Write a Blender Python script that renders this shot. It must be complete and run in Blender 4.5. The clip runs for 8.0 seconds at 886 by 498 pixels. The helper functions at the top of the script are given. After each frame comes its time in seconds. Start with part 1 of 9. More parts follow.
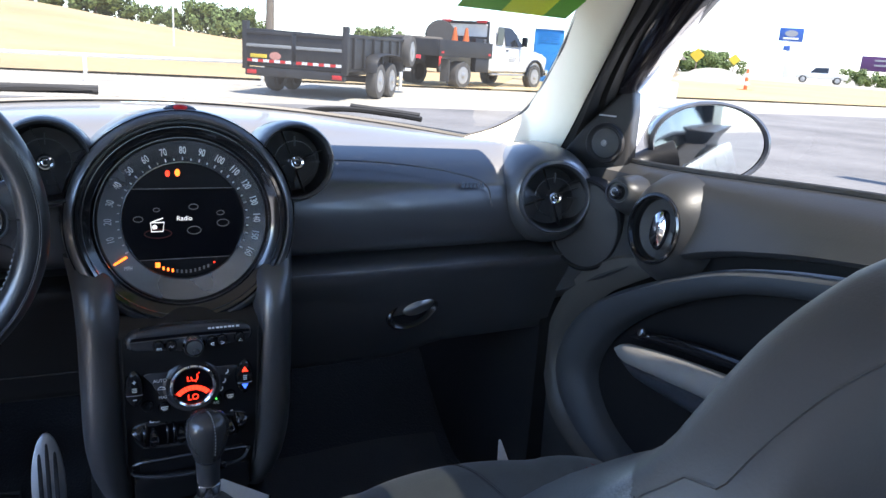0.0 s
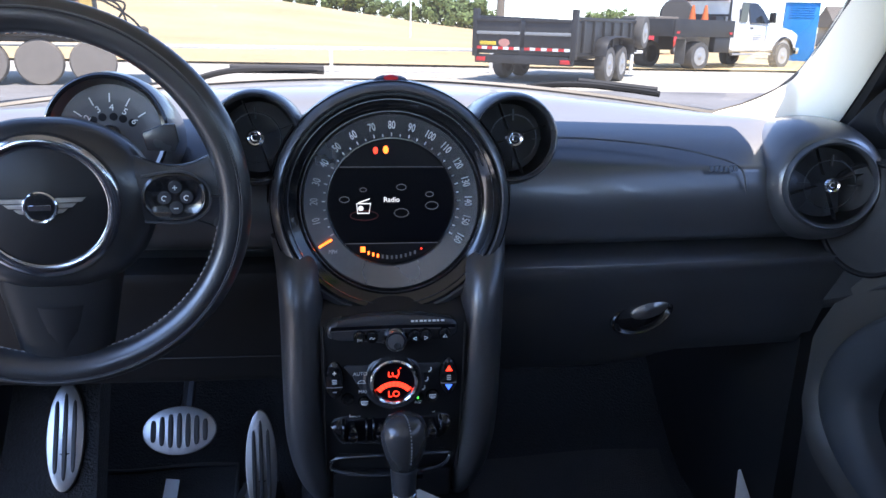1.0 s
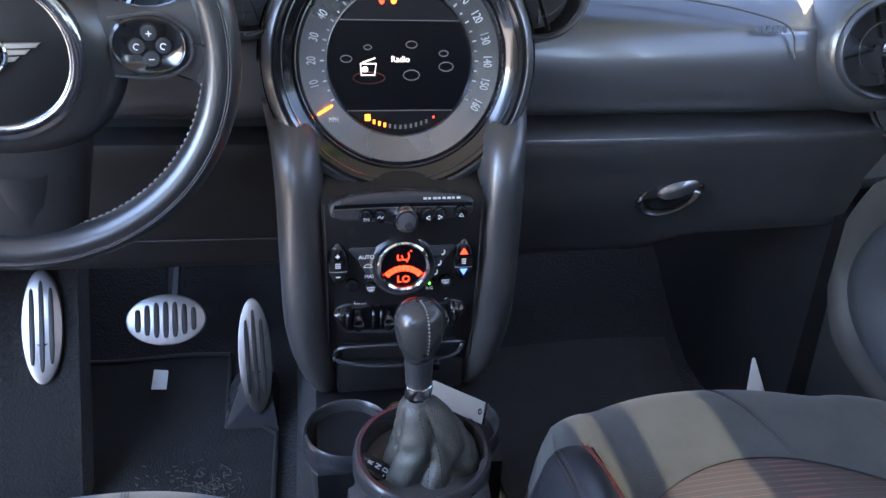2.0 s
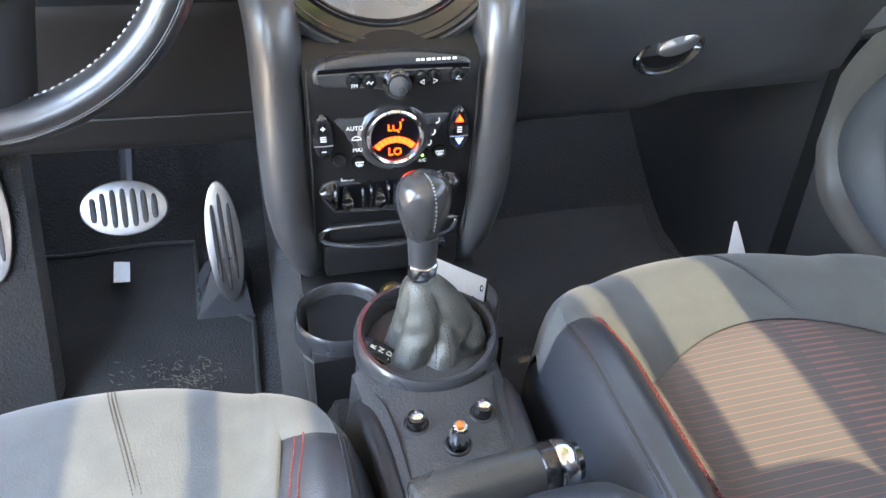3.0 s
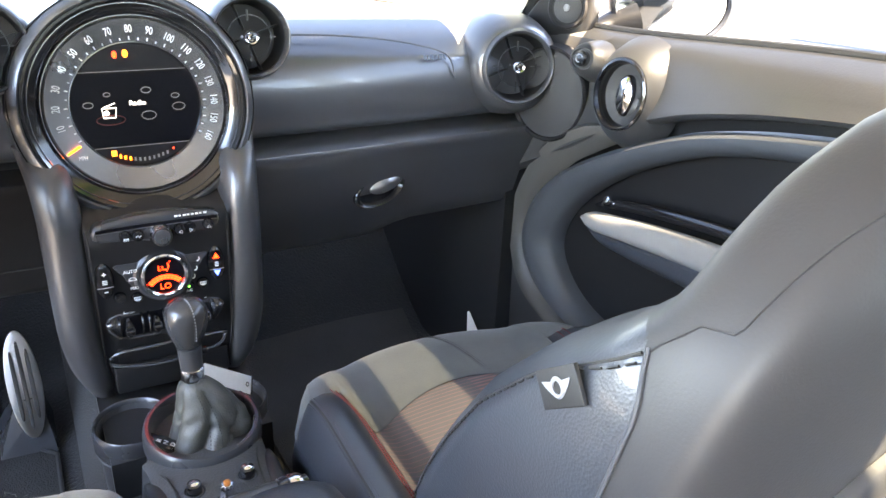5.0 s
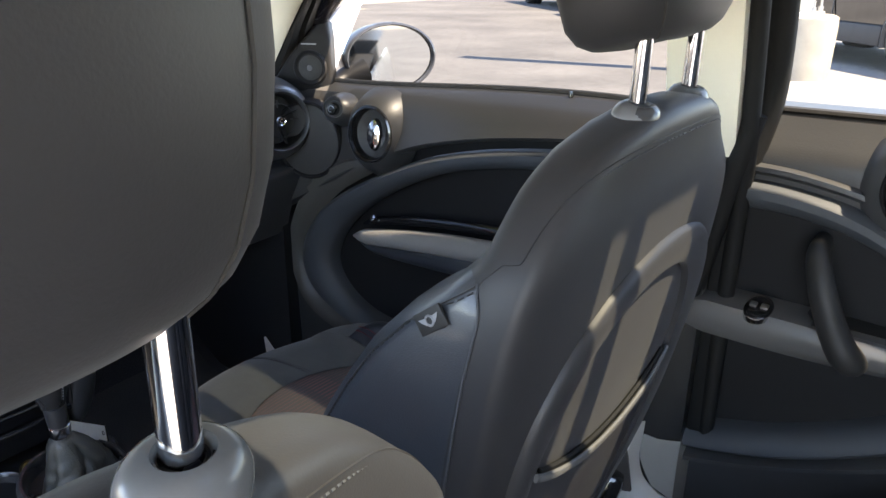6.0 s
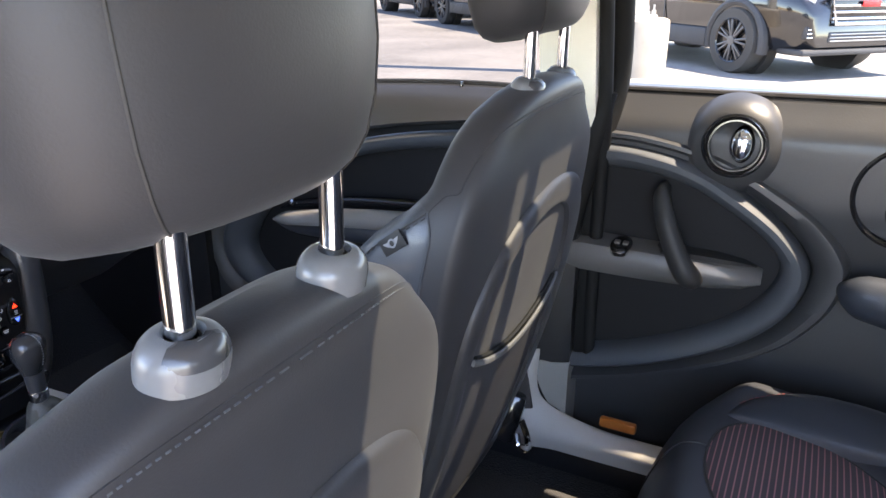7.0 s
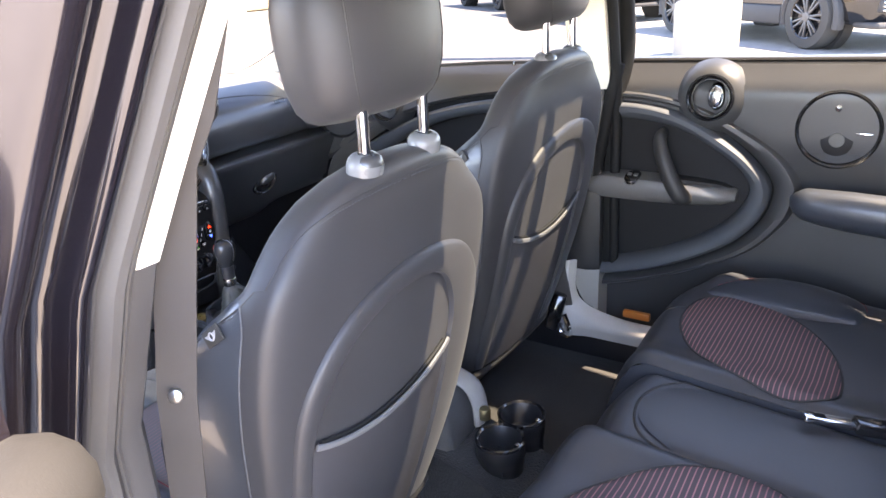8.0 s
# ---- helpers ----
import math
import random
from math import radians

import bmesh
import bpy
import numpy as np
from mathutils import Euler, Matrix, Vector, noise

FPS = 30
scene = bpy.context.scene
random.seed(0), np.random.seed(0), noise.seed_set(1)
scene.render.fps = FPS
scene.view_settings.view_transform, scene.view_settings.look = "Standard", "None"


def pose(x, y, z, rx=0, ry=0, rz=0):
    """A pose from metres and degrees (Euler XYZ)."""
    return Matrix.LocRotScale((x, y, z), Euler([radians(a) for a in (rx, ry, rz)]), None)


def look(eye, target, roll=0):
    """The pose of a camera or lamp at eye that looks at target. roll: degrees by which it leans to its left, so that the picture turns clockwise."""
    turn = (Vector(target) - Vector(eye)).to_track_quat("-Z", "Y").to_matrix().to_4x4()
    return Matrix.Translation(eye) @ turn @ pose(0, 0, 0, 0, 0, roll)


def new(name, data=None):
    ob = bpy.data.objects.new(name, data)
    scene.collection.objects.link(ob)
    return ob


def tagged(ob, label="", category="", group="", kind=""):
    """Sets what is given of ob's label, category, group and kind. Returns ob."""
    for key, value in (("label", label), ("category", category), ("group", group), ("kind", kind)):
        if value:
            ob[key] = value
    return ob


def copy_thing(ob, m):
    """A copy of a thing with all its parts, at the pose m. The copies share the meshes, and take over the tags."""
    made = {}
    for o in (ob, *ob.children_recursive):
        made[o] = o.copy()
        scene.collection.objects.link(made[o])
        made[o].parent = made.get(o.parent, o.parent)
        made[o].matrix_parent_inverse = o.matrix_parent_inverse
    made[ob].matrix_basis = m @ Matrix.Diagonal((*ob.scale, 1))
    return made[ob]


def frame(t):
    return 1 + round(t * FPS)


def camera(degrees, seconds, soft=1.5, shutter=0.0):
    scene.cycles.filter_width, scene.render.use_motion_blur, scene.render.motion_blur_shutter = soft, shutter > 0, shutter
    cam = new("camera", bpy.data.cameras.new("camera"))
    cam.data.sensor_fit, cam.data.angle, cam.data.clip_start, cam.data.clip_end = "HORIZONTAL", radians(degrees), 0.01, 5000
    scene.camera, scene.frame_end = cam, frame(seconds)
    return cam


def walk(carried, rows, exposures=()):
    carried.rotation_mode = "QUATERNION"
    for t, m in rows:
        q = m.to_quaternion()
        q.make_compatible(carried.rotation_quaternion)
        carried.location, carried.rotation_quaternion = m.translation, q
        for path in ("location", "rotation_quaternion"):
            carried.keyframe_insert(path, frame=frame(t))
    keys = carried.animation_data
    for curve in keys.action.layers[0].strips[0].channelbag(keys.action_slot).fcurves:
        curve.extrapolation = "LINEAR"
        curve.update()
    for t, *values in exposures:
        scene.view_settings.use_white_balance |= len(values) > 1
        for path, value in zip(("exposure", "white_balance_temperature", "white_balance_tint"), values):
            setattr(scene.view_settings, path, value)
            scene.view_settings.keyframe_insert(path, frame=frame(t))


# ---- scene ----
cam = camera(61.4, 8.0)
EXPOSURES = [(0, 4.2, 6900, 13), (1.6, 4.4, 6600, 19), (2.0, 5.4, 7700, 17), (2.3, 5.8, 8500, 14), (3.5, 7.0, 10500, 12), (4.2, 6.9, 10500, 14), (5.4, 5.45, 9200, 15), (6.0, 4.2, 8800, 15), (6.6, 4.0, 8400, 17), (7.2, 4.75, 8300, 20), (8, 5.1, 8700, 22)]
PATH = [
    (0, (-0.108, -0.049, 1.248), (0.731, 1.691, 0.729), 3.9),
    (0.5, (-0.083, 0.038, 1.231), (0.385, 1.904, 0.682), 2.2),
    (1, (-0.066, 0.081, 1.214), (0.211, 1.975, 0.636), 1.4),
    (1.5, (-0.066, 0.114, 1.194), (0.194, 1.977, 0.512), 1.5),
    (2, (-0.092, 0.171, 1.159), (0.231, 1.956, 0.317), 2.2),
    (3.3, (-0.141, 0.234, 1.121), (0.331, 1.808, -0.019), 2.7),
    (3.5, (-0.136, 0.213, 1.135), (0.353, 1.8, 0.021), 2.7),
    (4, (-0.11, 0.152, 1.179), (0.457, 1.763, 0.137), 1.9),
    (4.2, (-0.098, 0.113, 1.205), (0.495, 1.743, 0.21), 1.5),
    (5.3, (-0.168, -0.061, 1.253), (0.964, 1.409, 0.505), 3.2),
    (5.5, (-0.208, -0.073, 1.275), (1.074, 1.289, 0.567), 3.1),
    (5.7, (-0.269, -0.101, 1.306), (1.133, 1.150, 0.621), 2.2),
    (6, (-0.369, -0.152, 1.319), (1.112, 0.979, 0.592), 0.5),
    (6.5, (-0.511, -0.202, 1.338), (1.062, 0.788, 0.601), 0.0),
    (7, (-0.608, -0.209, 1.326), (1.063, 0.634, 0.62), 0.4),
    (7.5, (-0.831, -0.307, 1.343), (0.825, 0.575, 0.649), -1.2),
    (8, (-1.051, -0.507, 1.369), (0.501, 0.531, 0.654), -3.2),
]
walk(cam, [(t, look(eye, target, roll)) for t, eye, target, roll in PATH], EXPOSURES)

# ---- light ----
SUN_ELEV, SUN_AZ = 63.0, 165.0   # degrees above the horizon; degrees clockwise from +y
world = bpy.data.worlds.new("world")
scene.world = world
world.use_nodes = True
wn = world.node_tree.nodes
sky = wn.new("ShaderNodeTexSky")
sky.sky_type, sky.sun_disc = "NISHITA", False
sky.sun_elevation, sky.sun_rotation = radians(SUN_ELEV), radians(SUN_AZ)
sky.air_density, sky.dust_density, sky.ozone_density = 0.65, 0.05, 2.0
wn["Background"].inputs["Strength"].default_value = 0.15
world.node_tree.links.new(sky.outputs[0], wn["Background"].inputs["Color"])
sun_dir = Vector((math.sin(radians(SUN_AZ)) * math.cos(radians(SUN_ELEV)),
                  math.cos(radians(SUN_AZ)) * math.cos(radians(SUN_ELEV)), math.sin(radians(SUN_ELEV))))
sun_data = bpy.data.lights.new("sun", "SUN")
sun_data.energy, sun_data.angle, sun_data.color = 2.5, radians(0.6), (1.0, 0.95, 0.87)
sun_lamp = new("sun", sun_data)
sun_lamp.matrix_world = Matrix.Translation((0, 0, 30)) @ sun_dir.to_track_quat("Z", "Y").to_matrix().to_4x4()


# ---- mesh helpers ----
def V(*a):
    return Vector(a)


def aim(loc, d):
    """A pose at loc whose z axis points along d and whose y axis is as upright as it can be."""
    return Matrix.Translation(loc) @ Vector(d).to_track_quat("Z", "Y").to_matrix().to_4x4()


def part(name, bm, material, parent=None, label="", smooth=40):
    me = bpy.data.meshes.new(name)
    bmesh.ops.recalc_face_normals(bm, faces=bm.faces)
    bm.to_mesh(me)
    bm.free()
    me.materials.append(material)
    if smooth:
        me.polygons.foreach_set("use_smooth", [True] * len(me.polygons))
        me.set_sharp_from_angle(angle=radians(smooth))
    ob = new(name, me)
    if parent is not None:
        ob.parent = parent
    if label:
        ob["label"] = label
    return ob


def thing(name, label, category, group="", kind="", at=None):
    ob = new(name)
    ob.empty_display_size = 0.05
    if at is not None:
        ob.matrix_world = at
    return tagged(ob, label, category, group, kind)


def loft(rings, closed=True, caps=True, bm=None):
    bm = bm or bmesh.new()
    rows = [[bm.verts.new(p) for p in r] for r in rings]
    n = len(rows[0])
    for a, b in zip(rows, rows[1:]):
        for i in range(n if closed else n - 1):
            j = (i + 1) % n
            bm.faces.new((a[i], a[j], b[j], b[i]))
    if caps and closed:
        bm.faces.new(list(reversed(rows[0])))
        bm.faces.new(rows[-1])
    return bm


def curve(pts, n=8, closed=False):
    """Catmull-Rom through the points."""
    pts = [Vector(p) for p in pts]
    out, m = [], len(pts)
    for i in range(m if closed else m - 1):
        p1, p2 = pts[i], pts[(i + 1) % m]
        p0 = pts[i - 1] if (i or closed) else p1 * 2 - p2
        p3 = pts[(i + 2) % m] if (i + 2 < m or closed) else p2 * 2 - p1
        for k in range(n):
            t = k / n
            out.append(0.5 * (2 * p1 + (p2 - p0) * t + (2 * p0 - 5 * p1 + 4 * p2 - p3) * t * t + (3 * p1 - p0 - 3 * p2 + p3) * t ** 3))
    if not closed:
        out.append(pts[-1])
    return out


def tube(pts, r, n=10, closed=False, squash=1.0, side=None, bm=None):
    """Sweep along pts. r: radius or one radius a point. squash: the second axis as a share of the first; side: direction of the first axis."""
    pts = [Vector(p) for p in pts]
    m = len(pts)
    rr = r if isinstance(r, (list, tuple)) else [r] * m
    if len(rr) != m:
        rr = [float(np.interp(i / (m - 1), np.linspace(0, 1, len(rr)), rr)) for i in range(m)]
    rings, up = [], None
    for i, p in enumerate(pts):
        a = pts[i - 1] if (i or closed) else p
        b = pts[(i + 1) % m] if (i + 1 < m or closed) else p
        d = (b - a).normalized()
        if side is not None:
            up = (Vector(side) - d * d.dot(Vector(side))).normalized()
        else:
            up = up or (V(0, 0, 1) if abs(d.z) < 0.9 else V(1, 0, 0))
            up = (up - d * d.dot(up)).normalized()
        w = d.cross(up)
        rings.append([p + rr[i] * (math.cos(q) * up + squash * math.sin(q) * w) for q in (2 * math.pi * k / n for k in range(n))])
    if closed:
        rings.append(rings[0])
        bm = loft(rings, True, False, bm)
        bmesh.ops.remove_doubles(bm, verts=bm.verts, dist=1e-6)
        return bm
    return loft(rings, True, True, bm)


def lathe(prof, m=Matrix(), n=48, bm=None, sx=1.0, sy=1.0, caps=True):
    """Turn (radius, height) pairs round the z axis of m."""
    rings = [[m @ V(sx * r * math.cos(2 * math.pi * k / n), sy * r * math.sin(2 * math.pi * k / n), h) for k in range(n)] for r, h in prof]
    return loft(rings, True, caps, bm)


def box(lo, hi, bevel=0.004, seg=2, m=Matrix(), bm=None):
    t = bmesh.new()
    c, s = (Vector(lo) + Vector(hi)) / 2, Vector(hi) - Vector(lo)
    bmesh.ops.create_cube(t, size=1, matrix=Matrix.Translation(c) @ Matrix.Diagonal((*s, 1)))
    if bevel:
        bmesh.ops.bevel(t, geom=t.edges[:], offset=min(bevel, min(s) * 0.45), segments=seg, profile=0.5, affect="EDGES")
    bmesh.ops.transform(t, matrix=m, verts=t.verts)
    if bm is None:
        return t
    join(bm, t)
    return bm


def join(bm, other):
    at = {v: bm.verts.new(v.co) for v in other.verts}
    for f in other.faces:
        bm.faces.new([at[v] for v in f.verts])
    other.free()
    return bm


def plate(outline, thick, m=Matrix(), bevel=0.002, seg=2, bm=None):
    """A flat outline in the xy plane of m, its top at z = 0, thick downwards."""
    t = bmesh.new()
    f = t.faces.new([t.verts.new((p[0], p[1], 0)) for p in outline])
    if f.normal.z < 0 or sum((outline[i - 1][0] * outline[i][1] - outline[i][0] * outline[i - 1][1]) for i in range(len(outline))) < 0:
        f.normal_flip()
    r = bmesh.ops.extrude_face_region(t, geom=[f])
    bmesh.ops.translate(t, vec=(0, 0, thick), verts=[v for v in r["geom"] if isinstance(v, bmesh.types.BMVert)])
    bmesh.ops.translate(t, vec=(0, 0, -thick), verts=t.verts)
    if bevel:
        top = [e for e in t.edges if all(abs(v.co.z) < 1e-6 for v in e.verts)]
        bmesh.ops.bevel(t, geom=top, offset=bevel, segments=seg, profile=0.5, affect="EDGES")
    bmesh.ops.transform(t, matrix=m, verts=t.verts)
    if bm is None:
        return t
    return join(bm, t)


def oval(a, b, n=32, power=1.0, cx=0, cy=0):
    def s(v):
        return math.copysign(abs(v) ** power, v)
    return [(cx + a * s(math.cos(2 * math.pi * k / n)), cy + b * s(math.sin(2 * math.pi * k / n))) for k in range(n)]


def grid(fn, nu, nv, thick=None, bm=None):
    """A sheet fn(u, v), u and v from 0 to 1; with thick (a vector) it gets a back and rims."""
    bm = bm or bmesh.new()
    a = [[bm.verts.new(fn(i / nu, j / nv)) for i in range(nu + 1)] for j in range(nv + 1)]
    for j in range(nv):
        for i in range(nu):
            bm.faces.new((a[j][i], a[j][i + 1], a[j + 1][i + 1], a[j + 1][i]))
    if thick is not None:
        b = [[bm.verts.new(v.co + Vector(thick)) for v in r] for r in a]
        for j in range(nv):
            for i in range(nu):
                bm.faces.new((b[j][i], b[j + 1][i], b[j + 1][i + 1], b[j][i + 1]))
        for j in range(nv):
            for i in (0, nu):
                bm.faces.new((a[j][i], a[j + 1][i], b[j + 1][i], b[j][i]))
        for i in range(nu):
            for j in (0, nv):
                bm.faces.new((a[j][i], a[j][i + 1], b[j][i + 1], b[j][i]))
    return bm


def step(a, b, x):
    t = max(0.0, min(1.0, (x - a) / (b - a)))
    return t * t * (3 - 2 * t)


def words(name, text, size, m, material, parent, align="CENTER", depth=0.0004):
    cu = bpy.data.curves.new(name, "FONT")
    cu.body, cu.size, cu.align_x, cu.align_y, cu.extrude = text, size, align, "CENTER", depth
    cu.resolution_u = 3
    tmp = bpy.data.objects.new(name, cu)
    scene.collection.objects.link(tmp)
    me = bpy.data.meshes.new_from_object(tmp.evaluated_get(bpy.context.evaluated_depsgraph_get()))
    bpy.data.objects.remove(tmp)
    me.transform(m)
    me.materials.append(material)
    ob = new(name, me)
    ob.parent = parent
    return ob


# ---- materials ----
def surf(name, col, rough=0.5, metal=0.0, var=0.12, scale=6.0, fine=180.0, bump=0.1, spec=0.5, coat=0.0, grain="noise", dist=0.001, sheen=0.0, island=0.0, rvar=0.05):
    """A painted, moulded or woven surface: colour and gloss vary in patches, and a fine grain gives relief."""
    ma = bpy.data.materials.new(name)
    ma.use_nodes = True
    nt = ma.node_tree
    N, L = nt.nodes, nt.links
    p = N["Principled BSDF"]
    tc = N.new("ShaderNodeTexCoord")
    big = N.new("ShaderNodeTexNoise")
    big.inputs["Scale"].default_value, big.inputs["Detail"].default_value = scale, 5
    L.new(tc.outputs["Object"], big.inputs["Vector"])
    if grain == "leather":
        sm = N.new("ShaderNodeTexVoronoi")
        sm.inputs["Scale"].default_value = fine
        height = sm.outputs["Distance"]
    else:
        sm = N.new("ShaderNodeTexNoise")
        sm.inputs["Scale"].default_value, sm.inputs["Detail"].default_value = fine, 3
        height = sm.outputs[0]
    L.new(tc.outputs["Object"], sm.inputs["Vector"])
    mixv = N.new("ShaderNodeMath")
    mixv.operation = "MULTIPLY_ADD"
    L.new(height, mixv.inputs[0])
    mixv.inputs[1].default_value = 0.35
    L.new(big.outputs[0], mixv.inputs[2])
    ramp = N.new("ShaderNodeMapRange")
    ramp.inputs["From Min"].default_value, ramp.inputs["From Max"].default_value = 0.35, 1.0
    ramp.inputs["To Min"].default_value, ramp.inputs["To Max"].default_value = 1 - var, 1 + var
    L.new(mixv.outputs[0], ramp.inputs["Value"])
    value = ramp.outputs[0]
    if island:
        info = N.new("ShaderNodeNewGeometry")
        r2 = N.new("ShaderNodeMapRange")
        r2.inputs["To Min"].default_value, r2.inputs["To Max"].default_value = 1 - island, 1 + island
        L.new(info.outputs["Random Per Island"], r2.inputs["Value"])
        mm = N.new("ShaderNodeMath")
        mm.operation = "MULTIPLY"
        L.new(value, mm.inputs[0])
        L.new(r2.outputs[0], mm.inputs[1])
        value = mm.outputs[0]
    cm = N.new("ShaderNodeVectorMath")
    cm.operation = "SCALE"
    cm.inputs[0].default_value = col
    L.new(value, cm.inputs["Scale"])
    L.new(cm.outputs[0], p.inputs["Base Color"])
    rr = N.new("ShaderNodeMapRange")
    rr.inputs["From Min"].default_value, rr.inputs["From Max"].default_value = 0.3, 0.7
    rr.inputs["To Min"].default_value, rr.inputs["To Max"].default_value = max(0.02, rough - rvar), min(1, rough + rvar)
    L.new(big.outputs[0], rr.inputs["Value"])
    L.new(rr.outputs[0], p.inputs["Roughness"])
    p.inputs["Metallic"].default_value = metal
    p.inputs["Specular IOR Level"].default_value = spec
    p.inputs["Coat Weight"].default_value = coat
    p.inputs["Coat Roughness"].default_value = 0.08
    if sheen:
        p.inputs["Sheen Weight"].default_value = sheen
    if bump:
        b = N.new("ShaderNodeBump")
        b.inputs["Strength"].default_value, b.inputs["Distance"].default_value = bump, dist
        L.new(height, b.inputs["Height"])
        L.new(b.outputs[0], p.inputs["Normal"])
    return ma


def glow(name, col, strength):
    ma = surf(name, col, 0.4, bump=0)
    p = ma.node_tree.nodes["Principled BSDF"]
    p.inputs["Emission Color"].default_value = (*col, 1)
    p.inputs["Emission Strength"].default_value = strength
    return ma


def clear(name, tint=(1, 1, 1), cap=0.04, rough=0.0):
    """A thin pane: clear, with a pane's reflection."""
    ma = bpy.data.materials.new(name)
    ma.use_nodes = True
    nt = ma.node_tree
    N, L = nt.nodes, nt.links
    N.remove(N["Principled BSDF"])
    tr, gl, lw, pw, sc, mx = (N.new("ShaderNodeBsdfTransparent"), N.new("ShaderNodeBsdfGlossy"), N.new("ShaderNodeLayerWeight"), N.new("ShaderNodeMath"), N.new("ShaderNodeMath"), N.new("ShaderNodeMixShader"))
    tr.inputs[0].default_value = (*tint, 1)
    gl.inputs["Roughness"].default_value = rough
    pw.operation, pw.inputs[1].default_value = "POWER", 5.0
    sc.operation, sc.inputs[1].default_value, sc.inputs[2].default_value = "MULTIPLY_ADD", 0.8, cap
    L.new(lw.outputs["Facing"], pw.inputs[0])
    L.new(pw.outputs[0], sc.inputs[0])
    L.new(sc.outputs[0], mx.inputs[0])
    L.new(tr.outputs[0], mx.inputs[1])
    L.new(gl.outputs[0], mx.inputs[2])
    L.new(mx.outputs[0], N["Material Output"].inputs["Surface"])
    return ma


def striped(name, base, line, pitch, width, axis=1, rough=0.85, band=None):
    """Ribbed seat cloth with fine coloured lines."""
    ma = surf(name, base, rough, fine=900, bump=0.3, dist=0.0006)
    nt = ma.node_tree
    N, L = nt.nodes, nt.links
    p = N["Principled BSDF"]
    old = p.inputs["Base Color"].links[0].from_socket
    tc = N.new("ShaderNodeTexCoord")
    sp = N.new("ShaderNodeSeparateXYZ")
    L.new(tc.outputs["Object"], sp.inputs[0])
    md = N.new("ShaderNodeMath")
    md.operation = "PINGPONG"
    L.new(sp.outputs[axis], md.inputs[0])
    md.inputs[1].default_value = pitch / 2
    lt = N.new("ShaderNodeMapRange")
    lt.inputs["From Min"].default_value, lt.inputs["From Max"].default_value = width * 0.4, width
    lt.inputs["To Min"].default_value, lt.inputs["To Max"].default_value = 1, 0
    L.new(md.outputs[0], lt.inputs["Value"])
    if band:
        bd = N.new("ShaderNodeMath")
        bd.operation = "COMPARE"
        L.new(sp.outputs[1 - axis], bd.inputs[0])
        bd.inputs[1].default_value, bd.inputs[2].default_value = band
        wd = N.new("ShaderNodeMath")
        wd.operation = "MULTIPLY_ADD"
        L.new(bd.outputs[0], wd.inputs[0])
        wd.inputs[1].default_value, wd.inputs[2].default_value = width * 3.2, width
        L.new(wd.outputs[0], lt.inputs["From Max"])
    mx = N.new("ShaderNodeMix")
    mx.data_type = "RGBA"
    L.new(lt.outputs[0], mx.inputs["Factor"])
    L.new(old, mx.inputs["A"])
    mx.inputs["B"].default_value = (*line, 1)
    L.new(mx.outputs["Result"], p.inputs["Base Color"])
    b2 = N.new("ShaderNodeBump")
    b2.inputs["Strength"].default_value, b2.inputs["Distance"].default_value = 0.5, 0.002
    L.new(md.outputs[0], b2.inputs["Height"])
    L.new(p.inputs["Normal"].links[0].from_socket, b2.inputs["Normal"])
    L.new(b2.outputs[0], p.inputs["Normal"])
    return ma


M_dash = surf("dash_plastic", (0.052, 0.053, 0.056), 0.33, spec=1.0, coat=0.4, fine=420, bump=0.22, dist=0.0005, var=0.06, scale=14, rvar=0.02)
M_plastic = surf("trim_plastic", (0.019, 0.019, 0.020), 0.37, fine=480, bump=0.45, dist=0.0006, rvar=0.03)
M_gloss = surf("gloss_black", (0.012, 0.012, 0.013), 0.14, bump=0.0, coat=0.5, var=0.05)
M_column = surf("satin_side_column", (0.045, 0.046, 0.049), 0.36, bump=0.08, fine=900, spec=0.9, coat=0.15)
# near-black: painted shade on the knee panel, own black on the speaker covers
M_knee = surf("shade_and_black_plastic", (0.012, 0.012, 0.013), 0.55, fine=480, bump=0.3, dist=0.0005, rvar=0.03, spec=0.25)
M_console = surf("grained_console_plastic", (0.050, 0.050, 0.051), 0.42, fine=330, bump=0.55, dist=0.0008, grain="leather", rvar=0.04)
M_stack = surf("stack_plastic", (0.012, 0.012, 0.013), 0.40, spec=0.35, fine=620, bump=0.2, dist=0.0004, rvar=0.03)
M_satin = surf("satin_black", (0.042, 0.043, 0.046), 0.27, bump=0.05, fine=900, coat=0.2)
M_chrome = surf("chrome", (0.75, 0.76, 0.78), 0.12, 1.0, bump=0.0, var=0.05)
M_steel = surf("brushed_steel", (0.46, 0.455, 0.445), 0.34, 1.0, fine=300, bump=0.08)
M_leather = surf("black_leather", (0.031, 0.036, 0.044), 0.40, spec=0.65, fine=620, bump=0.32, dist=0.0005, grain="leather", coat=0.25)
M_wheel = surf("wheel_leather", (0.020, 0.020, 0.021), 0.33, fine=900, bump=0.10, dist=0.0005, grain="leather", spec=0.8, coat=0.25)
M_vinyl = surf("charcoal_vinyl", (0.027, 0.0265, 0.0285), 0.50, fine=620, bump=0.16, dist=0.0006, spec=0.42, sheen=0.05, var=0.08)
M_rearleather = surf("rear_leather", (0.036, 0.038, 0.043), 0.40, fine=650, bump=0.25, dist=0.0005, grain="leather")
M_suede = surf("grey_suede", (0.080, 0.084, 0.082), 0.85, fine=520, bump=0.5, dist=0.0008, var=0.22, scale=30, sheen=0.2)
M_cloth = striped("red_lined_cloth", (0.105, 0.092, 0.088), (0.27, 0.12, 0.11), 0.0080, 0.0005, band=(0.07, 0.022))
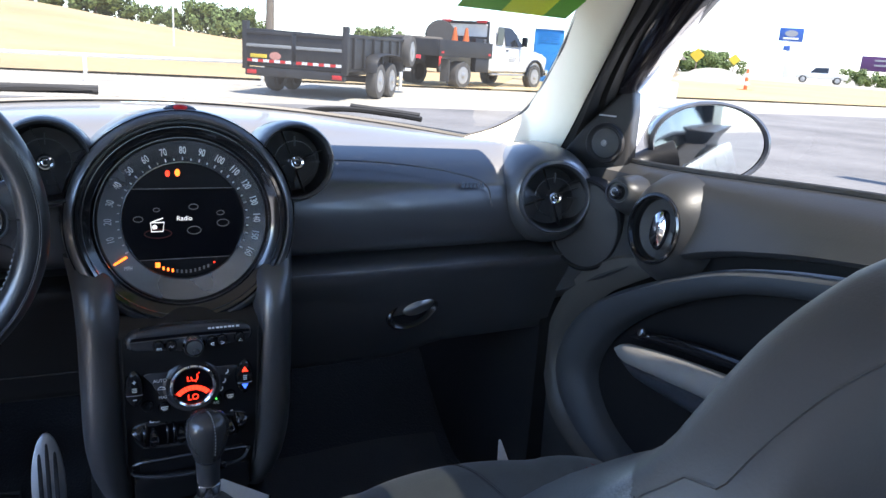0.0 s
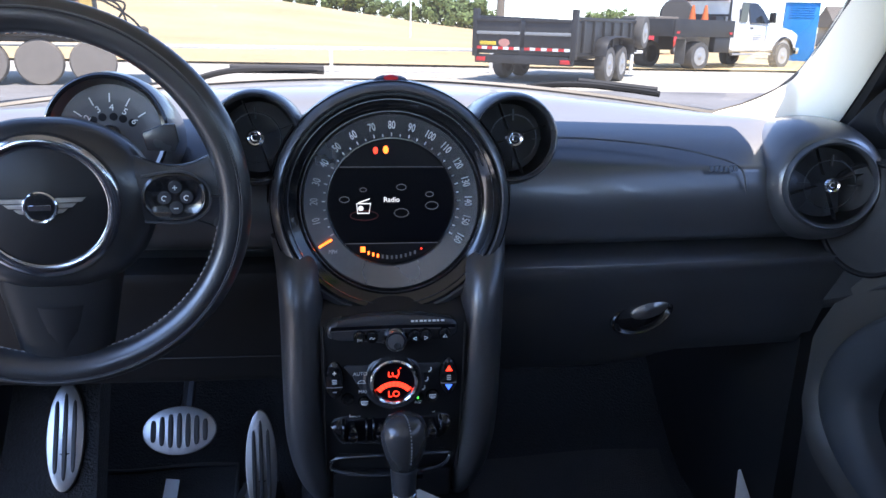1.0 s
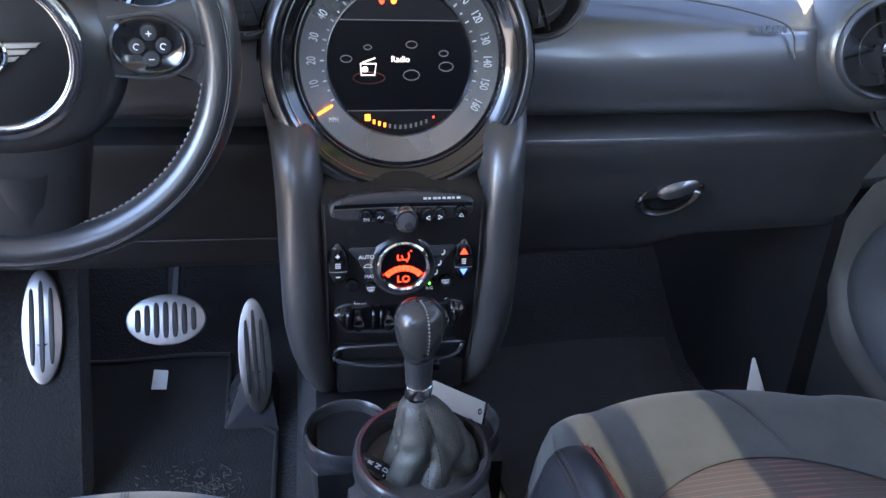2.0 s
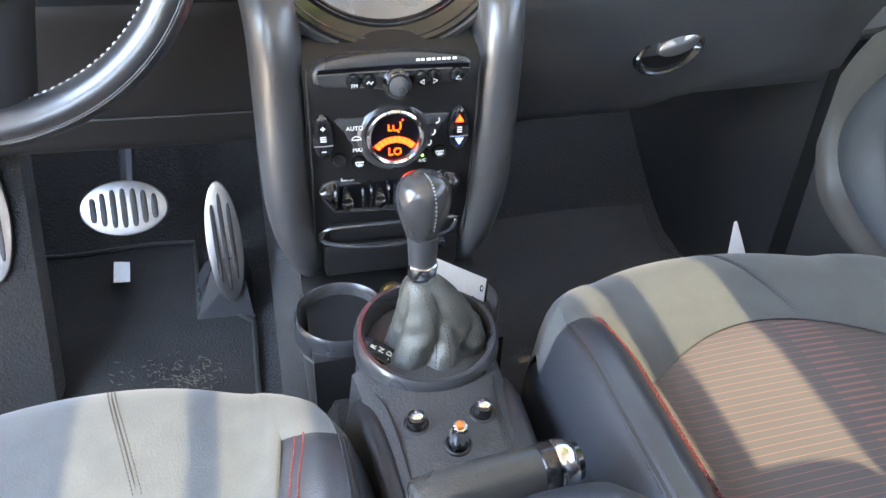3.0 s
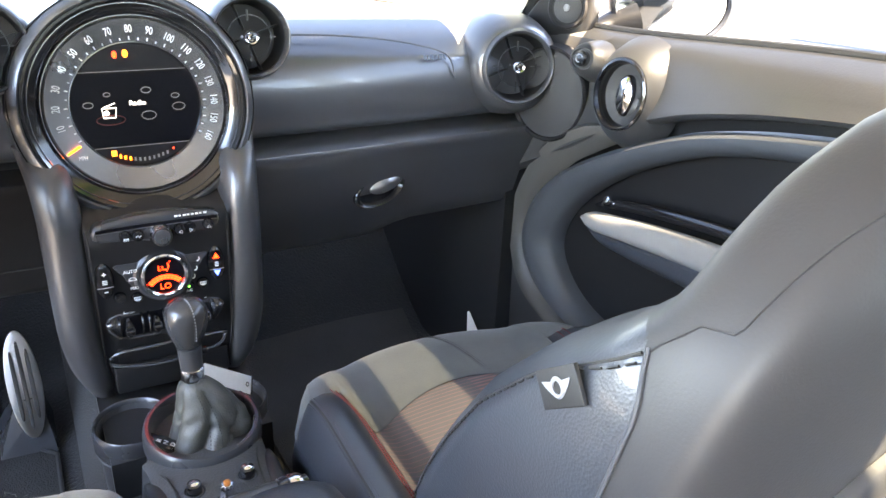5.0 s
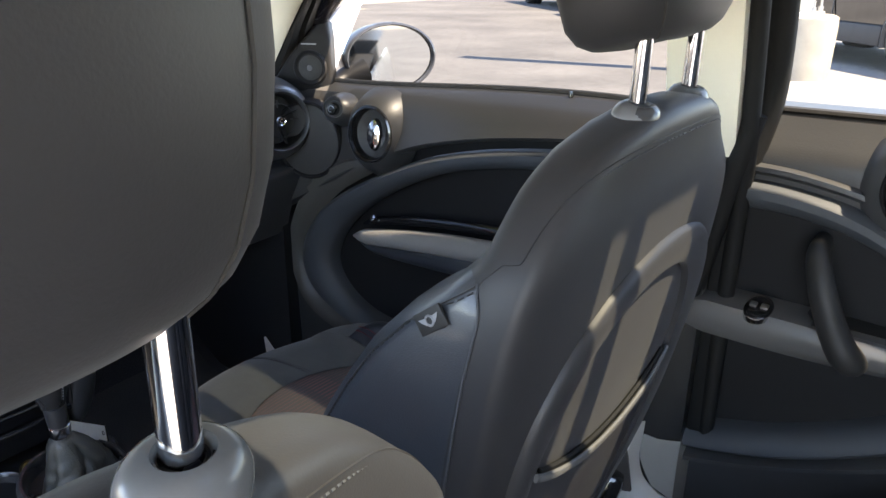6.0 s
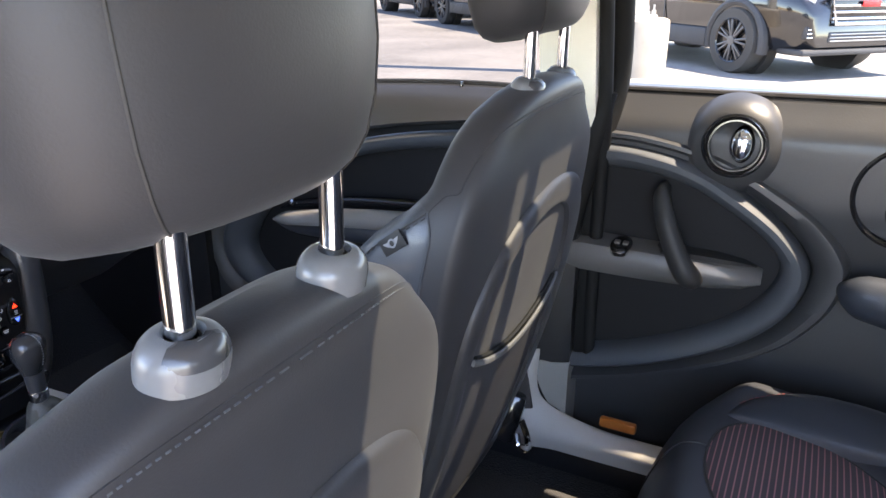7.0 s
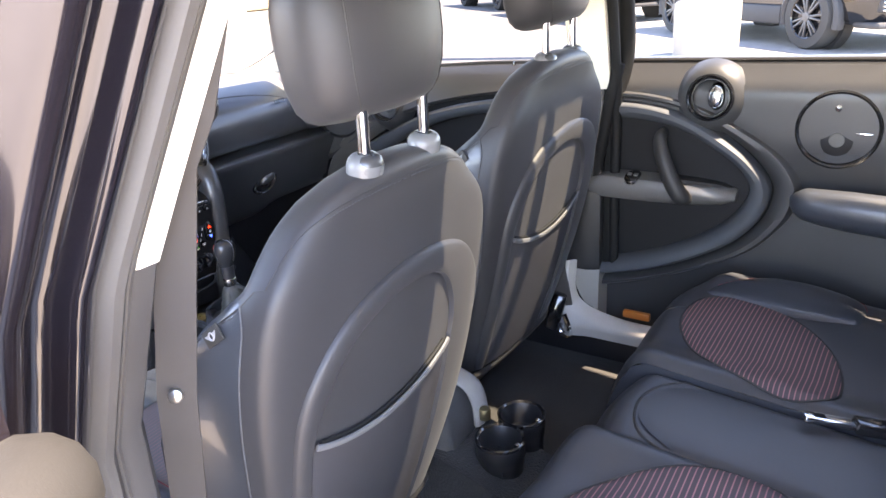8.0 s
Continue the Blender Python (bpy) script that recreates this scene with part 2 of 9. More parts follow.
M_rearcloth = striped("red_ribbed_cloth", (0.055, 0.042, 0.045), (0.30, 0.13, 0.13), 0.0085, 0.0013, axis=1)
M_stitch = surf("red_thread", (0.20, 0.03, 0.035), 0.7, bump=0)
M_redprint = surf("red_print", (0.55, 0.04, 0.04), 0.5, bump=0)
M_thread = surf("grey_thread", (0.055, 0.058, 0.064), 0.7, bump=0)
M_carpet = surf("carpet", (0.011, 0.0107, 0.0104), 0.95, fine=260, bump=0.9, dist=0.004, var=0.3, sheen=0.15)
M_matcarpet = surf("mat_carpet", (0.040, 0.0375, 0.036), 0.95, fine=350, bump=0.9, dist=0.003, var=0.35, scale=9)
# mat carpet again, darker: the driver footwell's shade is put into its colour
M_shadedmat = surf("shaded_mat", (0.018, 0.0172, 0.0165), 0.95, fine=350, bump=0.9, dist=0.003, var=0.55, scale=14)
M_door = surf("door_plastic", (0.043, 0.043, 0.0435), 0.38, fine=380, bump=0.3, dist=0.0006, rvar=0.03)
M_doorcloth = surf("door_insert", (0.012, 0.012, 0.013), 0.6, fine=700, bump=0.3, dist=0.0006, spec=0.2)
M_arm = surf("armrest_cloth", (0.25, 0.24, 0.225), 0.7, fine=700, bump=0.3, dist=0.0006)
M_loop = surf("loop_trim", (0.056, 0.062, 0.069), 0.58, spec=0.4, fine=800, bump=0.1, dist=0.0004)
M_cream = surf("cream_trim", (0.84, 0.785, 0.645), 0.6, fine=600, bump=0.2, dist=0.0005, var=0.05)
M_sill = surf("sill_trim", (0.26, 0.245, 0.22), 0.5, fine=500, bump=0.2, dist=0.0006)
M_sillpale = surf("pale_sill", (0.50, 0.47, 0.42), 0.45, fine=500, bump=0.2, dist=0.0006)
M_collar = surf("post_collar_grey", (0.13, 0.134, 0.138), 0.28, bump=0.03)
M_pillar = surf("pillar_grey", (0.055, 0.050, 0.048), 0.55, fine=500, bump=0.2, dist=0.0006)
M_rubber = surf("rubber", (0.025, 0.024, 0.023), 0.6, fine=300, bump=0.15)
M_paint = surf("dark_paint", (0.012, 0.010, 0.013), 0.13, 0.2, bump=0.0, coat=1.0)
M_belt = surf("belt_webbing", (0.055, 0.047, 0.042), 0.75, fine=900, bump=0.5, dist=0.0006)
M_mesh = surf("speaker_mesh", (0.14, 0.135, 0.125), 0.5, 0.5, fine=900, bump=1.0, dist=0.001, var=0.4)
# windscreen and front door panes darkened beyond real glass to dim the bright outside
M_dimglass = clear("window_glass", (0.145, 0.153, 0.160), 0.015)
M_doorglass = clear("dimmed_door_glass", (0.165, 0.172, 0.178), 0.015)
M_rearglass = clear("rear_window_glass", (0.37, 0.385, 0.385), 0.02)
M_roofrear = clear("rear_roof_glass", (0.46, 0.48, 0.47), 0.03)
M_pad = surf("black_pad", (0.010, 0.010, 0.010), 0.7, fine=400, bump=0.2, spec=0.2)
M_roofglass = clear("tinted_roof_glass", (0.175, 0.184, 0.178), 0.03)
M_privacy = clear("privacy_glass", (0.16, 0.165, 0.165), 0.04)
M_darkchrome = surf("dark_chrome", (0.40, 0.41, 0.43), 0.14, 1.0, bump=0.0, var=0.05)
M_bowl = surf("vent_bowl", (0.010, 0.010, 0.011), 0.5, bump=0.05)
M_pale = surf("pale_seam", (0.30, 0.30, 0.30), 0.55, bump=0.1)
M_screenband = surf("screen_band", (0.014, 0.014, 0.016), 0.35, bump=0.0, spec=0.2)
M_mirror = surf("mirror_glass", (0.85, 0.87, 0.88), 0.02, 1.0, bump=0, var=0.02)
M_white = surf("white_print", (0.8, 0.8, 0.78), 0.5, bump=0)
M_grey = surf("grey_print", (0.3, 0.3, 0.32), 0.5, bump=0)
M_dialface = surf("dial_face", (0.075, 0.075, 0.077), 0.35, bump=0.05)
M_ringface = surf("dial_ring", (0.23, 0.23, 0.23), 0.27, 0.75, bump=0.0)
M_screen = surf("screen_glass", (0.004, 0.004, 0.006), 0.35, bump=0.0, spec=0.15)
M_amber = glow("amber_light", (1.0, 0.15, 0.02), 0.26)
M_red = glow("red_light", (1.0, 0.035, 0.015), 0.22)
M_redbtn = glow("red_button", (0.22, 0.008, 0.012), 0.03)
M_green = glow("green_light", (0.05, 0.7, 0.08), 0.13)
M_blue = glow("blue_light", (0.03, 0.1, 0.8), 0.2)
M_lcd = glow("lcd_text", (0.6, 0.63, 0.65), 0.10)
M_lcddim = glow("lcd_icon", (0.12, 0.13, 0.14), 0.02)
M_pocket = surf("pocket_vinyl", (0.034, 0.033, 0.037), 0.6, fine=500, bump=0.25, dist=0.0006)
M_hem = surf("pocket_hem_trim", (0.10, 0.10, 0.10), 0.6, bump=0.1)
M_border = surf("border_trim", (0.085, 0.080, 0.072), 0.45, fine=600, bump=0.2, dist=0.0005)
M_ledge = surf("ledge_grey", (0.11, 0.105, 0.10), 0.42, fine=600, bump=0.2, dist=0.0005)
M_mesh2 = surf("black_speaker_mesh", (0.030, 0.030, 0.031), 0.5, fine=900, bump=0.8, dist=0.001, var=0.3)
M_orange = surf("orange_reflector", (0.55, 0.16, 0.03), 0.3, bump=0.05, coat=0.5)

GZ = 0.20   # the lot's level

# ---- car shell ----
def shell():
    # floor pan: one carpeted sheet with the tunnel, and the toe board in front
    def floor_z(x, y):
        z = 0.345
        z += 0.16 * (1 - step(0.09, 0.15, abs(x))) * step(-0.35, 0.3, y)
        z += 0.36 * step(1.22, 1.75, y)
        z += 0.14 * step(-0.02, -0.12, y)
        return z
    bm = grid(lambda u, v: V(-0.68 + 1.36 * u, -1.3 + 3.05 * v, floor_z(-0.68 + 1.36 * u, -1.3 + 3.05 * v)), 48, 60, (0, 0, -0.03))
    tagged(part("floor", bm, M_carpet), "black carpeted car floor with centre tunnel", "floor", kind="structure")
    # firewall behind the dash
    bm = box((-0.8, 1.75, 0.3), (0.8, 1.79, 1.02), 0.01)
    tagged(part("wall_front", bm, M_carpet), "dark lined firewall behind the dashboard", "wall", kind="structure")
    # tail and load space
    bm = box((-0.75, -1.42, 0.3), (0.75, -1.36, 1.05), 0.02)
    tagged(part("wall_rear", bm, M_plastic), "dark trimmed tailgate panel", "wall", kind="structure")
    g = tagged(part("window_tail", loft([[V(x, y, z) for x, y, z in ((-0.66, -1.38, 1.05), (0.66, -1.38, 1.05), (0.56, -1.22, 1.47), (-0.56, -1.22, 1.47))], [V(x, y, z) for x, y, z in ((-0.66, -1.385, 1.05), (0.66, -1.385, 1.05), (0.56, -1.225, 1.47), (-0.56, -1.225, 1.47))]]), M_privacy), "dark tinted tailgate window", "window", kind="structure")
    for s, nm in ((1, "right"), (-1, "left")):
        bm = loft([[V(s * (x + dx), y, z) for y, z in ((-1.40, 1.0), (-0.74, 1.0), (-0.80, 1.22), (-0.92, 1.49), (-1.30, 1.49))] for x, dx in ((0.74, 0), (0.66, 0))])
        tagged(part("wall_quarter_" + nm, bm, M_plastic), "dark trimmed rear quarter panel", "wall", kind="structure")
        bm = loft([[V(s * (x + dx), y, z) for y, z in ((-1.40, 0.3), (-0.74, 0.3), (-0.74, 1.0), (-1.40, 1.0))] for x, dx in ((0.76, 0), (0.68, 0))])
        tagged(part("wall_load_" + nm, bm, M_carpet), "dark lined side of the load space", "wall", kind="structure")
        # unseen rail, thickened to stop sun slivers on the floor and glove box
        bm = tube(curve([(s * 0.735, 1.02, 1.21), (s * 0.685, 0.88, 1.315), (s * 0.655, 0.76, 1.40), (s * 0.650, 0.60, 1.455), (s * 0.668, 0.30, 1.485), (s * 0.676, -0.30, 1.49), (s * 0.62, -1.2, 1.45)], 6), [0.032, 0.046, 0.058, 0.055, 0.047, 0.045, 0.036], 12)
        tagged(part("trim_roof_rail_" + nm, bm, M_paint), "unseen dark roof side rail that blocks stray sun", "roof rail", kind="structure")
    # roof lining round two glass panels; unseen bars and infills shape the sun strips
    bm = bmesh.new()
    for lo, hi in (((-0.56, -1.4, 1.50), (0.56, -0.50, 1.55)), ((-0.56, -0.105, 1.50), (0.56, -0.01, 1.55)),
                   ((-0.56, -0.50, 1.50), (-0.172, -0.105, 1.55)), ((-0.022, -0.50, 1.51), (0.254, -0.105, 1.54)), ((0.287, -0.50, 1.51), (0.326, -0.105, 1.54)), ((0.460, -0.50, 1.50), (0.56, -0.105, 1.55)),
                   ((-0.56, -0.01, 1.50), (-0.205, 0.47, 1.55)), ((0.470, -0.01, 1.50), (0.56, 0.47, 1.55)), ((-0.105, -0.01, 1.51), (-0.080, 0.47, 1.54)),
                   ((0.322, -0.01, 1.51), (0.366, 0.47, 1.54)), ((0.250, -0.495, 1.512), (0.465, -0.41, 1.538)), ((0.0, -0.01, 1.51), (0.285, 0.47, 1.54))):
        box(lo, hi, 0.006, 2, bm=bm)
    # unseen header, drawn far forward to keep the sun off the dash
    loft([[V(-w, y, z), V(w, y, z), V(w, y, z + 0.03), V(-w, y, z + 0.03)] for y, z, w in ((0.46, 1.482, 0.64), (0.6, 1.455, 0.63), (0.74, 1.415, 0.60), (0.86, 1.375, 0.56), (1.0, 1.335, 0.56))], bm=bm)
    for s in (-1, 1):
        tube(curve([(s * 0.59, 0.66, 1.462), (s * 0.592, 0.3, 1.49), (s * 0.595, -0.3, 1.50), (s * 0.58, -1.0, 1.47), (s * 0.55, -1.4, 1.4)], 5), 0.05, 8, bm=bm)
    tagged(part("ceiling", bm, M_cream), "unseen cream roof lining, slotted to shape the sun strips", "ceiling", kind="structure")
    # unseen panes, each tinted to set the strength of its sun strips
    for n, (a, b) in enumerate(((-0.50, -0.105), (-0.01, 0.47))):
        g = tagged(part("roof_glass", box((-0.25, a, 1.556), (0.49, b, 1.560), 0), M_roofglass if n else M_roofrear), "tinted glass roof panel", "roof glass", kind="structure")
    # pillars
    for s, nm in ((1, "right"), (-1, "left")):
        ob = tagged(new("pillar_a_" + nm), "cream trimmed windscreen pillar", "pillar", kind="structure")
        inner = curve([(s * 0.600, 1.360, 1.070), (s * 0.645, 1.315, 1.094), (s * 0.668, 1.255, 1.128), (s * 0.657, 1.186, 1.167), (s * 0.606, 1.045, 1.245), (s * 0.563, 0.950, 1.298), (s * 0.500, 0.810, 1.376), (s * 0.445, 0.680, 1.450)], 5)
        outer = curve([(s * 0.690, 1.160, 1.050), (s * 0.688, 1.125, 1.085), (s * 0.676, 1.073, 1.137), (s * 0.657, 1.017, 1.186), (s * 0.617, 0.909, 1.269), (s * 0.581, 0.824, 1.329), (s * 0.535, 0.730, 1.398), (s * 0.490, 0.640, 1.460)], 5)
        frame_out = curve([(s * 0.80, 1.130, 1.060), (s * 0.795, 1.105, 1.095), (s * 0.765, 1.060, 1.150), (s * 0.712, 1.004, 1.196), (s * 0.662, 0.906, 1.272), (s * 0.638, 0.817, 1.334), (s * 0.60, 0.725, 1.402), (s * 0.56, 0.640, 1.465)], 5)
        out = V(s * 0.05, 0.05, 0.03)
        part("trim", loft([[a, a.lerp(b, 0.12) + V(-s * 0.006, -0.010, 0), a.lerp(b, 0.4) + V(-s * 0.012, -0.020, 0), a.lerp(b, 0.75) + V(-s * 0.010, -0.016, 0), a.lerp(b, 0.95) + V(-s * 0.002, -0.006, 0), b, b + out, a + V(s * 0.03, 0.004, 0.004)] for a, b in zip(inner, outer)]), M_cream, ob)
        part("frame_seal", loft([[b + V(s * 0.002, -0.002, 0), b.lerp(c, 0.12) + V(-s * 0.006, -0.014, 0), b.lerp(c, 0.35) + V(-s * 0.004, -0.010, 0), b.lerp(c, 0.45) + V(0, -0.002, 0), b.lerp(c, 0.6) + V(-s * 0.005, -0.012, 0), c, c + V(s * 0.02, 0.05, 0), b + V(s * 0.02, 0.05, 0)] for b, c in zip(outer, frame_out)]), M_pad, ob, "black door frame along the pillar")
    # right centre pillar
    ob = tagged(new("pillar_b_right"), "cream trimmed centre door pillar", "pillar", kind="structure")
    part("upper_trim", loft([[V(x, y, z) for x, y in ((0.655 - d, 0.135), (0.65 - d, 0.152), (0.65 - d, 0.19), (0.66 - d, 0.235), (0.72 - d, 0.235), (0.72 - d, 0.135))]
                             for z, d in ((1.07, 0), (1.2, 0.03), (1.35, 0.07), (1.49, 0.11))]), M_cream, ob)
    part("lower_trim", loft([[V(x, y, z) for x, y in ((0.655 - d, 0.15), (0.64 - d, 0.18), (0.64 - d, 0.24), (0.66 - d, 0.30), (0.74, 0.30), (0.74, 0.15))]
                             for z, d in ((0.605, 0.001), (0.7, 0.004), (0.85, 0.004), (1.07, 0.0))]), M_plastic, ob)
    part("foot_trim", loft([[V(x, y, z) for x, y in ((0.655 - d, 0.15), (0.64 - d, 0.18), (0.64 - d, 0.24), (0.66 - d, 0.30), (0.74, 0.30), (0.74, 0.15))]
                            for z, d in ((0.44, 0.0), (0.5, 0.002), (0.56, 0.003), (0.604, 0.001))]), M_sill, ob, "pale grey pillar foot")
    part("frame_seal", tube([(0.668 - d, 0.121, z) for z, d in ((0.62, -0.01), (0.85, 0), (1.07, 0), (1.2, 0.03), (1.35, 0.07), (1.49, 0.11))], 0.012, 10), M_pad, ob)
    # sill trims on the right
    up = curve([V(0.636, 0.205, 0.63), V(0.634, 0.206, 0.551), V(0.632, 0.175, 0.512), V(0.632, 0.093, 0.490), V(0.634, -0.004, 0.484), V(0.64, -0.30, 0.484)], 7)
    dn = curve([V(0.612, 0.225, 0.633), V(0.606, 0.228, 0.545), V(0.600, 0.242, 0.450), V(0.600, 0.150, 0.452), V(0.602, 0.040, 0.452), V(0.61, -0.30, 0.452)], 7)
    bm = loft([[p + V(0.03, 0, -0.02), p, p.lerp(q, 0.12) + V(-0.008, 0, 0.004), p.lerp(q, 0.45) + V(-0.014, 0, 0.005), p.lerp(q, 0.8) + V(-0.008, 0, 0.003), q, q + V(0.004, 0, -0.02)] for p, q in zip(up, dn)], closed=False)
    tagged(part("trim_sill_rear", bm, M_sillpale), "pale grey scuffed door sill trim", "sill trim", kind="structure")
    bm = box((0.66, -0.7, 0.28), (0.78, 1.3, 0.42), 0.02)
    tagged(part("trim_sill_right", bm, M_plastic), "dark door sill under the right doors", "sill trim", kind="structure")
    bm = box((-0.78, -0.7, 0.28), (-0.64, 1.3, 0.42), 0.02)
    tagged(part("trim_sill_left", bm, M_sill), "pale door sill under the left doors", "sill trim", kind="structure")
    # kick panels
    for s, nm in ((1, "right"), (-1, "left")):
        bm = loft([[V(s * 0.64, 1.06, z), V(s * 0.625, 1.13, z), V(s * 0.60, 1.3, z), V(s * 0.58, 1.75, z), V(s * 0.80, 1.75, z), V(s * 0.80, 1.06, z)] for z in (0.3, 0.5, 0.8, 1.0)])
        tagged(part("wall_kick_" + nm, bm, M_plastic), "black plastic footwell side panel", "side panel", kind="structure")
    # windscreen
    def screen(u, v):
        w = float(np.interp(v, (0, 0.05, 0.14, 0.24, 0.44, 0.58, 0.79, 1.0), (0.605, 0.652, 0.676, 0.666, 0.615, 0.572, 0.51, 0.455))) * (2 * u - 1)
        bow = 1 - (2 * u - 1) ** 2
        return V(w, 1.36 - 0.70 * v + 0.26 * bow * (1 - v) + 0.05 * bow * v, 1.075 + 0.385 * v + 0.035 * bow * (1 - v))
    g = tagged(part("windscreen", grid(screen, 24, 22), M_dimglass), "curved windscreen glass, darkened to dim the outside view", "windscreen", kind="structure")
    # daylight still enters in full; only the view out is darkened
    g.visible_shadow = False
    rim = [screen(0, v) for v in np.linspace(0.9, 0.04, 20)] + [screen(i / 24, 0) for i in range(25)] + [screen(1, v) for v in np.linspace(0.04, 0.9, 20)]
    tagged(part("trim_windscreen", tube([p + V(0, 0.0, -0.004) for p in rim], 0.0055, 6), M_rubber), "black rubber windscreen seal", "seal", kind="structure")


shell()


# ---- dashboard ----
def dashboard():
    d = thing("dashboard", "black grained dashboard with round vents and dials", "dashboard")

    def section(x):
        """Profile at x: from the screen's foot over the top, the pad, the groove and the glove box to its lower edge."""
        back = 1.36 + 0.25 * (1 - (abs(x) / 0.62) ** 2) if abs(x) < 0.62 else 1.36 - 1.2 * (abs(x) - 0.62)
        top = 1.066 + 0.036 * (1 - (abs(x) / 0.62) ** 2) if abs(x) < 0.62 else 1.066
        pts = [(back, top), (1.30, top + 0.006), (1.20, 1.095 - 0.02 * abs(x)), (1.12, 1.085 - 0.02 * abs(x)), (1.065, 1.075 - 0.03 * abs(x)), (1.032, 1.055 - 0.03 * abs(x)),
               (1.018, 1.03), (1.010, 1.005), (1.008, 0.980), (1.010, 0.956), (1.016, 0.939), (1.028, 0.929), (1.048, 0.925), (1.048, 0.919),
               (0.990, 0.914), (0.983, 0.899), (1.002, 0.86), (1.026, 0.80), (1.05, 0.75), (1.07, 0.722 + 0.12 * step(0.35, 0.62, x)), (1.12, 0.715 + 0.12 * step(0.35, 0.62, x)), (1.25, 0.75)]
        out = curve([V(x, y + 0.02 * (abs(x) / 0.6) ** 2 * (1 if i > 2 else 0), z) for i, (y, z) in enumerate(pts)], 3)
        return out
    xs = [0.05 + 0.605 * i / 24 for i in range(25)]
    part("passenger_panel", loft([section(x) for x in xs], closed=False), M_dash, d)
    xs = [-0.68 + 0.63 * i / 24 for i in range(25)]
    part("driver_panel", loft([section(x)[:41] for x in xs], closed=False), M_dash, d)
    # same dash section, its lower part coloured darker for the shade below
    part("knee_panel", loft([section(x)[40:] for x in xs], closed=False), M_knee, d, "knee panel under the steering column, coloured dark for shade")
    part("panel_joint", tube([V(x, 1.033 + 0.02 * (abs(x) / 0.6) ** 2, 0.775) for x in np.linspace(-0.62, -0.13, 9)], 0.0012, 5), M_rubber, d)
    part("centre_panel", loft([[p + V(0, 0.02, -0.002) for p in section(x)[:34]] for x in (-0.1, -0.05, 0, 0.05, 0.1)], closed=False), M_dash, d)
    # seam along the airbag lid
    part("airbag_seam", tube(curve([(0.175, 1.05, 1.072), (0.27, 1.052, 1.070), (0.36, 1.045, 1.063), (0.43, 1.035, 1.052), (0.478, 1.022, 1.036), (0.492, 1.018, 1.0)], 6), 0.0014, 6), M_hem, d)
    for i, w in enumerate((0.006, 0.005, 0.006, 0.005, 0.006, 0.005)):
        part("airbag_lettering", box((-w / 2, -0.004, 0), (w / 2, 0.004, 0.0008), 0.0003, 1, m=aim((0.437 + 0.007 * i, 1.0215, 1.034), (0, -1, 0.35))), M_gloss, d)
    # groove shadow line and highlight ledge are shapes of the panel; the latch
    lm = aim((0.360, 1.022, 0.823), (0, -1, 0.12)) @ pose(0, 0, 0, 0, 0, 18)
    latch = part("glove_latch", lathe([(0.047, -0.004), (0.047, 0.003), (0.044, 0.005), (0.041, 0.004), (0.03, -0.010), (0.012, -0.015)], lm, 40, sy=0.52), M_gloss, d, "gloss black recessed glove box latch")
    part("latch_tongue", lathe([(0.028, -0.012), (0.028, 0.006), (0.024, 0.008), (0.002, 0.009)], lm @ pose(0.012, 0.006, 0), 32, sy=0.42), M_steel, latch)
    # vents
    for name, c, r, dr in (("air_vent", (-0.161, 0.982, 1.08), 0.049, (0, -1, 0.12)), ("air_vent", (0.152, 0.982, 1.08), 0.049, (0, -1, 0.12)), ("air_vent", (0.593, 0.985, 1.018), 0.055, (-0.28, -1, 0.1))):
        vent(d, c, r, dr)
    # the end pod on the passenger side
    part("vent_pod", lathe([(0.090, -0.16), (0.090, -0.10), (0.086, -0.055), (0.079, -0.022), (0.070, -0.002), (0.062, 0.003)], aim((0.593, 0.99, 1.018), (-0.28, -1, 0.1)), 40, caps=False), M_dash, d)
    speedometer(d)
    tach(d)
    return d


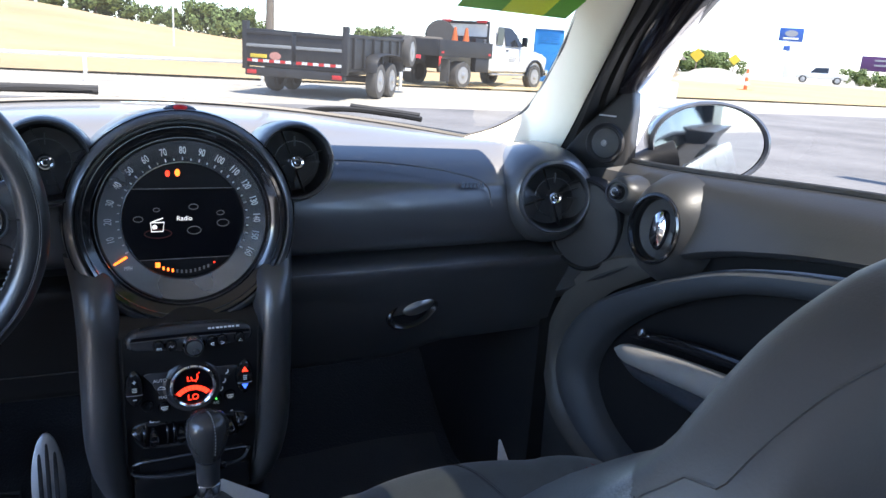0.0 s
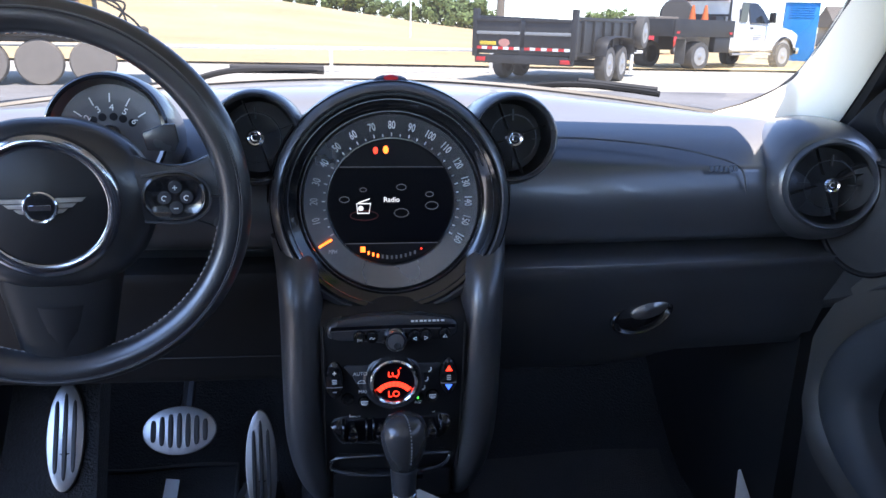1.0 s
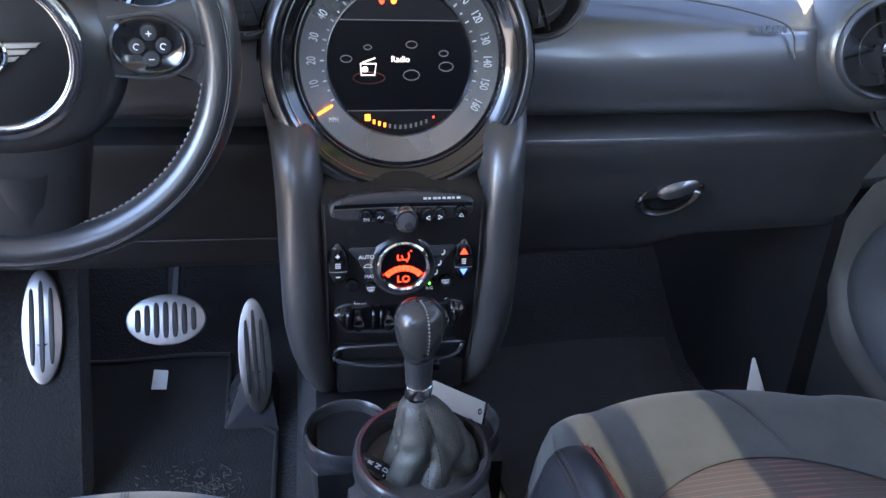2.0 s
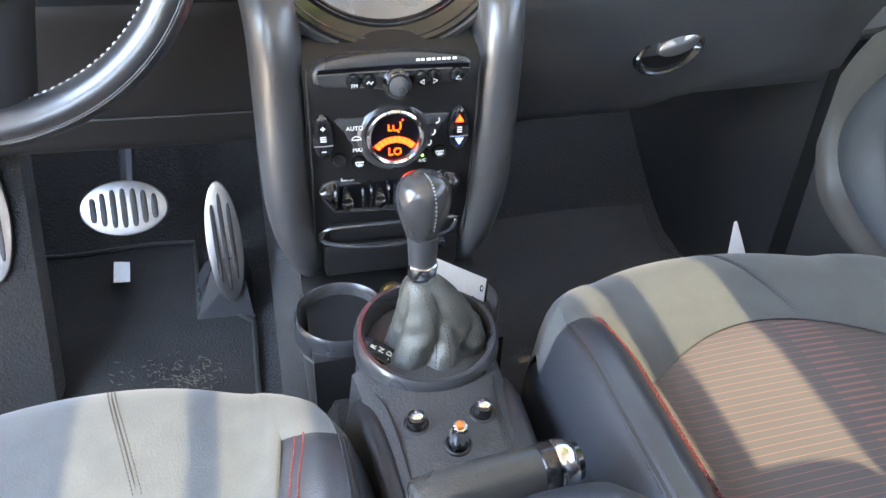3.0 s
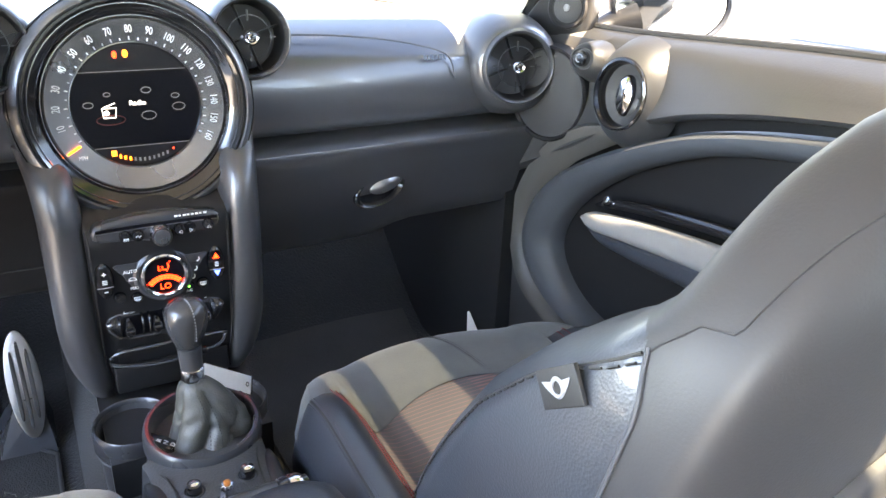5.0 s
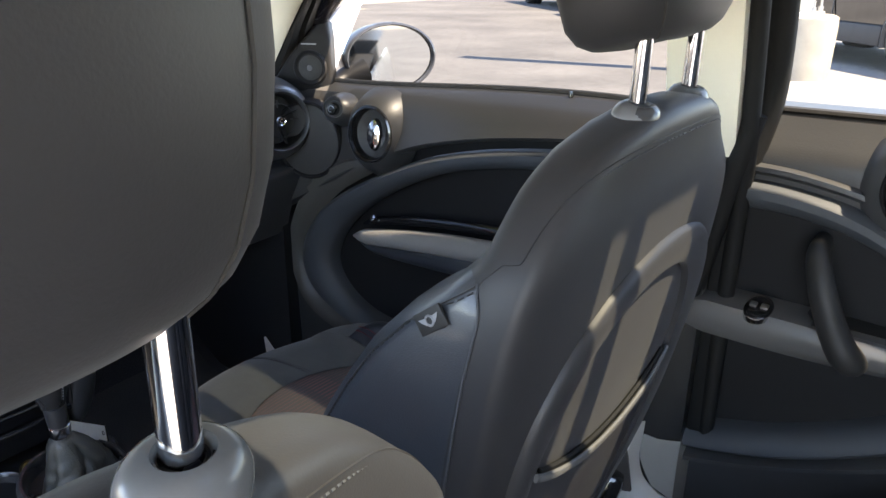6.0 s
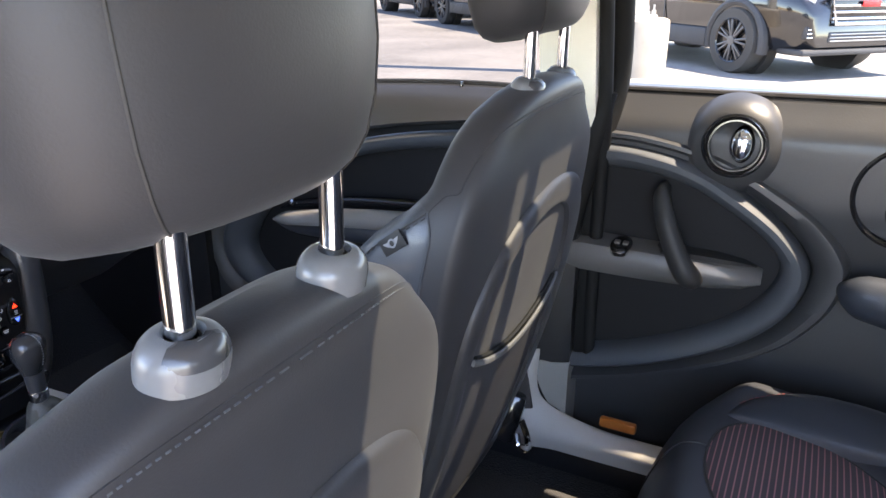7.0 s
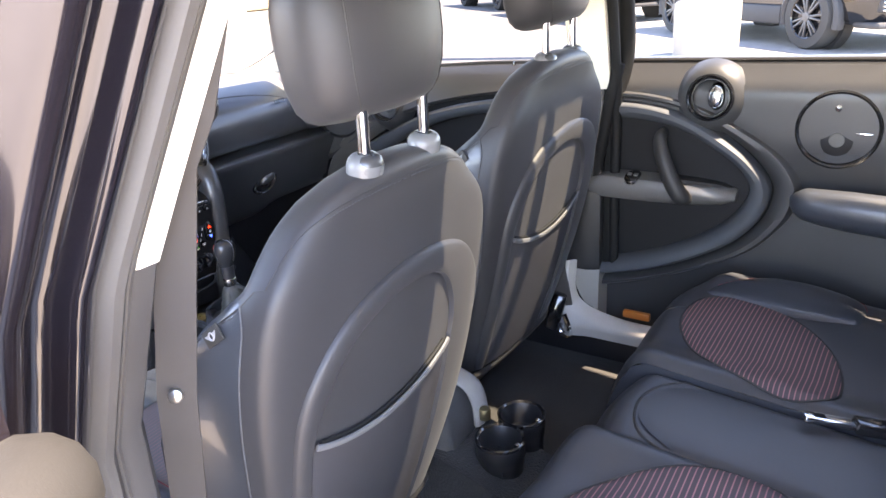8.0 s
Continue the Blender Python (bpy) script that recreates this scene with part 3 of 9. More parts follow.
def vent(d, c, r, dr):
    m = aim(c, dr)
    v = part("air_vent", lathe([(r * 1.18, -0.10), (r * 1.20, -0.05), (r * 1.18, -0.018), (r * 1.13, -0.002), (r * 1.08, 0.003), (r * 1.02, 0.001), (r * 0.99, -0.006)], m, 56, caps=False), M_dash, d)
    part("vent_ring", lathe([(r * 1.07, 0.0005), (r * 1.085, 0.0045), (r * 1.05, 0.0065), (r * 1.0, 0.004), (r * 0.97, -0.004)], m, 56, caps=False), M_column if c[0] > 0.4 else M_satin, v)
    part("vent_bowl", lathe([(r * 0.985, 0.0), (r * 0.96, -0.02), (r * 0.88, -0.04), (0.002, -0.046)], m, 48, caps=False), M_bowl, v)
    part("guide_ring", tube([m @ V(r * 0.60 * math.cos(q), r * 0.60 * math.sin(q), -0.008) for q in (2 * math.pi * k / 48 for k in range(48))], 0.0007, 6, closed=True, squash=2.0), M_satin, v)
    for a in (0, 90, 180, 270):
        part("guide_vane", box((r * 0.22, -0.0006, -0.03), (r * 0.95, 0.0006, -0.016), 0.0005, m=m @ pose(0, 0, 0, 0, 0, a + 20)), M_bowl, v)
        part("guide_tick", box((r * 0.45, -0.0006, -0.014), (r * 0.74, 0.0006, -0.007), 0, m=m @ pose(0, 0, 0, 0, 0, a)), M_satin, v)
    k = part("vent_knob", lathe([(0.005, -0.02), (0.0095, -0.004), (0.0105, 0.002), (0.0085, 0.0045), (0.0065, 0.003)], m, 28, caps=False), M_chrome, v, "small chrome vent knob")
    part("knob_centre", lathe([(0.0066, 0.001), (0.0066, 0.003), (0.001, 0.0032)], m, 24), M_gloss, k)
    part("knob_mark", tube([m @ V(0.0036 * math.cos(q), 0.0036 * math.sin(q), 0.0036) for q in np.linspace(0.9, 5.4, 10)], 0.0008, 5), M_chrome, k)


def speedometer(d):
    m = aim((0, 0.968, 1.002), (0, -1, 0.10))
    s = part("speedometer", lathe([(0.151, -0.30), (0.151, -0.10), (0.150, -0.025), (0.147, -0.006), (0.142, 0.005), (0.136, 0.009), (0.133, 0.006)], m, 72, caps=False), M_dash, d, "large round centre speedometer in a black hood")
    part("bezel", lathe([(0.135, 0.005), (0.133, 0.009), (0.130, 0.009), (0.120, -0.001), (0.113, -0.006), (0.1105, -0.004), (0.109, -0.006), (0.1085, -0.014)], m, 72, caps=False), M_gloss, s)
    for rr, zz in ((0.1115, -0.0035), (0.1255, 0.0050)):
        part("bezel_line", tube([m @ V(rr * math.cos(q), rr * math.sin(q), zz) for q in (2 * math.pi * k / 72 for k in range(72))], 0.0008, 6, closed=True), M_darkchrome, s)
    part("hood_joint", tube([m @ V(0.1465 * math.cos(q), 0.1465 * math.sin(q), -0.0035) for q in np.linspace(-0.4, math.pi + 0.4, 60)], 0.0009, 5), M_gloss, s)
    part("number_ring", lathe([(0.109, -0.008), (0.107, -0.006), (0.079, -0.0125), (0.078, -0.016)], m, 72, caps=False), M_ringface, s, "silver grey ring with white numbers")
    part("inner_ring", lathe([(0.0805, -0.013), (0.0795, -0.0105), (0.0785, -0.0105), (0.0765, -0.014)], m, 72, caps=False), M_darkchrome, s)
    part("display", lathe([(0.077, -0.016), (0.077, -0.013), (0.0, -0.013)], m, 64), M_screen, s, "dark round display with menu icons")
    for k in range(17):
        v = k * 10
        if v < 10:
            continue
        a = radians(180 + 28 - (v / 160) * 236)
        p = m @ pose(0.0945 * math.cos(a), 0.0945 * math.sin(a), -0.0066)
        words("number", str(v), 0.0135, p @ pose(0, 0, 0, 0, 0, math.degrees(a) - 90) @ Matrix.Diagonal((0.66, 1, 1, 1)), M_white, s)
    bm = bmesh.new()
    for k in range(33):
        a = radians(180 + 28 - (k / 32) * 236)
        ln = 0.004 if k % 2 == 0 else 0.0025
        box((0.0815, -0.0006, -0.0115), (0.0815 + ln, 0.0006, -0.0095), 0, m=m @ pose(0, 0, 0, 0, 0, math.degrees(a)), bm=bm)
    part("tick_marks", bm, M_white, s)
    words("lettering", "MPH", 0.0075, m @ pose(-0.073, -0.060, -0.0066) @ Matrix.Diagonal((0.7, 1, 1, 1)), M_white, s)
    a = 180 + 31
    part("needle", box((0.086, -0.0013, -0.007), (0.105, 0.0013, -0.005), 0.0006, m=m @ pose(0, 0, 0, 0, 0, a)), M_amber, s, "lit orange needle")
    # display
    for lo, hi in ((0.044, 0.0765), (-0.0765, -0.051)):
        q0 = math.acos(min(1, min(abs(lo), abs(hi)) / 0.0765))
        sg = 1 if lo > 0 else -1
        part("display_band", plate([(0.0765 * math.sin(q), sg * 0.0765 * math.cos(q)) for q in np.linspace(-q0, q0, 20)], 0.0002, m @ pose(0, 0, -0.01285), 0), M_screenband, s)
    words("lettering", "Radio", 0.0088, m @ pose(0.0, 0.0035, -0.0125), M_lcd, s)
    part("divider", box((-0.064, 0.0435, -0.0128), (0.064, 0.0443, -0.0124), 0, m=m), M_lcddim, s)
    part("divider", box((-0.064, -0.0515, -0.0128), (0.064, -0.0507, -0.0124), 0, m=m), M_lcddim, s)
    part("warning_lamp", plate(oval(0.0028, 0.0042, 16), 0.0006, m @ pose(-0.0195, 0.064, -0.012), 0), M_red, s, "lit red warning lamp")
    part("warning_lamp", plate(oval(0.0032, 0.0048, 16), 0.0006, m @ pose(-0.007, 0.065, -0.012), 0), M_amber, s, "lit amber warning lamp")
    # radio icon
    part("radio_icon", tube([m @ V(*p) for p in ((-0.042, -0.013, -0.012), (-0.028, -0.013, -0.012), (-0.026, -0.001, -0.012), (-0.043, -0.001, -0.012))], 0.0008, 6, closed=True), M_lcd, s)
    part("radio_icon", tube([m @ V(-0.041, 0.0, -0.012), m @ V(-0.027, 0.005, -0.012)], 0.0007, 6), M_lcd, s)
    part("radio_icon", plate(oval(0.0032, 0.0032, 16), 0.0004, m @ pose(-0.038, -0.007, -0.012), 0), M_lcd, s)
    part("icon_halo", tube([m @ V(-0.034 + 0.017 * math.cos(q), -0.016 + 0.006 * math.sin(q), -0.0123) for q in (k * math.pi / 12 for k in range(24))], 0.0007, 6, closed=True), surf("halo", (0.10, 0.012, 0.010), 0.5, bump=0), s)
    for x, y, w in ((-0.058, 0.004, 0.006), (-0.035, 0.016, 0.004), (0.012, 0.019, 0.006), (0.047, 0.010, 0.005), (0.050, -0.004, 0.008), (0.012, -0.013, 0.009)):
        part("menu_icon", tube([m @ V(x + w * math.cos(q), y + 0.6 * w * math.sin(q), -0.0122) for q in (k * math.pi / 5 for k in range(10))], 0.0006, 5, closed=True), M_lcddim, s)
    for k in range(11):
        part("fuel_bar", box((-0.0012, -0.002, -0.0128), (0.0012, 0.0025, -0.0122), 0, m=m @ pose(-0.029 + 0.0058 * k, -0.0635 - 0.006 * math.sin(math.pi * k / 10), 0)), M_amber if k < 3 else M_lcddim, s)
    part("fuel_icon", box((-0.003, -0.0035, -0.0128), (0.003, 0.0035, -0.0122), 0.0008, m=m @ pose(-0.036, -0.0585, 0)), M_amber, s, "lit amber fuel pump symbol")
    part("fuel_icon", plate(oval(0.0012, 0.0012, 10), 0.0004, m @ pose(0.037, -0.0585, -0.012), 0), M_red, s)
    # hood over the dial running back into the dash, and the hazard button
    rings = []
    for y, r, zc in ((0.985, 0.1515, 1.0), (1.02, 0.151, 1.0), (1.10, 0.142, 0.995), (1.22, 0.120, 0.99), (1.36, 0.11, 0.985)):
        rings.append([V(r * math.cos(q), y, zc + r * math.sin(q) * 0.97) for q in (math.pi * k / 24 for k in range(25))])
    part("hood", loft(rings, closed=False), M_dash, s)
    hb = part("hazard_button", lathe([(0.026, -0.012), (0.025, -0.002), (0.019, 0.004), (0.011, 0.0055)], aim((0, 1.003, 1.145), (0, -0.55, 1)), 32, sy=0.5), M_gloss, d, "red hazard warning button in black surround")
    part("button_face", lathe([(0.010, 0.0), (0.009, 0.0065), (0.005, 0.0085), (0.001, 0.009)], aim((0, 1.003, 1.145), (0, -0.55, 1)), 24, sy=0.6), M_redbtn, hb)


def tach(d):
    m = aim((-0.318, 0.955, 1.088), (0.0, -1, 0.2))
    t = part("tachometer", lathe([(0.066, -0.10), (0.070, -0.06), (0.070, -0.01), (0.067, 0.004), (0.062, 0.006), (0.058, -0.004), (0.056, -0.012), (0.001, -0.013)], m, 56), M_dash, d, "round rev counter behind the steering wheel")
    part("face", lathe([(0.056, -0.0125), (0.001, -0.0118)], m, 48, caps=False), M_dialface, t)
    part("dial_rim", lathe([(0.0665, 0.004), (0.064, 0.008), (0.060, 0.006)], m, 48, caps=False), M_gloss, t)
    for k in range(7):
        a = 203 - k * 28.4
        bm = box((0.036, -0.0007, -0.0115), (0.046, 0.0007, -0.011), 0, m=m @ pose(0, 0, 0, 0, 0, a))
        part("tick_mark", bm, M_white, t)
        if k:
            q = radians(a - 4)
            words("number", str(k), 0.0105, m @ pose(0.030 * math.cos(q), 0.030 * math.sin(q), -0.0112) @ pose(0, 0, 0, 0, 0, a - 90), M_white, t)
    part("needle", box((-0.004, -0.0012, -0.009), (0.046, 0.0012, -0.007), 0.0006, m=m @ pose(0, 0, 0, 0, 0, 172)), M_amber, t, "orange needle")
    part("needle_hub", lathe([(0.011, -0.012), (0.010, -0.005), (0.002, -0.003)], m, 24), M_gloss, t)
    part("readout", box((-0.012, -0.026, -0.0115), (0.008, -0.014, -0.0108), 0.001, m=m), M_screen, t)
    words("number", "0", 0.009, m @ pose(-0.002, -0.020, -0.0106), M_red, t)
    for x in (-0.028, -0.018, -0.008, 0.004, 0.014, 0.024):
        part("telltale", plate(oval(0.0045, 0.0045, 14), 0.0004, m @ pose(x, 0.012 + 0.008 * math.cos(x * 60), -0.0112), 0), M_screen, t)


dashboard()


def centre_stack():
    d = thing("centre_stack", "black centre stack with radio and climate controls", "centre console")

    def fy(z):
        return float(np.interp(z, (0.60, 0.64, 0.70, 0.78, 0.845, 0.868, 0.884, 0.91, 0.94), (0.955, 0.945, 0.938, 0.928, 0.919, 0.926, 0.962, 1.0, 1.03)))
    rings = []
    for z in np.linspace(0.60, 0.94, 16):
        y = fy(z)
        rings.append([V(-0.090, y + 0.004, z), V(-0.05, y, z), V(0, y - 0.001, z), V(0.05, y, z), V(0.090, y + 0.004, z), V(0.09, y + 0.2, z), V(-0.09, y + 0.2, z)])
    part("face", loft(rings), M_stack, d)
    for s in (-1, 1):
        pts = curve([(s * 0.124, 0.995, 0.955), (s * 0.116, 0.955, 0.92), (s * 0.1125, 0.938, 0.87), (s * 0.1125, 0.938, 0.79), (s * 0.112, 0.945, 0.71), (s * 0.106, 0.952, 0.66), (s * 0.098, 0.962, 0.62), (s * 0.092, 0.985, 0.59)], 6)
        rings = []
        for i, p in enumerate(pts):
            t = i / (len(pts) - 1)
            w = 0.0265 - 0.0065 * step(0.7, 1.0, t)
            arc = [p + V(-s * w * math.cos(q), 0.014 - 0.036 * math.sin(q), 0) for q in np.linspace(0, math.pi * 0.93, 11)]
            rings.append(arc + [p + V(s * w, 0.07, 0), p + V(s * w, 0.2, 0), p + V(-s * w, 0.2, 0)])
        col = part("side_column", loft(rings), M_column, d, "satin dark curved side column")
        part("column_joint", tube(curve([(s * 0.0865, fy(z) - 0.0015, z) for z in (0.862, 0.80, 0.74, 0.69, 0.64)], 4), 0.0011, 5), M_rubber, col)

    def at(x, z, out=0.0):
        return aim((x, fy(z) - out, z), (0, -1, 0.06 if z > 0.74 else 0.14))

    def mark(name, m, pts, parent, ma=M_white, r=0.00045):
        return part(name, tube([m @ V(px, py, 0.0) for px, py in pts], r, 5), ma, parent)

    # disc player strip: arched top, upswept ends, a full-width slot and a lower lip round the knob
    cm = at(-0.002, 0.8585, 0.009)
    n = 25
    top = [(x, 0.0095 + 0.0085 * (1 - (x / 0.079) ** 2)) for x in np.linspace(0.072, -0.072, n)]
    low = [(x, -0.0125 - 0.0035 * (1 - (x / 0.079) ** 2) - 0.0045 * math.exp(-(x / 0.016) ** 2)) for x in np.linspace(-0.070, 0.070, n)]
    out = [(0.0785, 0.004), (0.0770, 0.0078)] + top + [(-0.0775, 0.0065), (-0.0800, 0.001), (-0.0785, -0.008)] + low + [(0.0775, -0.008), (0.0795, -0.001)]
    cd = part("radio_panel", plate(out, 0.022, cm, 0.005, 3), M_satin, d, "curved satin black radio and disc panel")
    part("disc_slot", loft([[cm @ V(x, 0.0045 - 0.0010 * (x / 0.07) ** 2 + h, o) for h, o in ((-0.0022, -0.003), (0.0022, -0.003), (0.0022, 0.0006), (-0.0022, 0.0006))] for x in np.linspace(-0.0745, 0.0745, 13)]), M_screen, cd)
    part("slot_lip", tube([cm @ V(x, 0.0016 - 0.0010 * (x / 0.07) ** 2, 0.0006) for x in np.linspace(-0.075, 0.075, 13)], 0.0007, 5), M_column, cd)
    km = at(0.0, 0.848, 0.012)
    kn = part("radio_knob", lathe([(0.0150, -0.008), (0.0150, -0.001), (0.0136, 0.001), (0.0132, 0.005), (0.0122, 0.0068), (0.0100, 0.0068)], km, 40, caps=False), M_chrome, cd, "chrome ringed volume knob")
    part("knob_face", lathe([(0.0101, 0.004), (0.0099, 0.0062), (0.006, 0.0068), (0.001, 0.0070)], km, 32), M_steel, kn)
    part("knob_dimple", lathe([(0.0046, 0.0062), (0.0044, 0.0078), (0.003, 0.0082), (0.001, 0.0080)], km @ pose(0.002, -0.0052, 0), 20), M_satin, kn)
    for k, (x, z) in enumerate(((-0.043, 0.8525), (-0.028, 0.852), (0.0235, 0.8525), (0.0365, 0.853), (0.060, 0.854))):
        bmx = at(x, z, 0.0105)
        b = part("button", lathe([(0.0076, -0.005), (0.0075, 0.0025), (0.0066, 0.0045), (0.0045, 0.0052), (0.001, 0.0054)], bmx, 24), M_gloss, cd)
        fm = bmx @ pose(0, 0, 0.0056)
        if k == 0:
            words("lettering", "FM", 0.0052, fm @ pose(0, -0.003, 0), M_white, b)
        elif k == 1:
            mark("button_mark", fm, [(-0.003, -0.001), (-0.001, 0.0015), (0.001, -0.0015), (0.003, 0.001)], b)
        else:
            tri = {2: [(-0.0022, 0), (0.0018, 0.0022), (0.0018, -0.0022)], 3: [(0.0022, 0), (-0.0018, 0.0022), (-0.0018, -0.0022)], 4: [(-0.0026, -0.0008), (0.0026, -0.0008), (0, 0.0024)]}[k]
            mark("button_mark", fm @ pose(0, -0.0025, 0), tri + tri[:1], b)
    bm = bmesh.new()
    for k, w in enumerate((0.0040, 0.0030, 0.0042, 0.0032, 0.0036, 0.0040, 0.0030, 0.0042)):
        box((0.0, 0, 0), (w, 0.0024, 0.0003), 0, m=cm @ pose(0.021 + 0.0052 * k, 0.0098, 0.0006), bm=bm)
    part("lettering", bm, M_white, cd)

    # climate dial under a raised brow
    lm = at(-0.001, 0.787, 0.004)
    part("dial_brow", lathe([(0.0385, -0.010), (0.0380, 0.0005), (0.0350, 0.0030), (0.0315, 0.0015), (0.0305, -0.004)], lm, 56, caps=False), M_satin, d)
    cl = part("climate_dial", lathe([(0.0305, -0.012), (0.0308, 0.004), (0.0298, 0.0078), (0.0278, 0.0090), (0.0255, 0.0078), (0.0240, 0.003)], lm, 64, caps=False), M_chrome, d, "chrome ringed climate dial with red display")
    part("display", lathe([(0.0245, 0.002), (0.0245, 0.004), (0.001, 0.0042)], lm, 40), M_screen, cl)
    words("lettering", "LO", 0.0115, lm @ pose(0, -0.0165, 0.0048), M_red, cl)
    bm = bmesh.new()
    for k in range(9):
        a0, a1 = -0.86 + 0.1911 * k + 0.012, -0.86 + 0.1911 * (k + 1) - 0.012
        pts = [(0.029 * math.sin(a), 0.029 * math.cos(a) - 0.0285) for a in (a0, (a0 + a1) / 2, a1)] + [(0.0225 * math.sin(a), 0.0225 * math.cos(a) - 0.0285) for a in (a1, (a0 + a1) / 2, a0)]
        plate(pts, 0.0004, lm @ pose(0, 0, 0.005), 0, bm=bm)
    part("display_band", bm, M_red, cl, "lit red segmented arc")
    seat = ([(-0.0065, 0.0135), (-0.0065, 0.0075), (-0.0030, 0.0075)], [(-0.002, 0.0125), (-0.001, 0.0075), (0.003, 0.0075), (0.0040, 0.0050)], [(0.0055, 0.0160), (0.0062, 0.0110), (0.0050, 0.0080)], [(0.0080, 0.0175), (0.0085, 0.0185)])
    for pts in seat:
        mark("display_icon", lm @ pose(0, 0, 0.0050), pts, cl, M_red, 0.0008)

    # tapered wing keys beside the dial
    def key(poly):
        x0, z0 = sum(p[0] for p in poly) / len(poly), sum(p[1] for p in poly) / len(poly)
        return part("button", plate([(px - x0, pz - z0) for px, pz in poly], 0.009, at(x0, z0, 0.003), 0.0016, 2), M_satin, d)
    for s, o in ((-1, -0.002), (1, -0.001)):
        def q(pts):
            out = [(s * px + o, pz) for px, pz in pts]
            return out if s > 0 else out[::-1]
        k1 = key(q([(0.0335, 0.7965), (0.0515, 0.7965), (0.0600, 0.8070), (0.0560, 0.8095), (0.0290, 0.8095)]))
        k2 = key(q([(0.0345, 0.7835), (0.0450, 0.7835), (0.0505, 0.7955), (0.0340, 0.7955)]))
        k3 = key(q([(0.0325, 0.7715), (0.0375, 0.7695), (0.0440, 0.7825), (0.0345, 0.7825)]))
        if s < 0:
            words("lettering", "AUTO", 0.0062, at(-0.0425, 0.8005, 0.0084), M_white, k1)
            mark("button_mark", at(-0.0405, 0.789, 0.0084), [(-0.005, -0.0018), (-0.004, 0.0006), (-0.001, 0.002), (0.003, 0.001), (0.005, -0.0018), (-0.005, -0.0018)], k2)
            words("lettering", "MAX", 0.0058, at(-0.0385, 0.7745, 0.0084), M_white, k3)
        else:
            for k, (x, z) in zip((k1, k2, k3), ((0.0430, 0.8030), (0.0395, 0.7890), (0.0360, 0.7765))):
                mark("button_mark", at(x, z, 0.0084), [(0.0016, 0.0030), (0.0020, 0.0), (0.0002, -0.0022), (-0.0014, -0.0022)], k, r=0.0008)
        b = part("rocker", lathe([(0.0118, -0.006), (0.0118, 0.0035), (0.0105, 0.0062), (0.0078, 0.0070), (0.001, 0.0074)], at(s * 0.0710 - 0.003, 0.790, 0.0), 40, sy=2.1), M_gloss, d, "glossy oval rocker switch")
        rm = at(s * 0.0710 - 0.003, 0.790, 0.0078)
        if s < 0:
            mark("button_mark", rm @ pose(0, 0.011, 0), [(-0.0024, 0), (0.0024, 0)], b, r=0.0006)
            mark("button_mark", rm @ pose(0, 0.011, 0), [(0, -0.0024), (0, 0.0024)], b, r=0.0006)
            for k in range(3):
                mark("button_mark", rm @ pose(0, -0.0022 + 0.0022 * k, 0), [(-0.0030, 0), (0.0030, 0)], b, r=0.0006)
            mark("button_mark", rm @ pose(0, -0.0135, 0), [(-0.0024, 0), (0.0024, 0)], b, r=0.0006)
        else:
            part("button_mark", plate([(-0.0045, -0.003), (0.0045, -0.003), (0, 0.0045)], 0.0005, rm @ pose(0, 0.0115, 0), 0), M_red, b, "red warmer mark")
            for k in range(3):
                mark("button_mark", rm @ pose(0, -0.0025 + 0.0025 * k, 0), [(-0.0024, 0), (0.0024, 0)], b, r=0.0007)
            part("button_mark", plate([(-0.0045, 0.003), (0, -0.0045), (0.0045, 0.003)], 0.0005, rm @ pose(0, -0.0125, 0), 0), M_blue, b, "blue cooler mark")
        part("rocker_split", tube([rm @ V(-0.010, -0.0075, -0.0012), rm @ V(0, -0.0075, 0.0002), rm @ V(0.010, -0.0075, -0.0012)], 0.0005, 5), M_grey, b)
    for x, z, kind in ((-0.058, 0.7605, 0), (-0.037, 0.7555, 1), (0.030, 0.7585, 2), (0.049, 0.7615, 1)):
        b = part("button", lathe([(0.0082, -0.004), (0.0080, 0.0025), (0.0070, 0.0045), (0.0045, 0.0048), (0.001, 0.0046)], at(x, z), 24), M_gloss, d)
        fm = at(x, z, 0.0056)
        if kind == 1:
            mark("button_mark", fm, [(-0.0042, 0.0022), (0.0042, 0.0022), (0.0034, -0.0012), (-0.0034, -0.0012), (-0.0042, 0.0022)], b, r=0.0006)
            for k in (-0.0016, 0.0, 0.0016):
                mark("button_mark", fm, [(k, 0.0010), (k, -0.0030)], b)
        elif kind == 2:
            part("button_mark", plate(oval(0.0016, 0.0016, 12), 0.0004, fm @ pose(0, 0.0018, 0), 0), M_green, b, "lit green lamp")
            words("lettering", "A/C", 0.0050, fm @ pose(0, -0.0042, 0), M_white, b)

    # toggle switch panel with pointed glossy ends
    tm = at(-0.002, 0.7190, 0.003)
    low = [(-0.0640, -0.0230), (-0.030, -0.0265), (0.0, -0.0275), (0.030, -0.0265), (0.0640, -0.0230)]
    up = [(0.0560, 0.0195), (0.030, 0.0235), (0.0, 0.0245), (-0.030, 0.0235), (-0.0560, 0.0195)]
    tg = part("switch_panel", plate(low + [(0.0745, -0.0105), (0.0790, 0.0020), (0.0735, 0.0105)] + up + [(-0.0735, 0.0105), (-0.0790, 0.0020), (-0.0745, -0.0105)], 0.02, tm, 0.004, 3), M_satin, d, "black toggle switch panel with pointed ends")
    part("switch_recess", plate([(-0.0600, -0.0200), (0.0600, -0.0200), (0.0560, 0.0085), (0.020, 0.0110), (-0.020, 0.0110), (-0.0560, 0.0085)], 0.003, tm @ pose(0, 0, 0.0012), 0.001, 1), M_screen, tg)
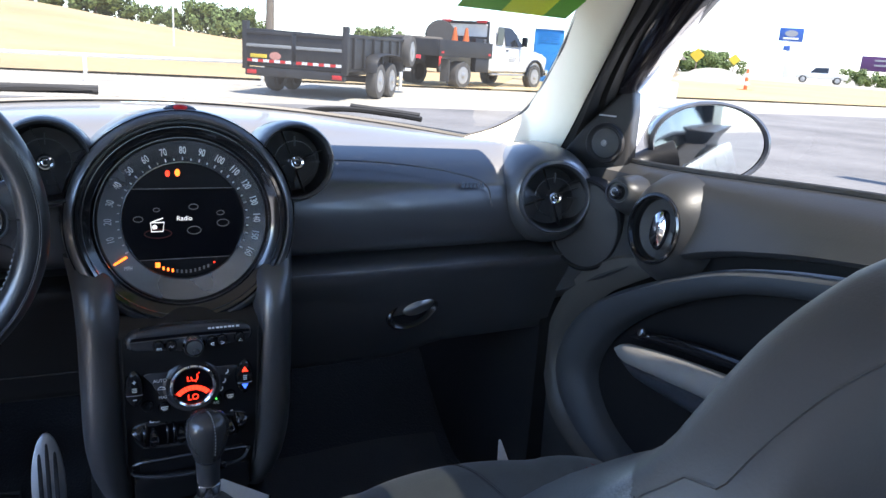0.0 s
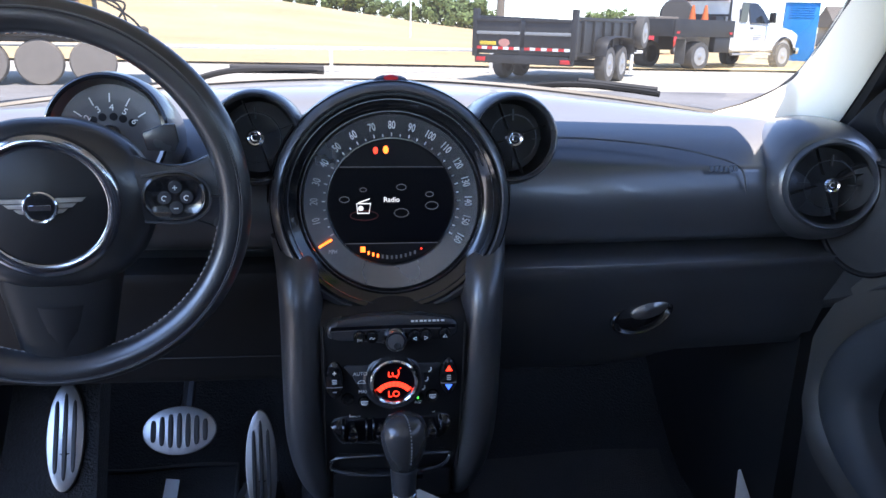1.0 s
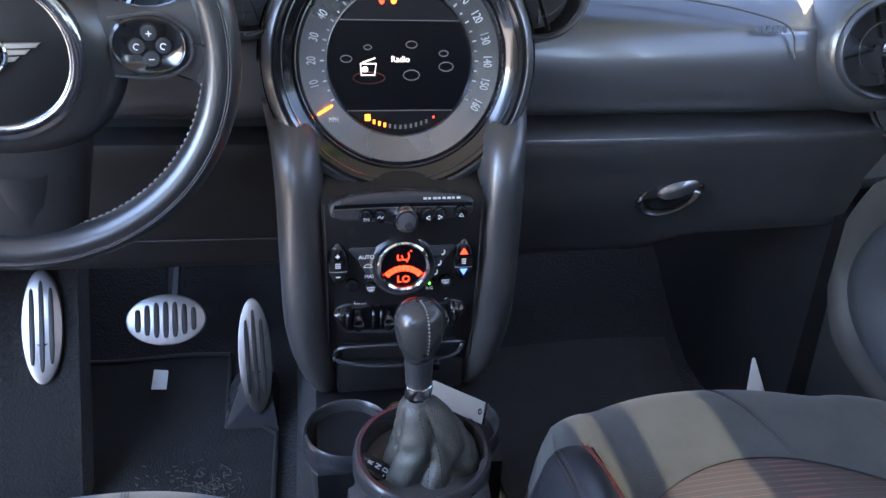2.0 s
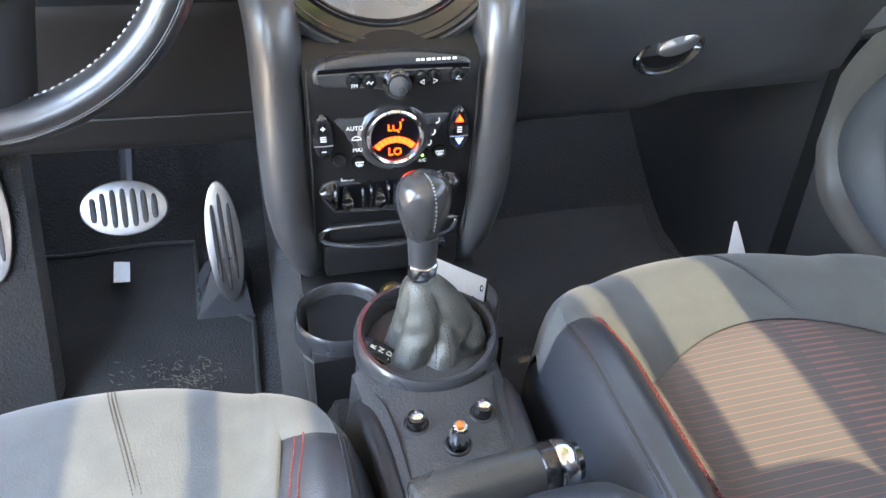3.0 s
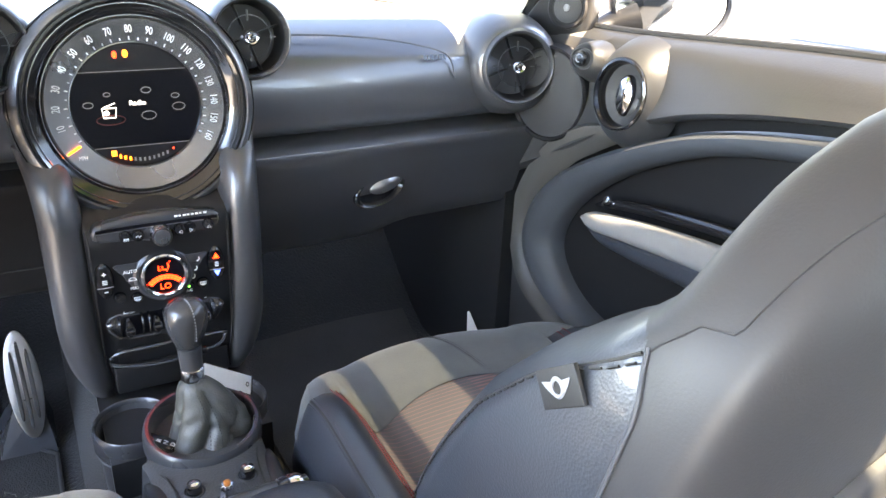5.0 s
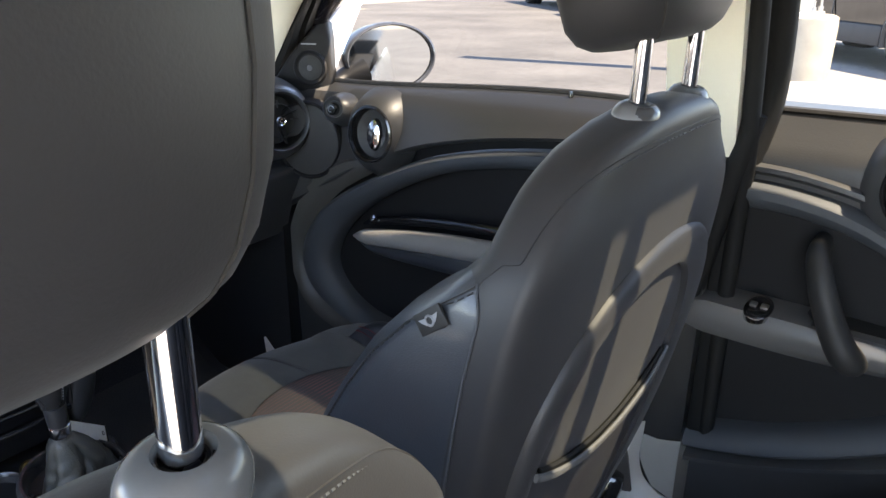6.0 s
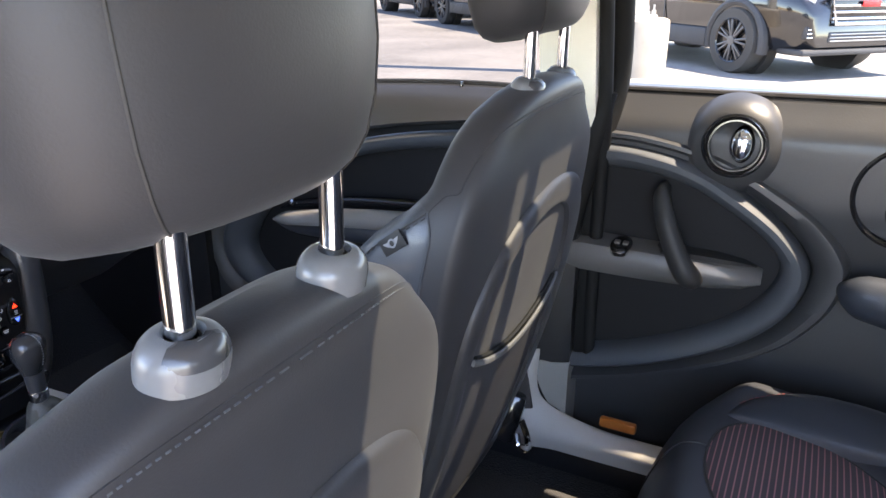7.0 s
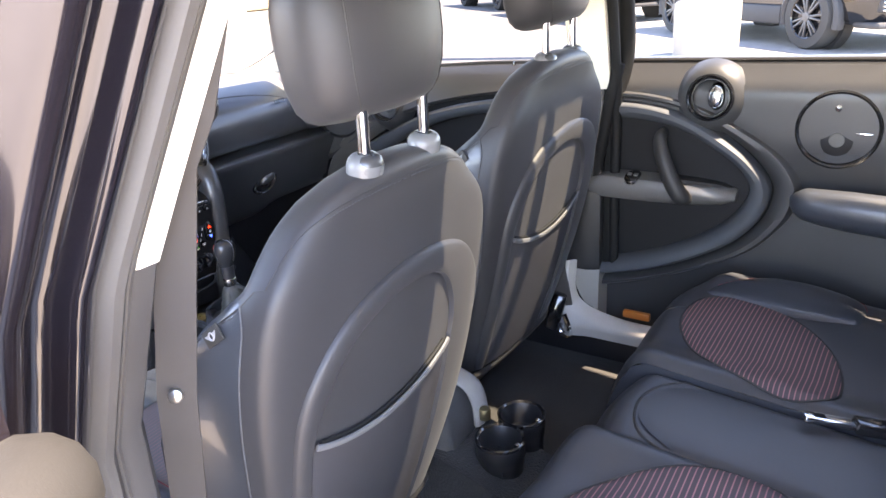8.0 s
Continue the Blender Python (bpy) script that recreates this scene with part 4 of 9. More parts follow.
    for s in (-1, 1):
        part("end_cap", loft([[tm @ V(s * x, y0 + (y1 - y0) * k / 6, 0.0012 + h * math.sin(math.pi * k / 6)) for k in range(7)] for x, y0, y1, h in ((0.0595, -0.019, 0.0125, 0.003), (0.066, -0.016, 0.0120, 0.0075), (0.0725, -0.009, 0.0095, 0.0065), (0.0775, 0.0, 0.0050, 0.002))], closed=False), M_gloss, tg)
    for x in (-0.0500, -0.0150, 0.0050, 0.0250, 0.0500):
        part("toggle", loft([[tm @ V(x + w * math.cos(q), y + 0.0042 * math.sin(q), o) for q in (2 * math.pi * k / 12 for k in range(12))] for w, y, o in ((0.0040, 0.004, -0.002), (0.0046, 0.001, 0.008), (0.0062, -0.006, 0.0135), (0.0060, -0.0115, 0.0125), (0.0035, -0.014, 0.010))]), M_gloss, tg)
    for x in (-0.0620, -0.0330, -0.0240, -0.0050, 0.0150, 0.0350, 0.0620):
        part("toggle_guard", tube(curve([tm @ V(x, 0.0105, 0.0), tm @ V(x, 0.0060, 0.0100), tm @ V(x, -0.0060, 0.0120), tm @ V(x, -0.0185, 0.0010)], 3), 0.0018, 8), M_gloss, tg)
    sm = tm @ pose(0, 0.0160, 0.0006)
    mark("switch_mark", sm, [(-0.054, -0.002), (-0.048, -0.002), (-0.049, 0.002), (-0.053, 0.002), (-0.054, -0.002)], tg, r=0.0006)
    words("lettering", "OFF", 0.0040, sm @ pose(-0.0435, -0.0018, 0), M_white, tg)
    mark("switch_mark", sm @ pose(0.001, 0.002, 0), [(-0.002, -0.002), (0.002, -0.002), (0.002, 0.0008), (-0.002, 0.0008), (-0.002, -0.002)], tg, r=0.0008)
    part("switch_lamp", plate(oval(0.0023, 0.0023, 14), 0.0004, sm @ pose(0.0215, 0.003, 0), 0), M_green, tg, "lit green lamp")
    words("lettering", "SPORT", 0.0046, sm @ pose(0.0335, 0.0012, 0), M_white, tg)
    mark("switch_mark", sm @ pose(0.0535, 0.0015, 0), [(-0.002, -0.002), (0.001, -0.002), (0.0022, 0), (0.001, 0.002), (-0.002, 0.002), (-0.002, -0.002)], tg, r=0.0006)

    # open tray below, with a raised lip
    tl = curve([(-0.0800, 0.938, 0.661), (-0.0740, 0.932, 0.674), (-0.040, 0.927, 0.6785), (0.0, 0.926, 0.6795), (0.040, 0.927, 0.6785), (0.0720, 0.932, 0.675), (0.0750, 0.937, 0.668), (0.0640, 0.930, 0.658), (0.030, 0.924, 0.654), (0, 0.922, 0.653), (-0.040, 0.924, 0.653), (-0.0750, 0.935, 0.655)], 4, closed=True)
    part("tray_lip", tube(tl, 0.0026, 8, closed=True), M_satin, d)
    part("tray_mouth", grid(lambda u, v: V(-0.070 + 0.138 * u, 0.9405 - 0.006 * math.sin(math.pi * u), 0.6560 + 0.0195 * v), 10, 2, (0, 0.003, 0)), M_stack, d)
    part("tray", box((-0.078, 0.938, 0.605), (0.078, 0.956, 0.648), 0.004), M_stack, d)


centre_stack()


def steering_wheel():
    m = aim((-0.345, 0.832, 1.038), V(0.11, -1, 0.0))
    w = thing("steering_wheel", "black leather three-spoke steering wheel", "steering wheel")
    R = 0.176
    full = [2 * math.pi * k / 96 for k in range(96)]

    def round_rim(rr, zz, angles=full):
        return [m @ V(rr * math.cos(q), rr * math.sin(q), zz) for q in angles]
    # rim: oval in section, thicker at the grips
    rings = []
    for q in full:
        g = 0.0012 * math.exp(-((math.sin(q) - 0.5) / 0.25) ** 2)
        rings.append([m @ V((R + (0.0165 + g) * math.cos(a)) * math.cos(q), (R + (0.0165 + g) * math.cos(a)) * math.sin(q), (0.0185 + g) * math.sin(a)) for a in (2 * math.pi * k / 18 for k in range(18))])
    part("rim", loft(rings + rings[:1], caps=False), M_wheel, w, "black leather rim with pale stitching")
    part("rim_seam", tube(round_rim(R + 0.0050, 0.0178), 0.0009, 5, closed=True), M_bowl, w)
    part("rim_piping", tube(round_rim(R + 0.0068, 0.0168), 0.0011, 5, closed=True), M_hem, w)
    bm = bmesh.new()
    for k in range(150):
        q = 2 * math.pi * k / 150
        tube(round_rim(R - 0.0166, -0.003, (q, q + 0.020)), 0.0009, 4, bm=bm)
    part("stitching", bm, M_pale, w)
    # hub: broad at the spokes, running down into the lower spoke
    def hub_ring(grow, h):
        out = []
        for q in (2 * math.pi * k / 56 for k in range(56)):
            c, n = math.cos(q), math.sin(q)
            out.append(m @ V((0.098 + grow) * math.copysign(abs(c) ** 0.85, c), ((0.080 if n > 0 else 0.092) + grow) * math.copysign(abs(n) ** 0.92, n), h))
        return out
    hub = part("hub", loft([hub_ring(-0.010, -0.05), hub_ring(0.0, -0.030), hub_ring(0.0, -0.012), hub_ring(-0.006, 0.0), hub_ring(-0.018, 0.010), hub_ring(-0.028, 0.014)]), M_wheel, w)
    part("horn_pad", lathe([(0.0575, 0.012), (0.0565, 0.0155), (0.045, 0.0195), (0.025, 0.0225), (0.001, 0.0235)], m, 56), M_stack, hub, "smooth black horn pad")
    part("hub_ring", lathe([(0.0690, 0.0115), (0.0688, 0.0155), (0.0660, 0.0175), (0.0600, 0.0178), (0.0575, 0.0165), (0.0570, 0.0125)], m, 64, caps=False), M_darkchrome, hub, "dark chrome ring round the horn pad")
    part("hub_groove", tube(round_rim(0.0705, 0.0125), 0.0012, 5, closed=True), M_bowl, hub)
    # emblem: wings and a disc, unlettered
    em = m @ pose(0, 0.002, 0.0245)
    part("emblem_disc", lathe([(0.0155, -0.003), (0.0155, 0.002), (0.0142, 0.0034), (0.0128, 0.0030), (0.0122, 0.002)], em, 32, caps=False), M_chrome, hub, "chrome winged emblem")
    part("emblem_centre", lathe([(0.0126, 0.001), (0.0124, 0.0026), (0.001, 0.0030)], em, 28), M_gloss, hub)
    part("emblem_bar", box((-0.0095, -0.0026, 0.0028), (0.0095, 0.0026, 0.0034), 0.0006, 1, m=em), M_chrome, hub)
    for s in (-1, 1):
        for k in range(3):
            y = 0.0062 - 0.0052 * k
            ln = 0.040 - 0.0085 * k
            part("emblem_wing", plate([(s * 0.0135, y - 0.0022), (s * (ln - 0.004), y - 0.0016), (s * ln, y + 0.0022), (s * 0.0135, y + 0.0022)], 0.0025, em @ pose(0, 0, 0.001), 0.0005, 1), M_steel, hub)
    for s in (-1, 1):
        rings = []
        for t in np.linspace(0, 1, 9):
            x = s * (0.080 + 0.090 * t)
            hw = 0.040 - 0.014 * math.sin(math.pi * min(1, t * 1.1)) + 0.004 * t
            rings.append([m @ V(x, 0.006 + hw * math.copysign(abs(math.cos(q)) ** 0.7, math.cos(q)), -0.010 + 0.015 * math.sin(q)) for q in (2 * math.pi * k / 18 for k in range(18))])
        sp = part("spoke", loft(rings), M_satin, w)
        # pod round the keys, a loop of trim, and the thumb grip blending into the rim
        part("key_pod", loft([[m @ V(s * (0.118 + a * math.copysign(abs(math.cos(q)) ** 0.8, math.cos(q))), 0.004 + b * math.sin(q), h) for q in (2 * math.pi * k / 32 for k in range(32))] for a, b, h in ((0.032, 0.0260, 0.000), (0.031, 0.0250, 0.0065), (0.0285, 0.0225, 0.0085), (0.0270, 0.0210, 0.0075))]), M_gloss, sp)
        part("pod_trim", tube(curve([m @ V(s * 0.088, 0.026, 0.0065), m @ V(s * 0.125, 0.030, 0.0065), m @ V(s * 0.147, 0.018, 0.0062), m @ V(s * 0.152, 0.004, 0.0060), m @ V(s * 0.147, -0.012, 0.0062), m @ V(s * 0.125, -0.023, 0.0065), m @ V(s * 0.088, -0.020, 0.0065)], 5), 0.0014, 6), M_column, sp)
        part("spoke_joint", tube([m @ V(s * 0.152, 0.004, 0.0062), m @ V(s * 0.164, 0.004, 0.0110)], 0.0011, 5), M_bowl, sp)
        for a in range(4):
            kx, ky = s * 0.119 + 0.0105 * math.cos(a * math.pi / 2), 0.004 + 0.0105 * math.sin(a * math.pi / 2)
            k = part("key", lathe([(0.0070, 0.006), (0.0068, 0.0100), (0.0058, 0.0112), (0.001, 0.0114)], m @ pose(kx, ky, 0), 18), M_satin, sp)
            fm = m @ pose(kx, ky, 0.0118)
            if a in (1, 3):
                part("key_mark", tube([fm @ V(-0.0022, 0, 0), fm @ V(0.0022, 0, 0)], 0.0005, 5), M_white, k)
            if a == 1:
                part("key_mark", tube([fm @ V(0, -0.0022, 0), fm @ V(0, 0.0022, 0)], 0.0005, 5), M_white, k)
            if a in (0, 2):
                part("key_mark", tube([fm @ V(0.0024 * math.cos(q), 0.0024 * math.sin(q), 0) for q in np.linspace(0.6, 5.0, 9)], 0.0005, 5), M_white, k)
        part("shift_paddle", plate([(0, 0.006), (s * 0.022, 0.014), (s * 0.032, 0.014), (s * 0.035, -0.004), (s * 0.030, -0.014), (s * 0.004, -0.012)][::s], 0.006, m @ pose(s * 0.088, 0.058, -0.026), 0.002), M_satin, w)
    # lower spoke: a wedge with a scooped trim
    rings = []
    for t in np.linspace(0, 1, 7):
        y = -0.070 - 0.100 * t
        hw = 0.062 - 0.020 * t
        rings.append([m @ V(hw * math.copysign(abs(math.cos(q)) ** 0.8, math.cos(q)), y, -0.016 + 0.006 * t + 0.016 * math.sin(q)) for q in (2 * math.pi * k / 18 for k in range(18))])
    sp = part("spoke", loft(rings), M_stack, w)
    part("spoke_trim", loft([[m @ V(x, y, o) for x, y, o in ((-hw, y0, -0.002), (-hw * 0.5, y0 - 0.002, 0.0035), (0, y0 - 0.003, 0.005), (hw * 0.5, y0 - 0.002, 0.0035), (hw, y0, -0.002))] for hw, y0 in ((0.030, -0.105), (0.029, -0.120), (0.026, -0.135), (0.020, -0.148), (0.008, -0.154))], closed=False), M_stack, sp)
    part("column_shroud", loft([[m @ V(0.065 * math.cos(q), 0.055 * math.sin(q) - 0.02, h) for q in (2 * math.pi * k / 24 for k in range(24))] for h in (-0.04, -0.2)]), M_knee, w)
    part("stalk", tube([m @ V(0.05, -0.02, -0.07), m @ V(0.12, -0.010, -0.06), m @ V(0.165, -0.008, -0.055), m @ V(0.178, -0.008, -0.054)], [0.007, 0.008, 0.011, 0.008], 12), M_satin, w)


steering_wheel()

# ---- pedals, console, mats ----
def pedal(name, c, d, a, b, slots, label, up=True, holder=None):
    m = aim(c, d)
    t = holder or thing(name, label, "pedal")
    part("pad", plate(oval(a, b, 40), 0.008, m, 0.002), M_steel, t)
    for s, w, h in slots:
        part("rubber_strip", plate(oval(w, h, 16, 0.6), 0.003, m @ pose(s, 0, 0.0022), 0.0005), M_rubber, t)
    part("arm", tube([m @ V(0, 0, -0.006), m @ V(0.0, 0.03, -0.06), m @ V(0.0, 0.16, -0.12)] if up else [m @ V(0, -0.02, -0.006), m @ V(0, -0.05, -0.03), m @ V(0, -b - 0.02, -0.05)], 0.011, 8), M_plastic, t)
    if not up and slots[0][0] < -0.0125:
        return t
    if not up:
        part("base", loft([[V(-0.262, 1.205, 0.352), V(-0.172, 1.195, 0.352), V(-0.172, 1.30, 0.37), V(-0.262, 1.30, 0.37)], [V(-0.226, 1.235, 0.44), V(-0.184, 1.225, 0.44), V(-0.184, 1.28, 0.44), V(-0.226, 1.28, 0.44)]]), M_satin, t, "black plastic pedal foot")
    return t


pedal("brake_pedal", (-0.336, 1.24, 0.55), (0, -1, 0.55), 0.060, 0.040, [(-0.042 + 0.014 * k, 0.0042, 0.029 - 0.0012 * (k - 3) ** 2) for k in range(7)], "oval brushed steel brake pedal with rubber ribs")
pedal("accelerator_pedal", (-0.204, 1.232, 0.478), (0.06, -1, 0.38), 0.0265, 0.095, [(-0.012, 0.0035, 0.062), (0.0, 0.0035, 0.078), (0.012, 0.0035, 0.062)], "tall oval brushed steel accelerator pedal", up=False)
fr = thing("footrest", "carpeted footrest ramp with an oval steel plate", "footrest")
part("ramp", loft([[V(-0.60, 1.035, 0.365), V(-0.435, 1.035, 0.365), V(-0.435, 1.09, 0.36), V(-0.60, 1.09, 0.36)], [V(-0.57, 1.24, 0.69), V(-0.445, 1.24, 0.69), V(-0.445, 1.3, 0.69), V(-0.57, 1.3, 0.69)]]), M_carpet, fr)
pedal("footrest", (-0.488, 1.165, 0.592), (0.04, -0.84, 0.5), 0.027, 0.082, [(-0.013, 0.0033, 0.055), (0.0, 0.0033, 0.066), (0.013, 0.0033, 0.055)], "", up=False, holder=fr)
tg = tagged(part("paper_tag", plate([(-0.009, -0.036), (0.016, -0.038), (0.013, 0.030), (0.004, 0.036), (-0.003, 0.031), (-0.012, 0.034), (-0.016, 0.022), (-0.011, 0.012)], 0.0015, aim((-0.378, 1.325, 0.396), (0, -0.25, 1)), 0.0004), M_white), "worn white paper tag on the footwell carpet", "tag")

mt = thing("floor_mat", "carpet driver floor mat, darkened for shade, with worn patches", "floor mat")
def mat_point(u, v):
    y = 0.62 + 0.73 * v
    right = -0.175 - 0.085 * step(1.195, 1.235, y)
    return V(-0.53 + (right + 0.53) * u, y, 0.356 + 0.36 * step(1.22, 1.75, y) + 0.003 * math.sin(7 * u + 9 * v))
part("mat", grid(mat_point, 20, 40, (0, 0, -0.007)), M_shadedmat, mt)
part("binding", tube([mat_point(0, v) for v in np.linspace(0, 1, 12)] + [mat_point(u, 1) for u in np.linspace(0.1, 1, 8)] + [mat_point(1, v) for v in np.linspace(0.98, 0, 24)], 0.004, 6), M_rubber, mt)
M_worn = surf("worn_pile", (0.085, 0.078, 0.066), 0.95, fine=420, bump=0.9, dist=0.002, var=0.5, scale=60)
rnd_mat = random.Random(7)
bm = bmesh.new()
for k in range(150):
    gu, gv = rnd_mat.gauss(0, 1), rnd_mat.gauss(0, 1)
    c0, su, sv = ((0.74, 0.60), 0.055, 0.035) if k < 100 else ((0.62, 0.66), 0.10, 0.02)
    p = mat_point(min(0.97, c0[0] + su * gu), c0[1] + sv * gv) + V(0, 0, 0.0016)
    q = rnd_mat.uniform(0, 3.14)
    d = V(math.cos(q), math.sin(q), 0) * rnd_mat.uniform(0.002, 0.006)
    tube([p - d, p, p + d], [0.0004, 0.0011, 0.0004], 4, bm=bm)
tagged(part("worn_patch", bm, M_worn, mt), kind="stuff")
mt = thing("floor_mat", "dark carpet passenger floor mat", "floor mat")
part("mat", grid(lambda u, v: V(0.17 + 0.40 * u, 0.62 + 0.72 * v, 0.353 + 0.36 * step(1.22, 1.75, 0.62 + 0.72 * v) + 0.004 * math.sin(6 * u + 4 * v)), 16, 24, (0, 0, -0.006)), M_matcarpet, mt)
mt = thing("floor_mat", "dark carpet rear floor mat", "floor mat")
part("mat", grid(lambda u, v: V(0.16 + 0.42 * u, 0.0 + 0.36 * v, 0.353 + 0.004 * math.sin(6 * u + 4 * v)), 12, 12, (0, 0, -0.006)), M_matcarpet, mt)


def console():
    c = thing("gear_console", "black plastic centre console with cup holders and gear lever", "centre console")
    ring_c = V(0.006, 0.789, 0.634)
    # grained neck under the gear ring
    rings = []
    for z, r in ((0.36, 0.090), (0.5, 0.082), (0.56, 0.0745), (0.605, 0.0705), (0.612, 0.0690)):
        rings.append([V(ring_c.x + r * math.cos(q), ring_c.y + r * math.sin(q), z + (0.008 if z > 0.5 else 0) * math.sin(q)) for q in (2 * math.pi * k / 48 for k in range(48))])
    part("ring_base", loft(rings), M_console, c)
    rm = aim(ring_c, (0, -0.12, 1))
    part("gear_tray", lathe([(0.062, -0.036), (0.001, -0.038)], rm, 40, caps=False), M_rubber, c)
    part("gear_surround", lathe([(0.0715, -0.026), (0.0735, -0.022), (0.0735, -0.008), (0.0720, 0.0), (0.0690, 0.0035), (0.0655, 0.003), (0.0630, 0.0), (0.0615, -0.010), (0.0605, -0.040)], rm, 72, caps=False), M_satin, c, "round satin black gear lever surround")
    lever = part("gear_lever", tube([(0.001, 0.793, 0.62), (0.001, 0.793, 0.66), (0.001, 0.794, 0.70), (0.001, 0.796, 0.745)], [0.011, 0.011, 0.0125, 0.0150], 16), M_satin, c)
    kp = [(0.0150, -0.036), (0.0165, -0.030), (0.0205, -0.019), (0.0235, -0.007), (0.0245, 0.004), (0.0240, 0.014), (0.0205, 0.022), (0.014, 0.0268), (0.006, 0.0287), (0.001, 0.0290)]
    kmat = aim((0.001, 0.797, 0.780), (0, -0.10, 1))
    part("knob", lathe(kp, kmat, 40, sx=1.04, sy=1.0), surf("knob_leather", (0.040, 0.040, 0.041), 0.22, fine=420, bump=0.14, dist=0.0006, grain="leather", coat=0.5), lever, "glossy black leather gear knob")
    bm = bmesh.new()
    arc = curve([kmat @ V(0.006, -0.0205, -0.019), kmat @ V(0.006, -0.0245, 0.003), kmat @ V(0.005, -0.0205, 0.0205), kmat @ V(0.003, -0.010, 0.0290), kmat @ V(0.0, 0.004, 0.0292)], 9)
    for a, b in zip(arc[::2], arc[1::2]):
        tube([a, b], 0.0008, 5, bm=bm)
    part("knob_stitching", bm, M_pale, lever)
    part("knob_seam", tube([p + V(-0.0018, 0, 0) for p in arc], 0.0006, 5), M_bowl, lever)
    part("collar", lathe([(0.0125, -0.011), (0.0140, -0.008), (0.0145, 0.008), (0.0140, 0.010), (0.012, 0.011)], aim((0.001, 0.794, 0.706), (0, -0.05, 1)), 32), M_chrome, lever, "chrome collar below the knob")
    part("collar_button", box((0.0, -0.004, -0.004), (0.012, 0.004, 0.004), 0.0015, m=pose(0.010, 0.796, 0.735)), M_gloss, lever)
    # leather gaiter: a full bag at the base drawn up to the collar, with deep folds
    rings = []
    for i in range(25):
        t = i / 24
        z = 0.601 + 0.096 * t
        r = 0.0135 + 0.0405 * (1 - t) ** 0.62
        ring = []
        for k in range(96):
            q = 2 * math.pi * k / 96
            fold = 0.07 * math.sin(2 * q + 0.9 + 2.2 * t) + 0.05 * math.sin(3 * q + 4 * t + 1.0)
            crease = 0.0
            for c0, sl, dp, wd in ((4.15, 0.9, 0.30, 0.10), (5.55, -0.8, 0.20, 0.09), (3.2, 0.4, 0.22, 0.08), (4.85, 1.6, 0.12, 0.06)):
                crease -= dp * math.exp(-((math.sin((q - c0 - sl * t) / 2)) / wd) ** 2)
            ripple = 0.020 * math.sin(30 * t + 2.5 * math.sin(2 * q + 0.7)) + 0.014 * math.sin(19 * t - 3 * math.sin(3 * q))
            rad = r * (1 + (fold + crease) * (1 - t) ** 0.6 * step(0, 0.12, t) + ripple * math.sin(math.pi * t))
            lean = 0.008 * math.sin(math.pi * t)
            ring.append(V(0.012 - 0.011 * t + lean + rad * math.cos(q), 0.790 + 0.004 * t + rad * 0.95 * math.sin(q), z))
        rings.append(ring)
    M_gaiter = surf("gaiter_leather", (0.075, 0.076, 0.068), 0.38, fine=520, bump=0.45, dist=0.0008, grain="leather", var=0.2, scale=40)
    part("gaiter", loft(rings), M_gaiter, c, "wrinkled grey-black leather gear gaiter")
    bm = bmesh.new()
    for dx in (-3, 2):
        col = [rings[i][(72 + dx) % 96] for i in range(3, 24)]
        for a, b in zip(col, col[1:]):
            tube([a.lerp(b, 0.15) + V(0, -0.0004, 0), a.lerp(b, 0.75) + V(0, -0.0004, 0)], 0.00055, 4, bm=bm)
    part("gaiter_stitching", bm, M_rubber, c)
    gm = aim((-0.046, 0.782, 0.6235), (0.45, -0.35, 1)) @ pose(0, 0, 0, 0, 0, 12)
    pl = part("gear_gate", plate([(-0.008, -0.034), (0.012, -0.034), (0.013, 0.0), (0.008, 0.026), (-0.004, 0.022), (-0.010, 0.0)], 0.004, gm, 0.001), M_gloss, c, "selector plate with gear letters")
    for k, ch in enumerate("PRND"):
        words("letter", ch, 0.0085, gm @ pose(0.0005 + 0.001 * k, 0.0135 - 0.0088 * k, 0.0008), M_redprint if k == 0 else M_white, pl)
    for k, ch in enumerate("+M-"):
        words("letter", ch, 0.0070, gm @ pose(-0.0055 + 0.001 * k, -0.0245 + 0.0075 * (k - 1) + 0.004, 0.0008), M_white, pl)
    # cup holders in front
    for x, y in ((-0.068, 0.893), (0.064, 0.889)):
        m = aim((x, y, 0.585), (0, -0.05, 1))
        cup = part("cup_holder", lathe([(0.042, -0.16), (0.046, -0.06), (0.0480, -0.034), (0.0515, -0.032), (0.0515, -0.004), (0.0505, 0.001), (0.048, 0.0015), (0.0465, -0.003), (0.0455, -0.02), (0.042, -0.095), (0.001, -0.098)], m, 44), M_console, c, "round black cup holder")
        part("cup_rim", lathe([(0.0510, -0.030), (0.0525, -0.027), (0.0528, -0.004), (0.0520, 0.003), (0.0500, 0.0055), (0.0475, 0.003), (0.0460, -0.014)], m, 52, caps=False), M_satin, cup)
        part("rim_joint", tube([m @ V(0.0490 * math.cos(q), 0.0490 * math.sin(q), -0.038) for q in (2 * math.pi * k / 36 for k in range(36))], 0.0012, 5, closed=True), M_hem, cup)
        part("cup_clip", box((-0.008, -0.006, -0.02), (0.008, 0.004, -0.006), 0.003, m=m @ pose(-0.018 if x < 0 else 0.018, -0.034, -0.012)), M_steel, cup)
    part("cup_base", loft([[V(-0.105, 0.84, z), V(0.110, 0.84, z), V(0.110, 1.0, z + 0.02 * (z > 0.4)), V(-0.105, 1.0, z + 0.02 * (z > 0.4))] for z in (0.36, 0.565)]), M_plastic, c)
